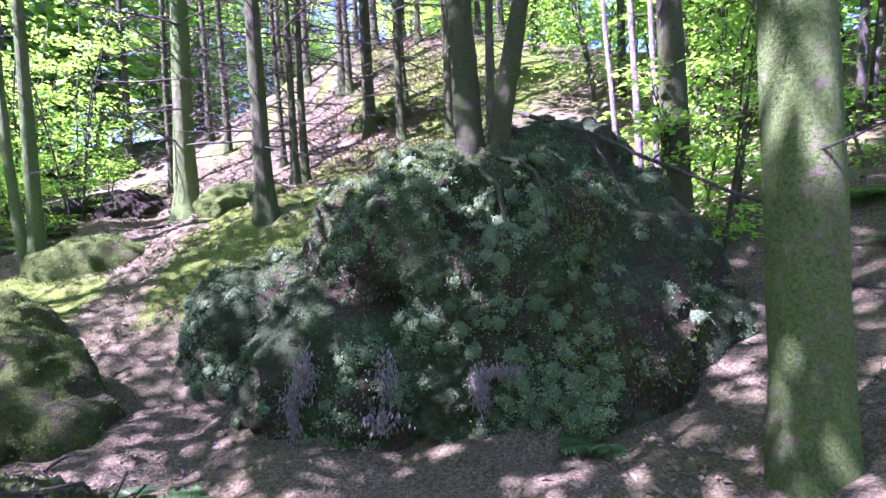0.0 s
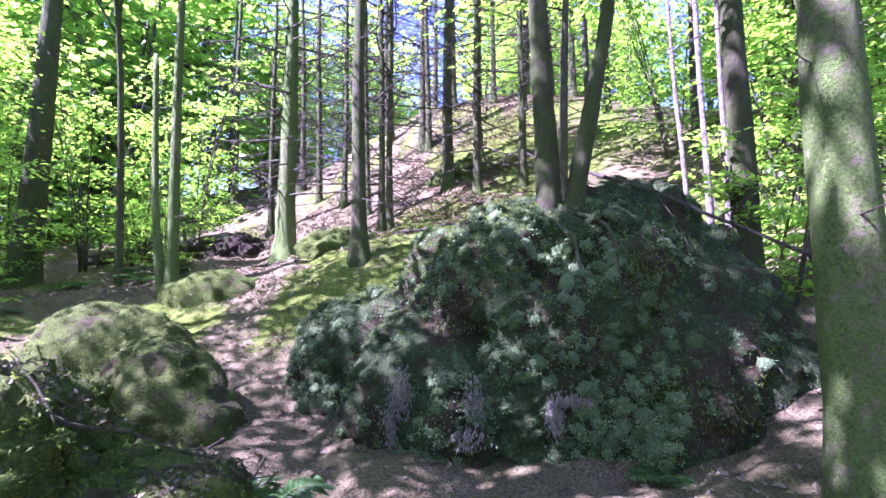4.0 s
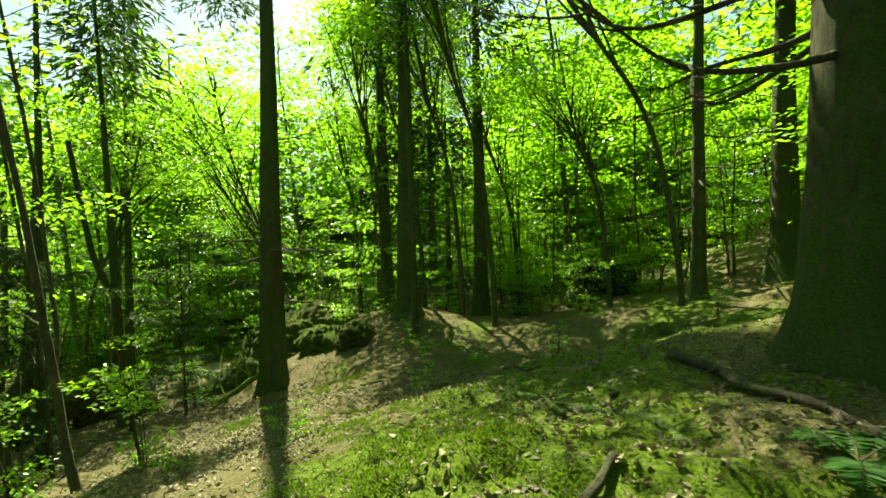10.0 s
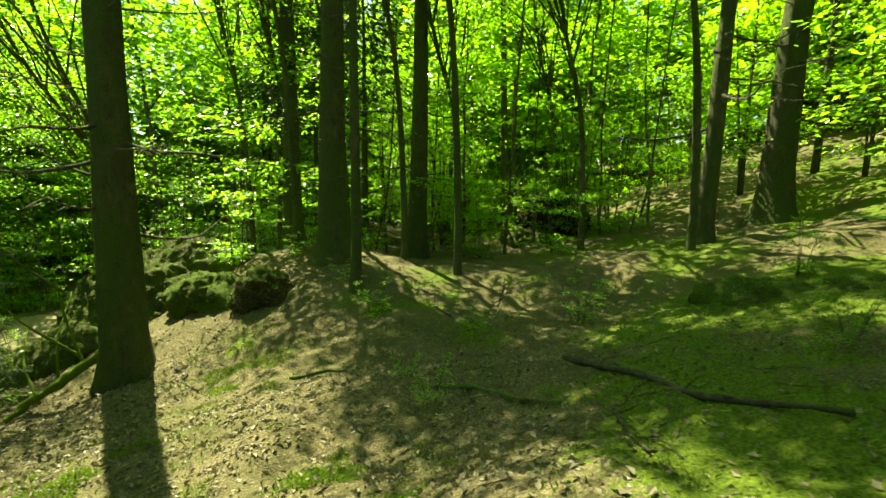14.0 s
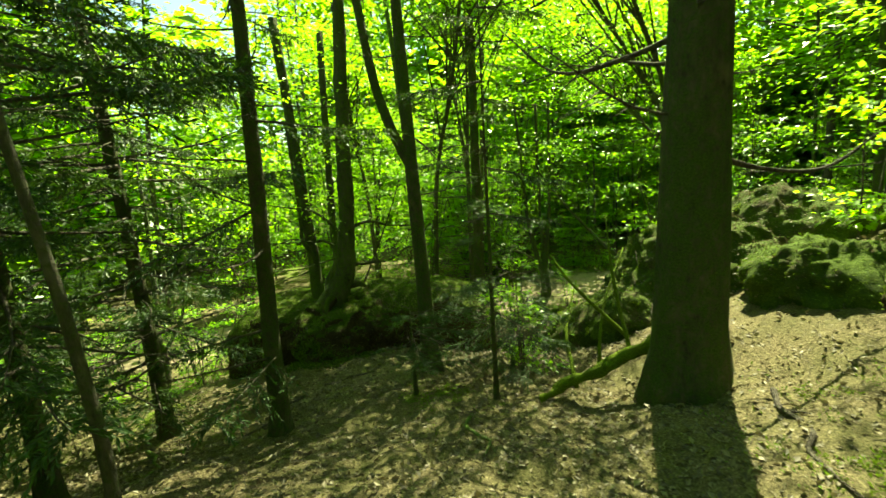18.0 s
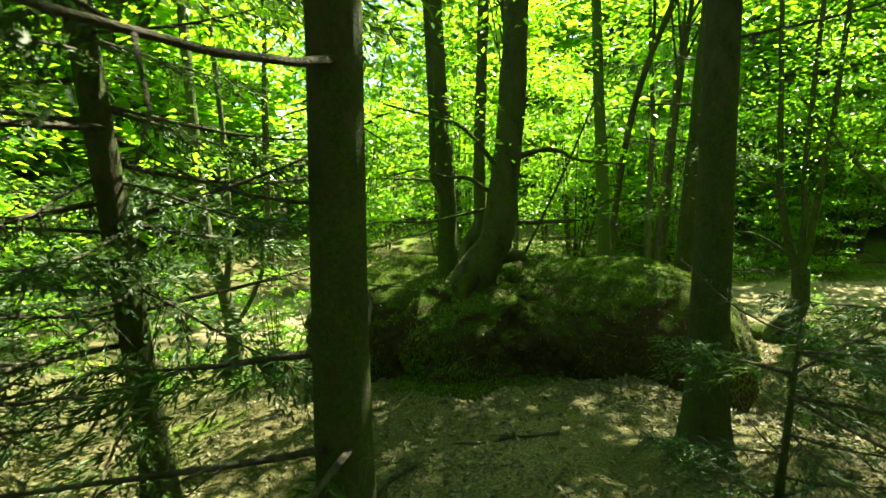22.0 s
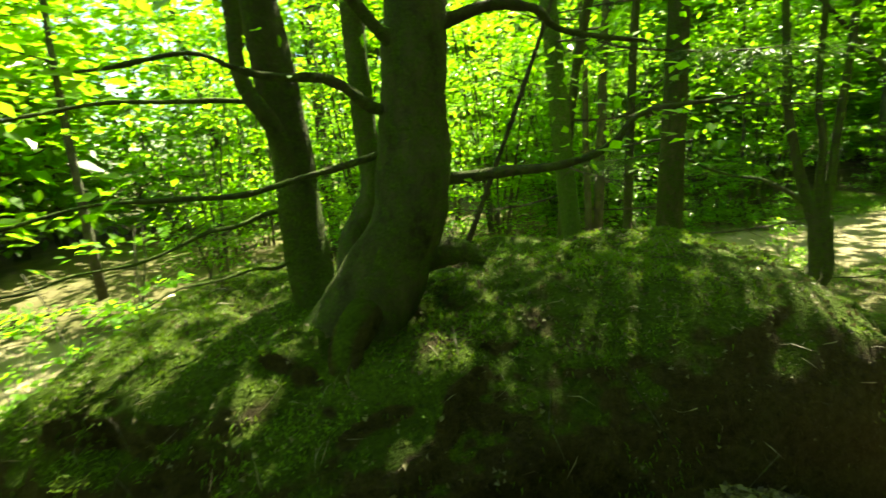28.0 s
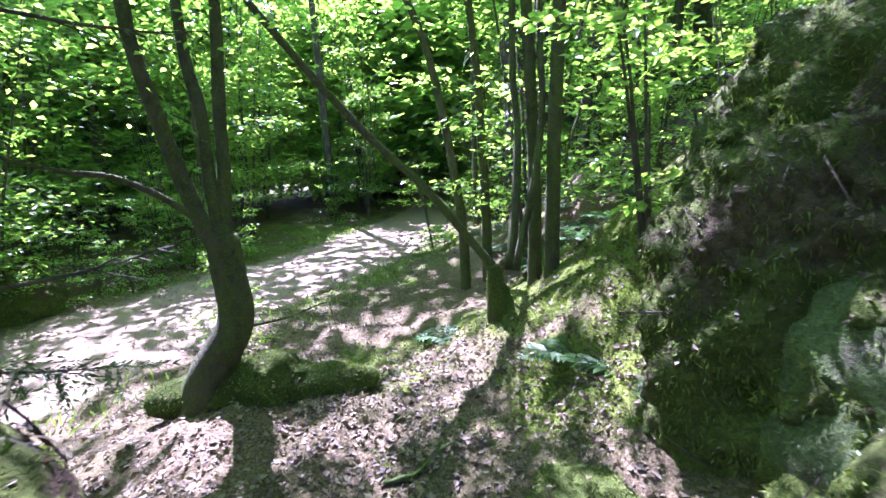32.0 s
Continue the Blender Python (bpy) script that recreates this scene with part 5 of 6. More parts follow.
# Beeches added mainly to shade chosen ground; most crowns are out of view.
SHADE_CROWNS = [((-17.9, -3.6), (-15.6, -4.9), 9.0, 2.2, 3400), ((-19.0, -5.0), (-18.6, -6.4), 9.0, 2.0, 3000), ((-21.0, -1.6), (-19.6, -3.3), 8.5, 2.6, 3600), ((-16.2, -2.6), (-12.7, -4.3), 9.5, 1.8, 3200),
          ((-18.9, -17.9), (-16.7, -13.3), 9.5, 3.2, 4300), ((-19.9, -17.3), (-19.5, -16.5), 9.5, 2.5, 3400), ((-22.5, -11.8), (-19.4, -14.0), 10.5, 3.0, 4800), ((-24.8, -12.5), (-24.4, -16.8), 9.5, 2.0, 2700), ((-22.1, -11.7), (-17.8, -12.0), 10.5, 2.1, 2300), ((-8.8, 9.0), (-8.0, 7.2), 10.0, 2.8, 3000), ((-7.9, 5.0), (-7.3, 4.2), 8.5, 2.0, 2200), ((-18.3, -6.2), (-17.0, -6.9), 8.8, 1.3, 1800), ((-24.9, -12.1), (-21.9, -13.5), 8.2, 1.5, 800), ((-18.7, -21.0), (-17.0, -19.5), 8.8, 1.5, 2200), ((-15.2, 2.1), (-11.0, -3.2), 9.5, 1.4, 1300), ((-21.3, -7.9), (-20.4, -8.6), 9.0, 1.5, 700), ((-20.3, -6.4), (-19.6, -7.3), 7.0, 1.4, 1900), ((-10.9, 4.6), (-8.8, 3.2), 9.0, 2.3, 2900), ((-9.0, 1.9), (-8.7, 0.7), 9.0, 2.0, 2700), ((-23.2, 2.4), (-21.6, 0.4), 8.0, 2.6, 3000), ((-18.0, 1.0), (-17.0, -0.6), 7.0, 2.2, 2600)]
# All but the last: unseen beeches beside the walk, added to cut skylight.
SHADE_CROWNS += [((-1.5, -6.5), (-3.5, -4.6), 11.5, 3.0, 4200), ((-4.8, -8.2), (-6.6, -6.6), 12.0, 3.0, 4200), ((-6.0, -11.0), (-9.0, -8.8), 12.0, 3.0, 4200), ((-6.6, -13.6), (-10.0, -11.8), 12.0, 3.0, 4200), ((1.5, -3.0), (-0.2, -1.4), 11.0, 3.0, 4200), ((4.2, 0.2), (2.6, 1.6), 11.0, 2.6, 3600), ((-33.2, -11.4), (-32.2, -11.8), 18.0, 3.2, 3000)]
for i, (foot, crown_, high, wide_, cnt) in enumerate(SHADE_CROWNS):
    shade_tree(foot, crown_, high, wide_, cnt, 700 + i)

STEMS = [(-7.6, -7.4, 0.06, 0.12, -0.1), (-9.0, -8.9, 0.05, 0.1, -0.04), (-8.8, -9.6, 0.06, 0.08, -0.08), (-8.0, -9.1, 0.04, 0.08, -0.02), (-9.7, -9.9, 0.05, 0.1, -0.06),
         (-19.6, -0.6, 0.05, 0.02, 0.04), (-20.6, 0.6, 0.045, -0.03, 0.02), (-21.2, -3.9, 0.05, 0.0, 0.03), (-21.8, -4.9, 0.04, 0.03, -0.03), (-20.3, 2.6, 0.05, 0.04, 0.0), (-22.5, -2.2, 0.05, -0.03, 0.0), (-19.2, 3.6, 0.045, 0.02, 0.03), (-21.0, 4.4, 0.05, 0.0, -0.03), (-18.4, 7.4, 0.045, 0.03, 0.0), (-22.9, 3.2, 0.06, 0.0, 0.02)]
for i, (x, y, r0, lx, ly) in enumerate(STEMS):
    z0 = gz(x, y)
    q = np.random.default_rng(900 + i)
    bow = q.normal(size=(3, 2)) * 0.08
    line = [(x, y, z0 - 0.3), (x + lx + bow[0, 0], y + ly + bow[0, 1], z0 + 1.3), (x + 2.6 * lx + bow[1, 0], y + 2.6 * ly + bow[1, 1], z0 + 3.2), (x + 6 * lx + bow[2, 0], y + 6 * ly + bow[2, 1], z0 + 7.0)]
    ps = [("stem", line, r0, r0 * 0.4, None, r0 * 0.08)]
    tips = []
    for k in range(7):
        u = q.uniform(0.25, 0.95)
        b = np.array([np.interp(u, [0, 0.22, 0.48, 1], [p[c] for p in line]) for c in range(3)])
        a, L = q.uniform(0, 6.28), q.uniform(0.5, 1.3)
        e = b + np.array([math.cos(a) * L, math.sin(a) * L, q.uniform(0.1, 0.6)])
        if np.linalg.norm(WALKED - e[:2], axis=1).min() < 1.0:
            continue
        ps.append(("branch", [b.tolist(), ((b + e) / 2 + q.normal(size=3) * 0.05).tolist(), e.tolist()], r0 * 0.3, 0.004, None, 0.001))
        if k > 2:
            tips += [e, (b + e) / 2 * 0.5 + e * 0.5]
    t = limbs("young_beech", (x, y, z0), ps, "thin dark stem of a young beech with a few leafy twigs", "tree", M_STEM, "thin stems")
    if tips:
        v, f = leaf_cloud(np.array(tips) - np.array([x, y, z0]), (0.3, 0.3, 0.07), 260, 0.1, 950 + i)
        part("foliage", mesh_of("foliage", v, f, False), M_LEAF, t, "loose sprays of green leaves")

snag = limbs("dead_snag", (-2.9, 0.2, 0.75), [
    ("trunk", [(-2.92, 0.22, 0.6), (-2.88, 0.21, 1.0), (-2.83, 0.18, 1.25), (-2.74, 0.16, 1.5), (-2.63, 0.15, 1.75), (-2.55, 0.18, 1.86)], 0.05, 0.06, M_SNAG, 0.03),
    ("arm", [(-2.64, 0.15, 1.72), (-2.5, 0.22, 1.93), (-2.36, 0.33, 1.98), (-2.2, 0.42, 1.93), (-2.1, 0.46, 1.8), (-2.0, 0.45, 1.66)], 0.07, 0.02, M_SNAG, 0.04),
    ("stub", [(-2.62, 0.15, 1.75), (-2.7, 0.12, 1.92), (-2.78, 0.1, 2.08)], 0.05, 0.03, M_SNAG, 0.02),
    ("stub", [(-2.17, 0.43, 1.9), (-2.13, 0.47, 1.76), (-2.14, 0.47, 1.66)], 0.035, 0.02, M_SNAG, 0.012),
    ("stub", [(-2.74, 0.16, 1.5), (-2.82, 0.1, 1.53), (-2.86, 0.06, 1.5)], 0.035, 0.015, M_SNAG, 0.014),
    ("decay", [(-2.915, 0.215, 0.62), (-2.875, 0.2, 1.02), (-2.825, 0.18, 1.27)], 0.06, 0.045, M_ROT, 0.02),
], "crooked dead snag bent like an arm, rotten at its foot", "dead tree", M_SNAG)


def strip(name, pts, wide, thick, seed, material, owner, label="", turn=0.0):
    """A torn plank of wood along pts: flat, thick, with ragged edges."""
    r = np.random.default_rng(seed)
    line = smooth_line(np.array(pts, float), 8)
    k = len(line)
    d = unit(np.gradient(line, axis=0))
    side = unit(np.cross(d, np.array([math.cos(turn), math.sin(turn), 0.15])))
    face = np.cross(side, d)
    w = wide * (0.8 + 0.35 * vnoise(np.stack([np.arange(k) * 0.7, 0 * line[:, 0], 0 * line[:, 0] + seed], 1), seed)) * np.sin(np.linspace(0.35, 2.95, k)) ** 0.5
    V = []
    for a in np.arange(10) * 2 * math.pi / 10:
        V.append(line + side * (w / 2 * math.cos(a))[:, None] + face * (thick / 2 * math.sin(a) + 0.25 * wide * math.cos(a) ** 2) + r.normal(size=(k, 3)) * 0.12 * thick)
    v = np.stack(V, 1).reshape(-1, 3)
    f = [[i * 10 + q, i * 10 + (q + 1) % 10, (i + 1) * 10 + (q + 1) % 10, (i + 1) * 10 + q] for i in range(k - 1) for q in range(10)]
    f += [list(range(10))[::-1], [(k - 1) * 10 + q for q in range(10)]]
    return part(name, mesh_of(name, v - np.array(owner.location), f), material, owner, label)


def shell_stump(base, radius, seed):
    """A hollow rotten stump: a ring of bark with a ragged rim, open in front, torn wood inside."""
    r = np.random.default_rng(seed)
    t = thing("broken_stump", base, "hollow broken stump with pale bark rim and torn reddish wood", "stump")
    n, rows = 44, 16
    a = np.linspace(radians(20), radians(285), n)
    top = 0.5 + 0.17 * vnoise(np.stack([np.arange(n) * 0.55, np.zeros(n), np.zeros(n)], 1), seed) + 0.12 * np.exp(-((a - radians(265)) / 0.5) ** 2) - 0.16 * np.exp(-((a - radians(30)) / 0.6) ** 2)
    ring = []
    for rad in (1.0, 0.8):
        for i in range(rows):
            u = i / (rows - 1)
            z = -0.3 + (top + 0.3) * u
            rr = radius * rad * (1.12 - 0.16 * u + 0.35 * np.exp(-(z + 0.3) / 0.12)) * (1 + 0.07 * vnoise(np.stack([a * 3, z * 6, z * 0 + rad], 1), seed + 2))
            ring.append(np.stack([rr * np.cos(a), rr * np.sin(a), z], 1))
    v = np.concatenate(ring)
    g = lambda i, q: i * n + q
    f = []
    for q in range(n - 1):
        for i in range(rows - 1):
            f.append([g(i, q), g(i, q + 1), g(i + 1, q + 1), g(i + 1, q)])
            f.append([g(rows + i, q + 1), g(rows + i, q), g(rows + i + 1, q), g(rows + i + 1, q + 1)])
        f.append([g(rows - 1, q), g(rows - 1, q + 1), g(2 * rows - 1, q + 1), g(2 * rows - 1, q)])
    for i in range(rows - 1):
        f.append([g(i, 0), g(i + 1, 0), g(rows + i + 1, 0), g(rows + i, 0)])
        f.append([g(i + 1, n - 1), g(i, n - 1), g(rows + i, n - 1), g(rows + i + 1, n - 1)])
    part("shell", mesh_of("shell", v, f), M_PALE, t, "pale barkless shell with a ragged rim")
    bits = Stock()
    for k in range(150):
        an, ra = r.uniform(0, 6.28), radius * 0.82 * r.uniform() ** 0.5
        x, y = ra * math.cos(an), ra * math.sin(an)
        h = 0.3 - 0.35 * (1 if math.cos(an + 0.6) > 0.1 else 0) * ra / radius + r.uniform(-0.1, 0.12)
        e = np.array([x, y, h]) + r.normal(size=3) * np.array([0.035, 0.035, 0.03])
        add_tube(bits, [(x, y, -0.15), (x + 0.01, y, h * 0.5), e], [0.022, 0.017, 0.004], 5)
    part("torn_wood", bits.mesh("torn_wood"), M_TORN, t, "torn reddish crumbling wood")
    return t


shell_stump((-2.92, 0.22, 0.52), 0.18, 5)
wood = thing("split_root", (-2.5, 0.3, 0.4), "split mossy root plank jutting from a root mound", "root", "old roots")
strip("plank", [(-2.78, 0.12, 0.3), (-2.64, 0.2, 0.46), (-2.48, 0.27, 0.6), (-2.28, 0.33, 0.67), (-2.18, 0.42, 0.62)], 0.12, 0.035, 3, M_SNAG, wood, "", 0.4)
strip("moss_rim", [(-2.7, 0.13, 0.5), (-2.6, 0.19, 0.58), (-2.46, 0.25, 0.67), (-2.3, 0.31, 0.72)], 0.07, 0.045, 4, M_ROCKGREEN, wood, "green moss along the edge", 0.4)
wood = thing("split_root", (-2.6, 0.6, 0.6), "split mossy root plank jutting from a root mound", "root", "old roots")
strip("plank", [(-2.72, 0.3, 0.6), (-2.66, 0.42, 0.7), (-2.6, 0.7, 0.76), (-2.55, 1.0, 0.74), (-2.6, 1.35, 0.6)], 0.13, 0.05, 7, M_ROCKGREEN, wood, "", 0.9)
wood = thing("split_root", (-2.6, 0.35, 0.7), "upright torn slab of stump wood under moss", "stump", "old roots")
strip("plank", [(-2.76, 0.46, 0.35), (-2.74, 0.47, 0.62), (-2.73, 0.46, 0.9)], 0.17, 0.04, 9, M_MOSSBARK, wood, "", 0.3)
for i, (pts, r) in enumerate([([(-3.35, -0.05, 0.75), (-3.5, -0.3, 0.62), (-3.72, -0.5, 0.35), (-4.0, -0.75, 0.1)], 0.04), ([(-3.9, -0.12, 0.55), (-3.95, -0.2, 0.25), (-4.0, -0.3, 0.0)], 0.05), ([(-3.1, -0.1, 0.6), (-3.25, -0.4, 0.35), (-3.5, -0.85, 0.1)], 0.03), ([(-2.55, 1.3, 0.9), (-2.3, 1.6, 0.75), (-1.9, 2.2, 0.35)], 0.02), ([(-3.05, 0.02, 0.55), (-3.0, -0.15, 0.35), (-2.85, -0.3, 0.2)], 0.03)]):
    limbs("bent_root", pts[0], [("root", pts, r, r * 0.45, M_SNAG if i % 2 else M_ROCKGREEN, 0.5 * r)], "old bent root, partly mossy, on a mound", "root", M_SNAG, "old roots")
for i, (x, y, z, turn, L) in enumerate([(-3.15, -0.05, 0.8, 200, 0.3), (-3.0, 0.0, 0.72, 230, 0.28), (-2.6, -0.1, 0.5, 190, 0.25), (-3.5, -0.2, 0.6, 240, 0.35), (-2.2, 0.9, 0.75, -30, 0.35), (-2.35, 1.3, 0.8, 100, 0.4)]):
    q = radians(turn)
    limbs("dead_twig", (x, y, z), [("twig", [(x, y, z), (x + 0.5 * L * math.cos(q), y + 0.5 * L * math.sin(q), z + 0.03), (x + L * math.cos(q), y + L * math.sin(q), z - 0.12)], 0.008, 0.003, M_DEAD, 0.001)], "thin dead twig on a root mound", "branch", M_DEAD, "fallen branches")

limbs("twin_tree", (0.35, 4.1, 1.9), [
    ("trunk", [(0.28, 4.15, 1.6), (0.27, 4.15, 2.2), (0.25, 4.2, 3.2), (0.2, 4.25, 5), (0.1, 4.3, 9)], 0.16, 0.07, M_SPRUCE, 0.012),
    ("trunk", [(0.36, 4.1, 1.7), (0.5, 4.08, 2.2), (0.62, 4.08, 2.8), (0.75, 4.1, 3.4), (0.95, 4.15, 4.6), (1.3, 4.2, 8)], 0.12, 0.05, M_SPRUCE, 0.01),
    ("root", [(0.3, 4.1, 2.05), (0.45, 3.75, 1.8), (0.5, 3.55, 1.3)], 0.03, 0.01, M_STEM, 0.008),
    ("root", [(0.5, 4.0, 2.1), (0.75, 3.7, 1.9), (0.78, 3.5, 1.3)], 0.022, 0.008, M_STEM, 0.006),
], "two mossy trunks from one foot on top of a crag", "tree", M_BEECH)
spruce(2.5, 5.1, 0.3, "dark trunk with peeling grey bark beside a crag", 120, 13, (-0.005, 0), 6, 2.5, 6, 1.0, sides=14, group="spruces")
for i, (x, y, z, r, lean) in enumerate([(2.4, 6.4, 2.1, 0.045, -0.06), (2.45, 5.85, 1.9, 0.055, -0.02), (2.9, 6.4, 2.2, 0.05, 0.0)]):
    limbs("birch", (x, y, z), [("trunk", [(x, y, z - 0.4), (x + lean, y, z + 1), (x + lean * 2.2, y + 0.03, z + 2.5), (x + lean * 4, y, z + 6)], r, r * 0.5, M_BIRCH, 0.004)], "slender birch with pale peeling bark", "tree", M_BIRCH, "birches")
spruce(-6.0, 7.0, 0.2, "thin mossy trunk with a few dead twigs by the path", 121, 12, (0.01, 0.01), 8, 1.2, 5, 1.0, sides=12, crown=False, material=M_MOSSBARK)
limbs("leaning_tree", (-6.3, 7.3, gz(-6.3, 7.3)), [("trunk", [(-6.2, 7.1, 0.9), (-6.5, 7.3, 2.2), (-6.75, 7.5, 3.4), (-6.9, 7.6, 6)], 0.09, 0.05, M_MOSSBARK, 0.008)], "leaning mossy stem beside a thin tree", "tree", M_MOSSBARK)
limbs("fallen_branch", (0.9, 4.6, 2.3), [("branch", [(0.6, 4.9, 2.75), (1.25, 4.3, 2.35), (1.7, 3.8, 2.0), (2.1, 3.3, 1.62), (2.5, 3.0, 1.45)], 0.022, 0.01, M_DEAD, 0.003), ("twig", [(1.3, 4.25, 2.32), (1.45, 4.0, 1.9), (1.5, 3.9, 1.5)], 0.012, 0.004, M_DEAD, 0.002),
                                         ("twig", [(1.7, 3.8, 2.0), (2.0, 3.7, 2.2), (2.4, 3.5, 2.3)], 0.01, 0.003, M_DEAD, 0.002)], "bare dead branch lying over the side of a crag", "branch", M_DEAD, "fallen branches")

BEECH_FOOT = [
    ("trunk", [(-13.8, -15.62, -3.15), (-14.02, -15.55, -2.85), (-14.24, -15.44, -2.5), (-14.4, -15.34, -2.1), (-14.46, -15.3, -1.5), (-14.5, -15.28, -0.9), (-14.55, -15.2, 0.5), (-14.7, -15.1, 3.5)], 0.3, 0.12, None, 0.025),
    ("knob", [(-14.45, -15.33, -2.42), (-14.62, -15.2, -2.42), (-14.72, -15.12, -2.5)], 0.11, 0.03, None, 0.02),
    ("root", [(-14.3, -15.45, -2.6), (-13.9, -15.3, -2.75), (-13.6, -15.0, -3.2)], 0.16, 0.05, M_ROCK, 0.02),
]
BEECH_STEMS = [
    ("stem", [(-14.0, -15.85, -2.95), (-13.97, -15.91, -2.4), (-13.96, -15.91, -1.7), (-13.92, -15.92, -1.1), (-13.85, -15.95, 0.5), (-13.7, -16, 3)], 0.15, 0.09, None, 0.015),
    ("stem", [(-13.97, -15.85, -2.0), (-13.85, -15.83, -1.65), (-13.72, -15.8, -1.35), (-13.7, -15.8, -0.7), (-13.66, -15.8, 1)], 0.06, 0.035, None, 0.008),
    ("stem", [(-14.35, -16.2, -2.9), (-14.52, -16.4, -2.5), (-14.72, -16.32, -2.1), (-14.71, -16.33, -1.35), (-14.75, -16.3, 0.5), (-14.9, -16.4, 3)], 0.11, 0.07, None, 0.012),
]
BEECH_BRANCHES = [
    ("branch", [(-14.42, -15.32, -2.0), (-14.7, -15.08, -1.98), (-14.93, -14.87, -1.96), (-15.23, -14.63, -1.89), (-15.41, -14.53, -1.74), (-15.8, -14.15, -1.66)], 0.042, 0.01, None, 0.006),
    ("branch", [(-14.42, -15.32, -1.6), (-14.24, -15.39, -1.57), (-13.96, -15.42, -1.41), (-13.63, -15.5, -1.4), (-13.41, -15.51, -1.33), (-13.0, -15.6, -1.38)], 0.04, 0.008, None, 0.006),
    ("branch", [(-14.42, -15.35, -1.78), (-14.04, -15.55, -1.89), (-13.5, -15.64, -1.95), (-13.03, -15.71, -1.95), (-12.5, -15.9, -2.0)], 0.024, 0.006, None, 0.004),
    ("branch", [(-14.5, -15.28, -1.22), (-14.75, -15.08, -1.12), (-14.98, -14.96, -1.11), (-15.27, -14.93, -1.25), (-15.9, -14.7, -1.3)], 0.045, 0.01, None, 0.005),
]
BEECH_TWIGS = [
    ("branch", [(-14.48, -15.3, -1.4), (-14.2, -15.3, -1.15), (-13.95, -15.3, -0.9), (-13.6, -15.4, -0.75), (-13.0, -15.5, -0.6)], 0.042, 0.01, None, 0.005),
    ("branch", [(-13.96, -15.92, -2.1), (-13.6, -16.0, -2.15), (-13.1, -16.1, -2.3), (-12.5, -16.3, -2.35)], 0.02, 0.005, None, 0.004),
    ("branch", [(-13.95, -15.92, -1.5), (-13.4, -16.2, -1.45), (-12.6, -16.5, -1.5), (-11.8, -16.8, -1.55)], 0.02, 0.005, None, 0.004),
    ("branch", [(-14.0, -15.9, -2.4), (-13.6, -15.85, -2.42), (-13.0, -15.8, -2.45)], 0.015, 0.004, None, 0.003),
]
beech = limbs("twisted_beech", (-14.1, -15.5, -2.75), BEECH_FOOT + BEECH_STEMS + BEECH_BRANCHES + BEECH_TWIGS, "twisted mossy beech rooted on top of a boulder, with crooked branches", "tree", M_BEECH)
rb = np.random.default_rng(55)
arc = [(-14.2 + 3.2 * math.cos(a) * k, -17.2 + 2.6 * math.sin(a) * k, h) for a in np.linspace(0, 6.1, 14) for k, h in ((0.5, -0.6), (0.9, -1.2), (0.8, 0.3), (1.0, 1.4), (0.6, 2.4))]
arc = [q for q in arc if q[1] < -15.7 or q[2] > 0.2]
v, f = leaf_cloud(np.array(arc) - np.array([-14.1, -15.5, -2.75]), (0.55, 0.55, 0.16), 5200, 0.1, 56)
part("foliage", mesh_of("foliage", v, f, False), M_LEAF, beech, "bright backlit leaves in flat layers")
v, f = leaf_cloud(np.array([(-15.2, -14.65, -1.8), (-15.5, -14.4, -1.7), (-13.2, -15.55, -1.3), (-12.8, -15.7, -1.9), (-12.4, -16.3, -1.5), (-15.6, -14.8, -1.2), (-14.0, -15.3, -1.0)]) - np.array([-14.1, -15.5, -2.75]), (0.3, 0.3, 0.12), 260, 0.085, 57)
part("foliage", mesh_of("foliage", v, f, False), M_LEAF, beech, "bright leaves on the low branches")
limbs("leaning_pole", (-14.88, -15.48, -2.5), [("pole", [(-14.86, -15.48, -2.55), (-15.26, -15.39, -1.75), (-15.6, -15.31, -1.02), (-15.9, -15.25, -0.3)], 0.02, 0.012, M_DEAD, 0.003)], "thin dead pole leaning against a beech", "branch", M_DEAD, "fallen branches")

curved = limbs("curved_tree", (-20.42, -15.08, -4.7), [
    ("trunk", [(-20.36, -15.2, -4.75), (-20.4, -15.08, -4.35), (-20.5, -14.86, -3.95), (-20.54, -14.88, -3.5), (-20.54, -14.92, -3.2)], 0.19, 0.13, None, 0.015),
    ("stem", [(-20.54, -14.9, -3.45), (-20.5, -15.1, -2.9), (-20.4, -15.31, -1.9), (-20.36, -15.37, -1.2), (-20.3, -15.6, 1.5)], 0.08, 0.04, None, 0.008),
    ("stem", [(-20.54, -14.9, -3.45), (-20.61, -14.86, -2.65), (-20.73, -14.82, -1.3), (-20.8, -14.8, 1.5)], 0.07, 0.04, None, 0.008),
    ("stem", [(-20.53, -14.92, -3.3), (-20.57, -14.98, -2.2), (-20.62, -15.08, -1.3), (-20.6, -15.1, 1.5)], 0.06, 0.035, None, 0.008),
    ("branch", [(-20.5, -15.0, -3.1), (-20.3, -15.4, -2.75), (-20.1, -15.9, -2.6), (-19.9, -16.5, -2.3)], 0.035, 0.012, None, 0.004),
    ("twig", [(-20.5, -14.85, -4.0), (-20.6, -14.45, -3.95), (-20.7, -14.1, -3.85), (-20.75, -13.9, -3.9)], 0.014, 0.005, None, 0.002),
    ("twig", [(-20.7, -14.1, -3.85), (-20.72, -14.05, -4.1), (-20.7, -14.0, -4.25)], 0.006, 0.003, None, 0.001),
], "curved mossy tree forking into several stems beside a track", "tree", M_BEECH)
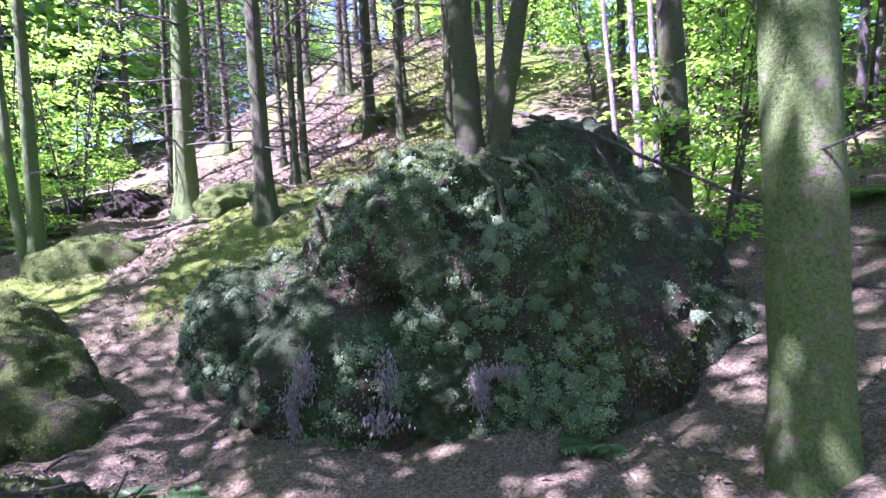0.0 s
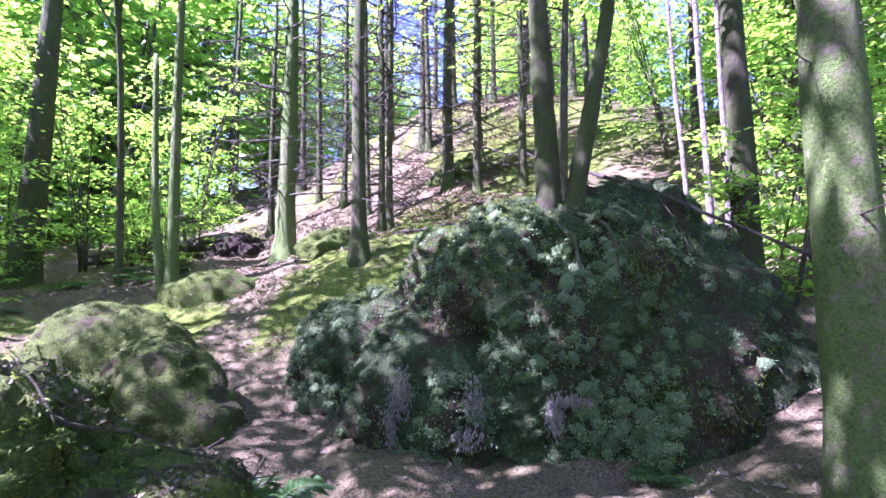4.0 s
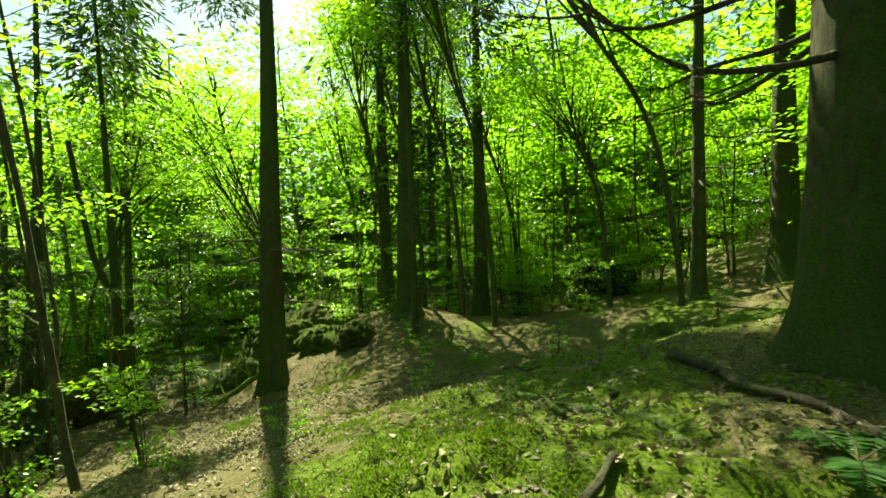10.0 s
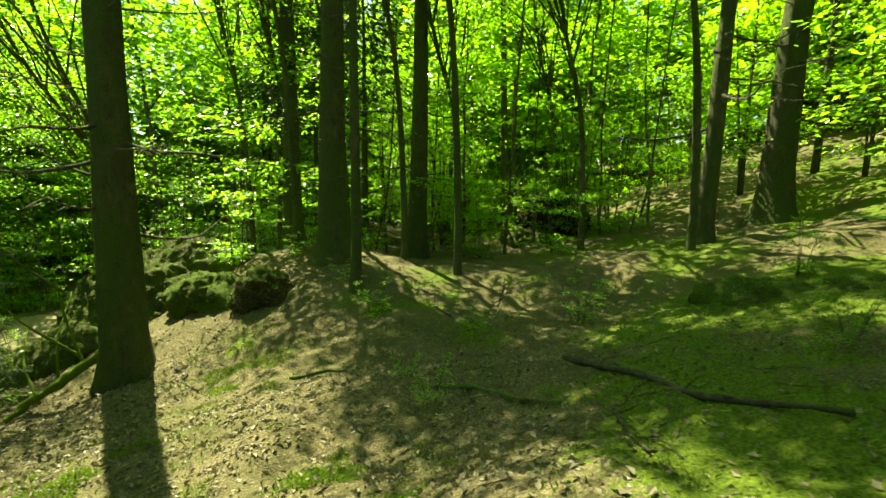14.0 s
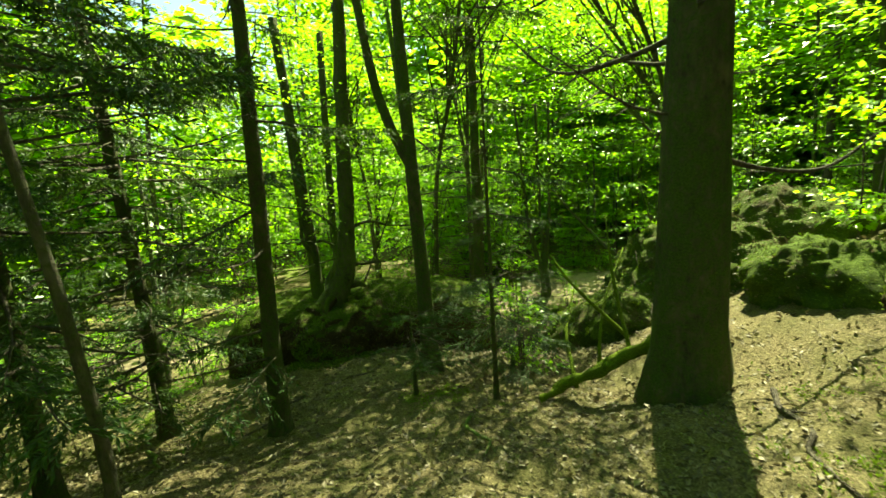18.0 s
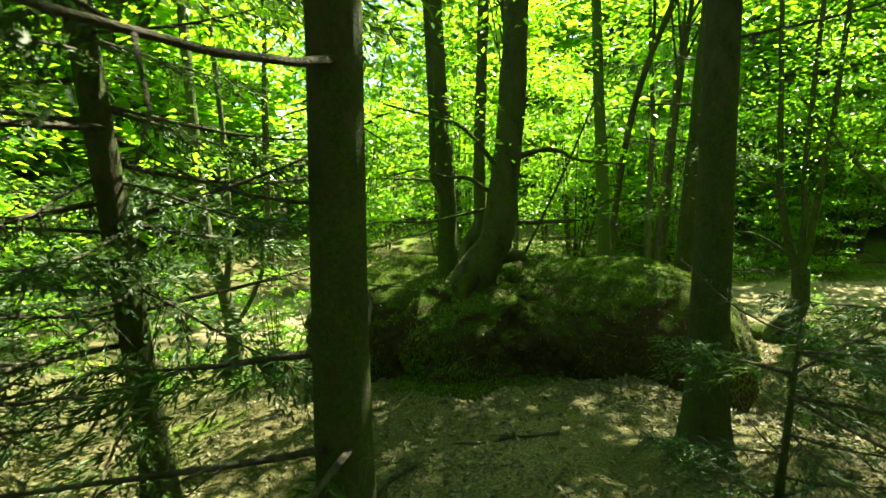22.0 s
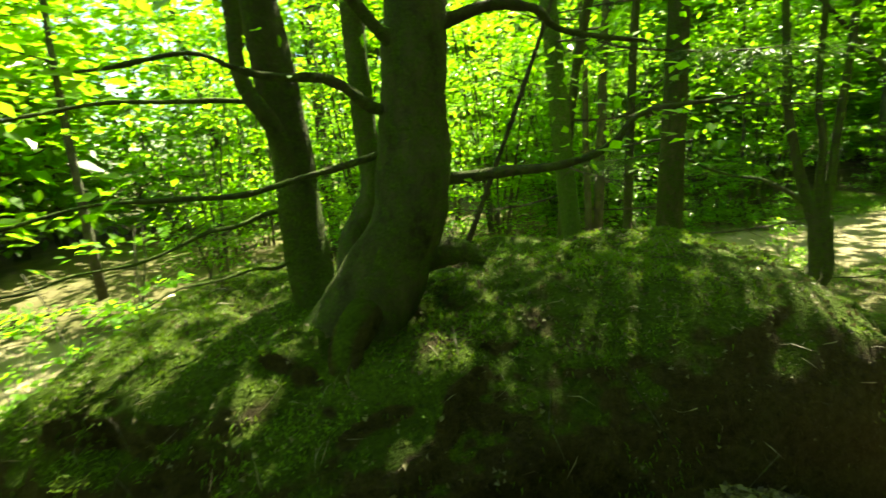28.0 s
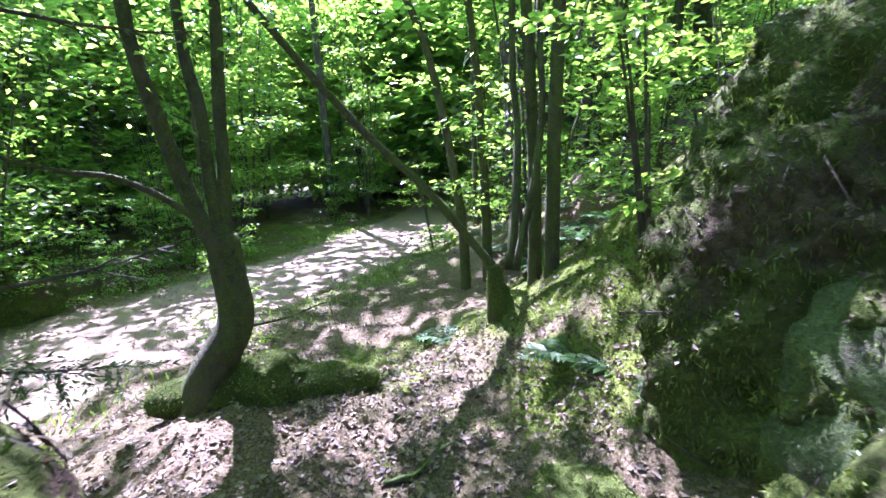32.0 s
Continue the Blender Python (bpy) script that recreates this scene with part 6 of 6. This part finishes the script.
# The higher sprays are unseen, added to dapple the path with shade.
v, f = leaf_cloud(np.array([(-20.3, -15.6, -1.4), (-20.0, -16.3, -2.0), (-20.9, -14.6, -1.0), (-20.4, -15.6, -0.4), (-20.8, -16.4, -1.2), (-21.2, -15.6, 0.2), (-20.2, -14.2, 0.3), (-21, -17, -0.6), (-22.3, -14.6, 1.6), (-23, -15.3, 2.4), (-23.8, -15.8, 3.2), (-24.6, -16.2, 2.6), (-22.6, -16, 3.0), (-24.4, -15, 3.8), (-23.4, -16.9, 2.0), (-25.4, -15.4, 3.4), (-22, -15.6, 2.2)]) - np.array([-20.42, -15.08, -4.7]), (0.6, 0.6, 0.22), 4300, 0.085, 58)
part("foliage", mesh_of("foliage", v, f, False), M_LEAF, curved, "green leaves in loose sprays")
pole = limbs("mossy_stump", (-21.8, -12.3, -4.5), [
    ("stump", [(-21.7, -12.2, -5.0), (-21.78, -12.3, -4.5), (-21.81, -12.38, -4.15), (-21.8, -12.48, -3.82)], 0.26, 0.07, M_ROCKGREEN, 0.09),
    ("root", [(-21.7, -12.2, -4.4), (-21.2, -12.5, -4.7), (-20.8, -12.8, -4.9)], 0.14, 0.05, M_ROCKGREEN, 0.03),
    ("root", [(-21.7, -12.0, -4.3), (-21.3, -12.0, -4.5), (-20.9, -12.1, -4.75)], 0.12, 0.05, M_ROCKGREEN, 0.03),
    ("stem", [(-21.82, -12.4, -4.0), (-21.79, -12.53, -3.76), (-21.73, -13.15, -2.97), (-21.49, -13.81, -2.31), (-21.14, -14.56, -1.38), (-20.8, -15.4, -0.2)], 0.06, 0.03, M_BEECH, 0.006),
    ("stem", [(-21.85, -12.25, -3.9), (-22.2, -12.1, -2.8), (-22.4, -12.1, -1.4), (-22.5, -12.0, 2)], 0.06, 0.035, M_BEECH, 0.006),
    ("stem", [(-21.8, -12.2, -3.9), (-22.0, -11.9, -2.6), (-22.3, -11.8, -1.0), (-22.3, -11.7, 2)], 0.05, 0.03, M_BEECH, 0.006),
], "mossy old stump with new stems, one leaning over a path", "stump", M_BEECH)
# Sprays high over the stump are added to dapple the outcrop with shade.
v, f = leaf_cloud(np.array([(-22.3, -12.2, 0.3), (-22.4, -11.8, 1.2), (-21.4, -14.0, -1.2), (-21, -15, -0.6), (-22, -12.8, 1.6), (-21.6, -12.9, 2.2), (-22.4, -13.4, 2.8), (-21.2, -12.2, 3.0), (-23, -13.8, 2.4), (-22.4, -12.6, 3.4)]) - np.array([-21.8, -12.3, -4.5]), (0.6, 0.6, 0.22), 2600, 0.085, 59)
part("foliage", mesh_of("foliage", v, f, False), M_LEAF, pole, "green leaves above")
limbs("young_beech", (-11.3, -19.2, gz(-11.3, -19.2)), [
    ("trunk", [(-11.2, -19.2, -5.5), (-11.35, -19.25, -4.6), (-11.3, -19.3, -3.6), (-11.1, -19.4, -2.2), (-11.1, -19.5, 2)], 0.17, 0.07, None, 0.01),
    ("stem", [(-11.3, -19.3, -3.5), (-11.45, -19.3, -2.6), (-11.5, -19.3, -1.2), (-11.45, -19.3, 2)], 0.07, 0.04, None, 0.006),
    ("stem", [(-11.3, -19.25, -4.2), (-11.7, -19.1, -3.5), (-12.0, -18.9, -2.6), (-12.2, -18.8, 0)], 0.05, 0.025, None, 0.005),
], "grey-green young beech with forked stems in a sunny patch", "tree", M_BEECH)
limbs("forked_limb", (-14.17, -12.45, 0.2), [("limb", [(-14.16, -12.42, -0.1), (-13.95, -12.65, 0.6), (-13.8, -12.85, 1.6), (-13.7, -13.2, 4)], 0.09, 0.06, M_SPRUCE, 0.01)], "limb forking off a spruce trunk", "tree", M_SPRUCE)

# mossy humps and stones
HUMPS = [
    ((-22.2, 1.9, -0.7), [(-22.2, 1.9, -0.7, 1.35, 1.1, 0.95, 20)], M_SOIL, "dark upturned root plate at the back of a clearing"),
    ((-22.0, 1.3, -1.2), [(-22.0, 1.2, -1.3, 1.6, 1.0, 0.5, 10)], M_ROCKGREEN, "low green mossy hump before a root plate"),
    ((-15.7, -6.45, -1.55), [(-15.7, -6.45, -1.6, 0.62, 0.6, 0.6, 0), (-15.9, -6.0, -1.7, 0.4, 0.5, 0.4, 0)], M_ROCK, "dark shaggy mossy stump on a rise"),
    ((-16.5, -7.6, -1.7), [(-16.4, -7.5, -1.8, 1.2, 0.6, 0.55, 60)], M_ROCKGREEN, "mossy bank of old roots on a rise"),
    ((-11.7, 0.65, -0.85), [(-11.7, 0.65, -0.9, 0.95, 0.5, 0.42, 15)], M_ROCKGREEN, "long green moss hump on the forest floor"),
    ((-10.9, 1.2, -0.6), [(-10.9, 1.2, -0.7, 0.6, 0.4, 0.4, 50)], M_ROCKGREEN, "rounded green moss hump on the forest floor"),
    ((-20.55, -14.7, -4.55), [(-20.55, -14.7, -4.6, 0.3, 1.0, 0.26, 8)], M_ROCKGREEN, "low mossy ridge at the foot of a curved tree"),
]
STONES = [
    ((-18.75, -12.35, -4.55), [(-18.75, -12.35, -4.66, 0.5, 0.4, 0.24, 30), (-18.5, -12.1, -4.6, 0.3, 0.35, 0.22, 0)], M_ROCKGREEN, "small mossy stone at the edge of a path"),
    ((-18.0, -11.75, -4.3), [(-18.0, -11.75, -4.42, 0.45, 0.4, 0.3, 0), (-18.25, -11.5, -4.3, 0.3, 0.3, 0.3, 40)], M_ROCKGREEN, "mossy stone below a rock outcrop"),
    ((-25.0, -20.4, -4.9), [(-25.0, -20.4, -5.0, 0.7, 0.6, 0.6, 0)], M_ROCKGREEN, "rounded mossy boulder across a track"),
    ((-7.8, 12.4, 2.3), [(-7.8, 12.4, 2.2, 1.0, 0.8, 0.75, 0)], M_SOIL, "dark root plate of a fallen tree"),
    ((-3.4, 8.9, 2.2), [(-3.4, 8.9, 2.1, 1.0, 0.7, 0.5, 20)], M_ROCKGREEN, "mossy rock on a slope"),
    ((-1.2, 14.5, 4.6), [(-1.2, 14.5, 4.5, 1.4, 1.0, 0.9, 20)], M_ROCKGREEN, "mossy rock high on a slope"),
]
for i, (c, l, mat, label) in enumerate(HUMPS + STONES):
    ob, _ = boulder("mossy_hump" if "stone" not in label and "rock on" not in label else "mossy_stone", c, l, 60 + i, mat, label, "mound", detail=5, rough=0.3, lump=3.6, cushion=5, pads=0.06, pit=0.3, grain=0.3, square=2.1)
    tufts("moss", ob, 1500 if mat is M_SOIL else 5000, 0.036, M_MOSSLEAF, 160 + i, "green moss")
    tufts("leaf_litter", ob, 500, 0.045, M_LITTER, 260 + i, "brown fallen leaves", None, 0.34, 0.05)
limbs("fallen_log", (-10.5, 12.4, gz(-10.5, 12.4)), [("log", [(-12.5, 12.0, gz(-12.5, 12.0) + 0.15), (-10, 12.3, gz(-10, 12.3) + 0.25), (-8.2, 12.3, gz(-8.2, 12.3) + 0.35)], 0.17, 0.24, M_DEAD, 0.02)], "fallen trunk lying across a slope", "log", M_DEAD)
# Root and sticks wear the brightened moss in place of sun on them.
limbs("mossy_log", (-14.1, -8.9, -2.4), [("log", [(-14.45, -8.5, -1.95), (-14.15, -8.9, -2.25), (-13.8, -9.35, -2.55), (-13.6, -9.6, -2.75)], 0.085, 0.04, M_LITMOSS, 0.05)], "mossy root in a painted sunlit tone at the foot of a spruce", "root", M_LITMOSS, "old roots")
for i, pts in enumerate([[(-14.5, -9.0, -2.4), (-14.7, -9.2, -1.6), (-14.8, -9.5, -0.8)], [(-14.3, -9.3, -2.6), (-14.8, -9.4, -2.0), (-15.4, -9.6, -1.3)], [(-14.0, -9.4, -2.7), (-14.6, -9.8, -2.3), (-15.2, -10.2, -1.8)], [(-14.6, -9.1, -2.2), (-14.3, -9.5, -1.6), (-14.1, -9.8, -1.2)]]):
    limbs("mossy_stick", pts[0], [("stick", [pts[0], (pts[1][0] + 0.1, pts[1][1] - 0.08, pts[1][2] + 0.06), pts[2]], 0.03, 0.008, M_LITMOSS, 0.005)], "dead stick furred with moss leaning at a trunk", "branch", M_LITMOSS, "mossy sticks")


# ---- ferns and seedlings ----
def fern_mesh(seed, fronds, length):
    r = np.random.default_rng(seed)
    P, D, S, U = [], [], [], []
    stalk = Stock()
    for k in range(fronds):
        a = 2 * math.pi * (k + r.uniform(-0.3, 0.3)) / fronds
        L = length * r.uniform(0.7, 1.1)
        t = np.linspace(0, 1, 7)
        rise = r.uniform(0.35, 0.75)
        line = np.stack([np.cos(a) * L * t, np.sin(a) * L * t, L * (rise * t * 1.6 - rise * 1.3 * t ** 2)], 1)
        add_tube(stalk, line, 0.004 * (1 - t) + 0.001, 3)
        u = np.linspace(0.16, 1, 20)
        p = np.stack([np.interp(u, t, line[:, i]) for i in range(3)], 1)
        side = np.array([-math.sin(a), math.cos(a), 0])
        for sgn in (-1, 1):
            P.append(p)
            D.append(np.repeat((side * sgn + 0.35 * np.array([math.cos(a), math.sin(a), 0]))[None], 20, 0) + r.normal(size=(20, 3)) * 0.06)
            S.append(0.34 * L * np.sin(np.clip(u, 0, 0.97) * math.pi) ** 0.8 + 0.01)
            U.append(np.repeat(np.array([[0, 0, 1.0]]), 20, 0) + r.normal(size=(20, 3)) * 0.1)
    P, D, S, U = map(np.concatenate, (P, D, S, U))
    v, f = leaves(P, D, U, S, r, 0.17, 0.03)
    return stalk.mesh("stalk"), mesh_of("fronds", v, f, False)


FERNS = [fern_mesh(601, 7, 0.42), fern_mesh(602, 9, 0.55), fern_mesh(603, 5, 0.34)]
for a, b in FERNS:
    a.materials.append(M_FERN), b.materials.append(M_FERN)
rf = np.random.default_rng(61)
spots = [(-1.8, 2.35, 1), (-2.0, 2.7, 0), (1.0, 3.2, 2), (-4.85, -1.1, 2), (-4.0, -0.6, 0), (-19.3, -11.6, 2), (-20.2, -12.0, 0), (-22.3, -13.0, 0), (-18.2, -11.1, 2), (-22.4, -11.2, 1), (-23.5, -11.5, 1)]
spots += [(rf.uniform(-30, -22), rf.uniform(-12, -9.5), rf.integers(3)) for _ in range(18)] + [(rf.uniform(-14, -8), rf.uniform(4, 11), rf.integers(3)) for _ in range(14)] + [(rf.uniform(2.5, 7), rf.uniform(3.5, 8), rf.integers(3)) for _ in range(12)]
for x, y, k in spots:
    x, y, k = float(x), float(y), int(k)
    t = thing("fern", (x, y, float(floor_z(x, y)[0][0]) - 0.01), "green fern with arching fronds growing from the floor", "fern", "ferns", rf.uniform(0, 360))
    part("stalk", FERNS[k][0], None, t)
    part("frond", FERNS[k][1], None, t, m=Matrix.Scale(rf.uniform(0.8, 1.2), 4))
for x, y, k, s in [(-13.0, -1.3, 0, 0.55), (-14.1, -4.4, 0, 0.4), (-12.2, 1.6, 1, 0.4), (-9.3, -0.9, 0, 0.3), (-7.6, -4.9, 0, 0.28), (-12.8, -3.0, 0, 0.3), (-7.8, -6.7, 1, 0.8), (-8.0, -8.6, 1, 0.8), (-14.5, -10.6, 1, 0.8), (-17.6, -6.0, 0, 0.6), (-18.6, -1.5, 1, 0.8), (-10.5, -3.9, 0, 0.28), (-11.4, -4.1, 0, 0.2), (-15.6, -5.0, 0, 0.3)]:
    plant(LOW[k], x, y, "beech_seedling_bush", "small beech seedling with a flat spray of leaves", "seedlings", 50 * x, s)


# ---- litter, moss and sticks on the floor ----
def moss_amount(x, y, wear):
    p3 = np.stack([x, y, 0 * x], 1)
    m = -0.03 + 0.22 * fbm(p3 * 0.45, 3, 9) + 0.13 * fbm(p3 * 1.7, 3, 19) - 0.25 * wear
    for a, b, r, k in GREEN:
        m = m + k * np.exp(-((x - a) ** 2 + (y - b) ** 2) / (2 * r * r))
    return m


FOCI = np.concatenate([WALKED[12:], [(0, 2.4), (-1.2, 3.0), (-2.6, 3.4), (-3.4, 5.0), (-4.5, 6.5), (-4, 8.5), (-2.2, 8.8), (1.6, 2.6), (2.4, 3.4), (-7, 8), (-8, 1.5), (-5, -1), (-7, -2), (-11, -2), (-12, -5), (-13, -7), (-19, -13), (-18, -12), (-20, -13), (-22, -14), (-12, -14), (-11, -16)], [(-17.4, -12.7), (-18.4, -13.3), (-19.4, -13), (-20.4, -13.6), (-19.2, -14), (-18.2, -12.4), (-21.5, -14.6), (-20, -12.4)] * 3])


def strew(name, n, reach, size, material, seed, label, want, wide=0.33, flat=True, foci=FOCI):
    """Scatters many small blades over the floor round the walk; want gives their density."""
    r = np.random.default_rng(seed)
    k = n * 4
    at = foci[r.integers(len(foci), size=k)] + r.normal(size=(k, 2)) * reach
    x, y = at[:, 0], at[:, 1]
    z, track, wear = floor_z(x, y)
    keep = np.where(r.uniform(size=k) < want(x, y, track, wear))[0][:n]
    x, y, z = x[keep], y[keep], z[keep]
    m = len(keep)
    if flat:
        d = r.normal(size=(m, 3)) * np.array([1, 1, 0.4])
        up = np.array([0, 0, 1.0]) + r.normal(size=(m, 3)) * 0.7
    else:
        d = np.array([0, 0, 0.7]) + r.normal(size=(m, 3)) * 0.7
        up = r.normal(size=(m, 3))
    v, f = leaves(np.stack([x, y, z + 0.004], 1), d, up, size * r.uniform(0.5, 1.5, m), r, wide, 0.12)
    me = mesh_of(name, v, f, False)
    me.materials.append(material)
    return tagged(new(name, me), label, "ground cover", kind="stuff")


strew("leaf_litter", 130000, 2.5, 0.045, M_LITTER, 71, "brown and pale fallen leaves strewn on the floor", lambda x, y, t, w: (1 - 0.7 * t) * np.clip(0.55 + 0.5 * fbm(np.stack([x, y, 0 * x], 1) * 0.8, 3, 77), 0.08, 1))
SLOPE = np.array([(-3, 10), (-1, 11), (-5, 9.5), (-2, 13), (-0.5, 14), (-4, 12), (-1.5, 16), (-3, 15), (1.5, 12), (0, 18), (-6, 12), (-2, 19), (-8, 10), (3, 9)], float)
strew("leaf_litter", 26000, 1.8, 0.085, M_LITTER, 76, "fallen leaves and twigs on a slope", lambda x, y, t, w: np.clip(0.5 + 0.7 * fbm(np.stack([x, y, 0 * x], 1) * 0.8, 3, 77), 0.05, 1), 0.25, True, SLOPE)
strew("floor_moss", 110000, 2.6, 0.026, M_MOSSLEAF, 72, "short green moss in patches on the floor", lambda x, y, t, w: (1 - t) * np.clip((moss_amount(x, y, w) - 0.06) * 7, 0, 1) * np.clip(0.45 + 1.3 * fbm(np.stack([x, y, 0 * x], 1) * 5, 2, 88), 0.05, 1), 0.22, False)
LUSH = np.array([(-20.7, -11.4), (-21.6, -11.2), (-20.0, -12.2), (-2.0, 6.1), (-1.4, 7.2), (-5.4, 5.7), (-0.3, 6.6), (-9.6, -5.1), (-9.0, -4.6), (-5.2, -2.6), (-4.4, -2.2), (-6.2, -3.2), (-5.0, -3.3), (-12.6, -6.0), (-13.9, -6.6), (-7.4, -3.9), (-3.9, -1.7), (-11.5, 0.4), (-10.6, -6.9)])
strew("floor_moss", 70000, 0.45, 0.026, M_MOSSLEAF, 79, "lush green moss tufts in sunny patches on the floor", lambda x, y, t, w: np.clip(0.1 + 1.8 * fbm(np.stack([x, y, 0 * x], 1) * 3, 3, 89), 0, 1), 0.2, False, LUSH)
strew("grass", 26000, 1.6, 0.13, M_GRASS, 73, "thin green grass along a track", lambda x, y, t, w: np.clip(1.2 - np.abs(far_from(TRACK, x, y) - 2.5) / 0.8, 0, 1) * np.clip(0.4 + fbm(np.stack([x, y, 0 * x], 1) * 0.7, 2, 87), 0, 1), 0.06, False, TRACK[12:44])
strew("leaf_litter", 16000, 2.2, 0.05, M_LITTER, 75, "brown leaves blown along the edge of a track", lambda x, y, t, w: np.clip(0.1 + 0.5 * np.abs(far_from(TRACK, x, y) - 0.4), 0, 1), 0.33, True, TRACK[12:40])
rt = np.random.default_rng(74)
tw = Stock()
for k in range(1500):
    a = WALKED[rt.integers(len(WALKED))] + rt.normal(size=2) * 2.6
    z = float(floor_z(a[0], a[1])[0][0])
    L, an = rt.uniform(0.08, 0.4), rt.uniform(0, 6.28)
    d = np.array([math.cos(an), math.sin(an), 0]) * L
    p0 = np.array([a[0], a[1], z + 0.008])
    p2 = p0 + d
    p2[2] = float(floor_z(p2[0], p2[1])[0][0]) + 0.012
    add_tube(tw, [p0, (p0 + p2) / 2 + rt.normal(size=3) * 0.02, p2], [0.004, 0.0035, 0.002], 3)
me = tw.mesh("twig_litter")
me.materials.append(M_DEAD)
tagged(new("twig_litter", me), "small dead twigs strewn on the floor", "ground cover", kind="stuff")
fallen_near = [(-5.2, -1.6, 25, 2.2, 0.045), (-5.8, -1.0, 5, 2.0, 0.05), (-4.6, -2.4, -30, 1.2, 0.03), (-6.8, -2.3, 15, 1.6, 0.04), (-7.4, -1.6, -10, 2.4, 0.045), (-9.5, -2.4, 10, 2.6, 0.04), (-10.4, -3.4, 30, 1.5, 0.03), (-8.9, -2.9, -20, 0.9, 0.02), (-13.6, -7.2, 30, 1.6, 0.03), (-12.2, -5.0, 70, 1.0, 0.025), (-14.5, -3.4, 15, 2.0, 0.03), (-14.9, -2.0, -25, 1.4, 0.03)]
fallen_far = [(-12.4, -9.4, 60, 1.0, 0.02), (-11.9, -13.2, 30, 1.3, 0.025), (-13.2, -13.4, -40, 0.9, 0.02), (-10.2, -12.8, 80, 1.2, 0.025), (-4.9, 9.0, 30, 1.6, 0.035), (-4.4, 8.2, -40, 1.3, 0.03), (-4.0, 9.6, 10, 2.0, 0.03), (-1.5, 8.8, 20, 1.8, 0.03), (-18.4, -12.9, 40, 0.9, 0.02), (-19.6, -13.2, 120, 0.8, 0.02), (-3.9, -1.2, 60, 1.0, 0.03), (-5.5, 0.2, -70, 1.3, 0.035)]
sticks = fallen_near + fallen_far
for i, (x, y, turn, L, r) in enumerate(sticks):
    d = np.array([math.cos(radians(turn)), math.sin(radians(turn))])
    s = np.linspace(-0.5, 0.5, 5)
    bend = rt.normal(size=5) * 0.04 * L
    px, py = x + d[0] * L * s - d[1] * bend, y + d[1] * L * s + d[0] * bend
    pz = floor_z(px, py)[0] + r * 0.7
    pz = 0.5 * pz + 0.5 * np.linspace(pz[0], pz[-1], 5)
    pts = np.stack([px, py, pz], 1).tolist()
    ps = [("branch", pts, r, r * 0.45, None, r * 0.25)]
    for q in range(2):
        b = np.array(pts[1 + q * 2])
        e = b + np.array([d[0] * 0.25 - d[1] * rt.uniform(-0.3, 0.3), d[1] * 0.25 + d[0] * rt.uniform(-0.3, 0.3), rt.uniform(0.0, 0.12)])
        ps.append(("twig", [b.tolist(), ((b + e) / 2 + rt.normal(size=3) * 0.02).tolist(), e.tolist()], r * 0.4, r * 0.15, None, 0.0))
    limbs("fallen_branch", (x, y, float(pz[2])), ps, "dead branch lying on the forest floor" if i % 3 else "dead branch green with moss on the forest floor", "branch", M_DEAD if i % 3 else M_MOSSBARK, "fallen branches")
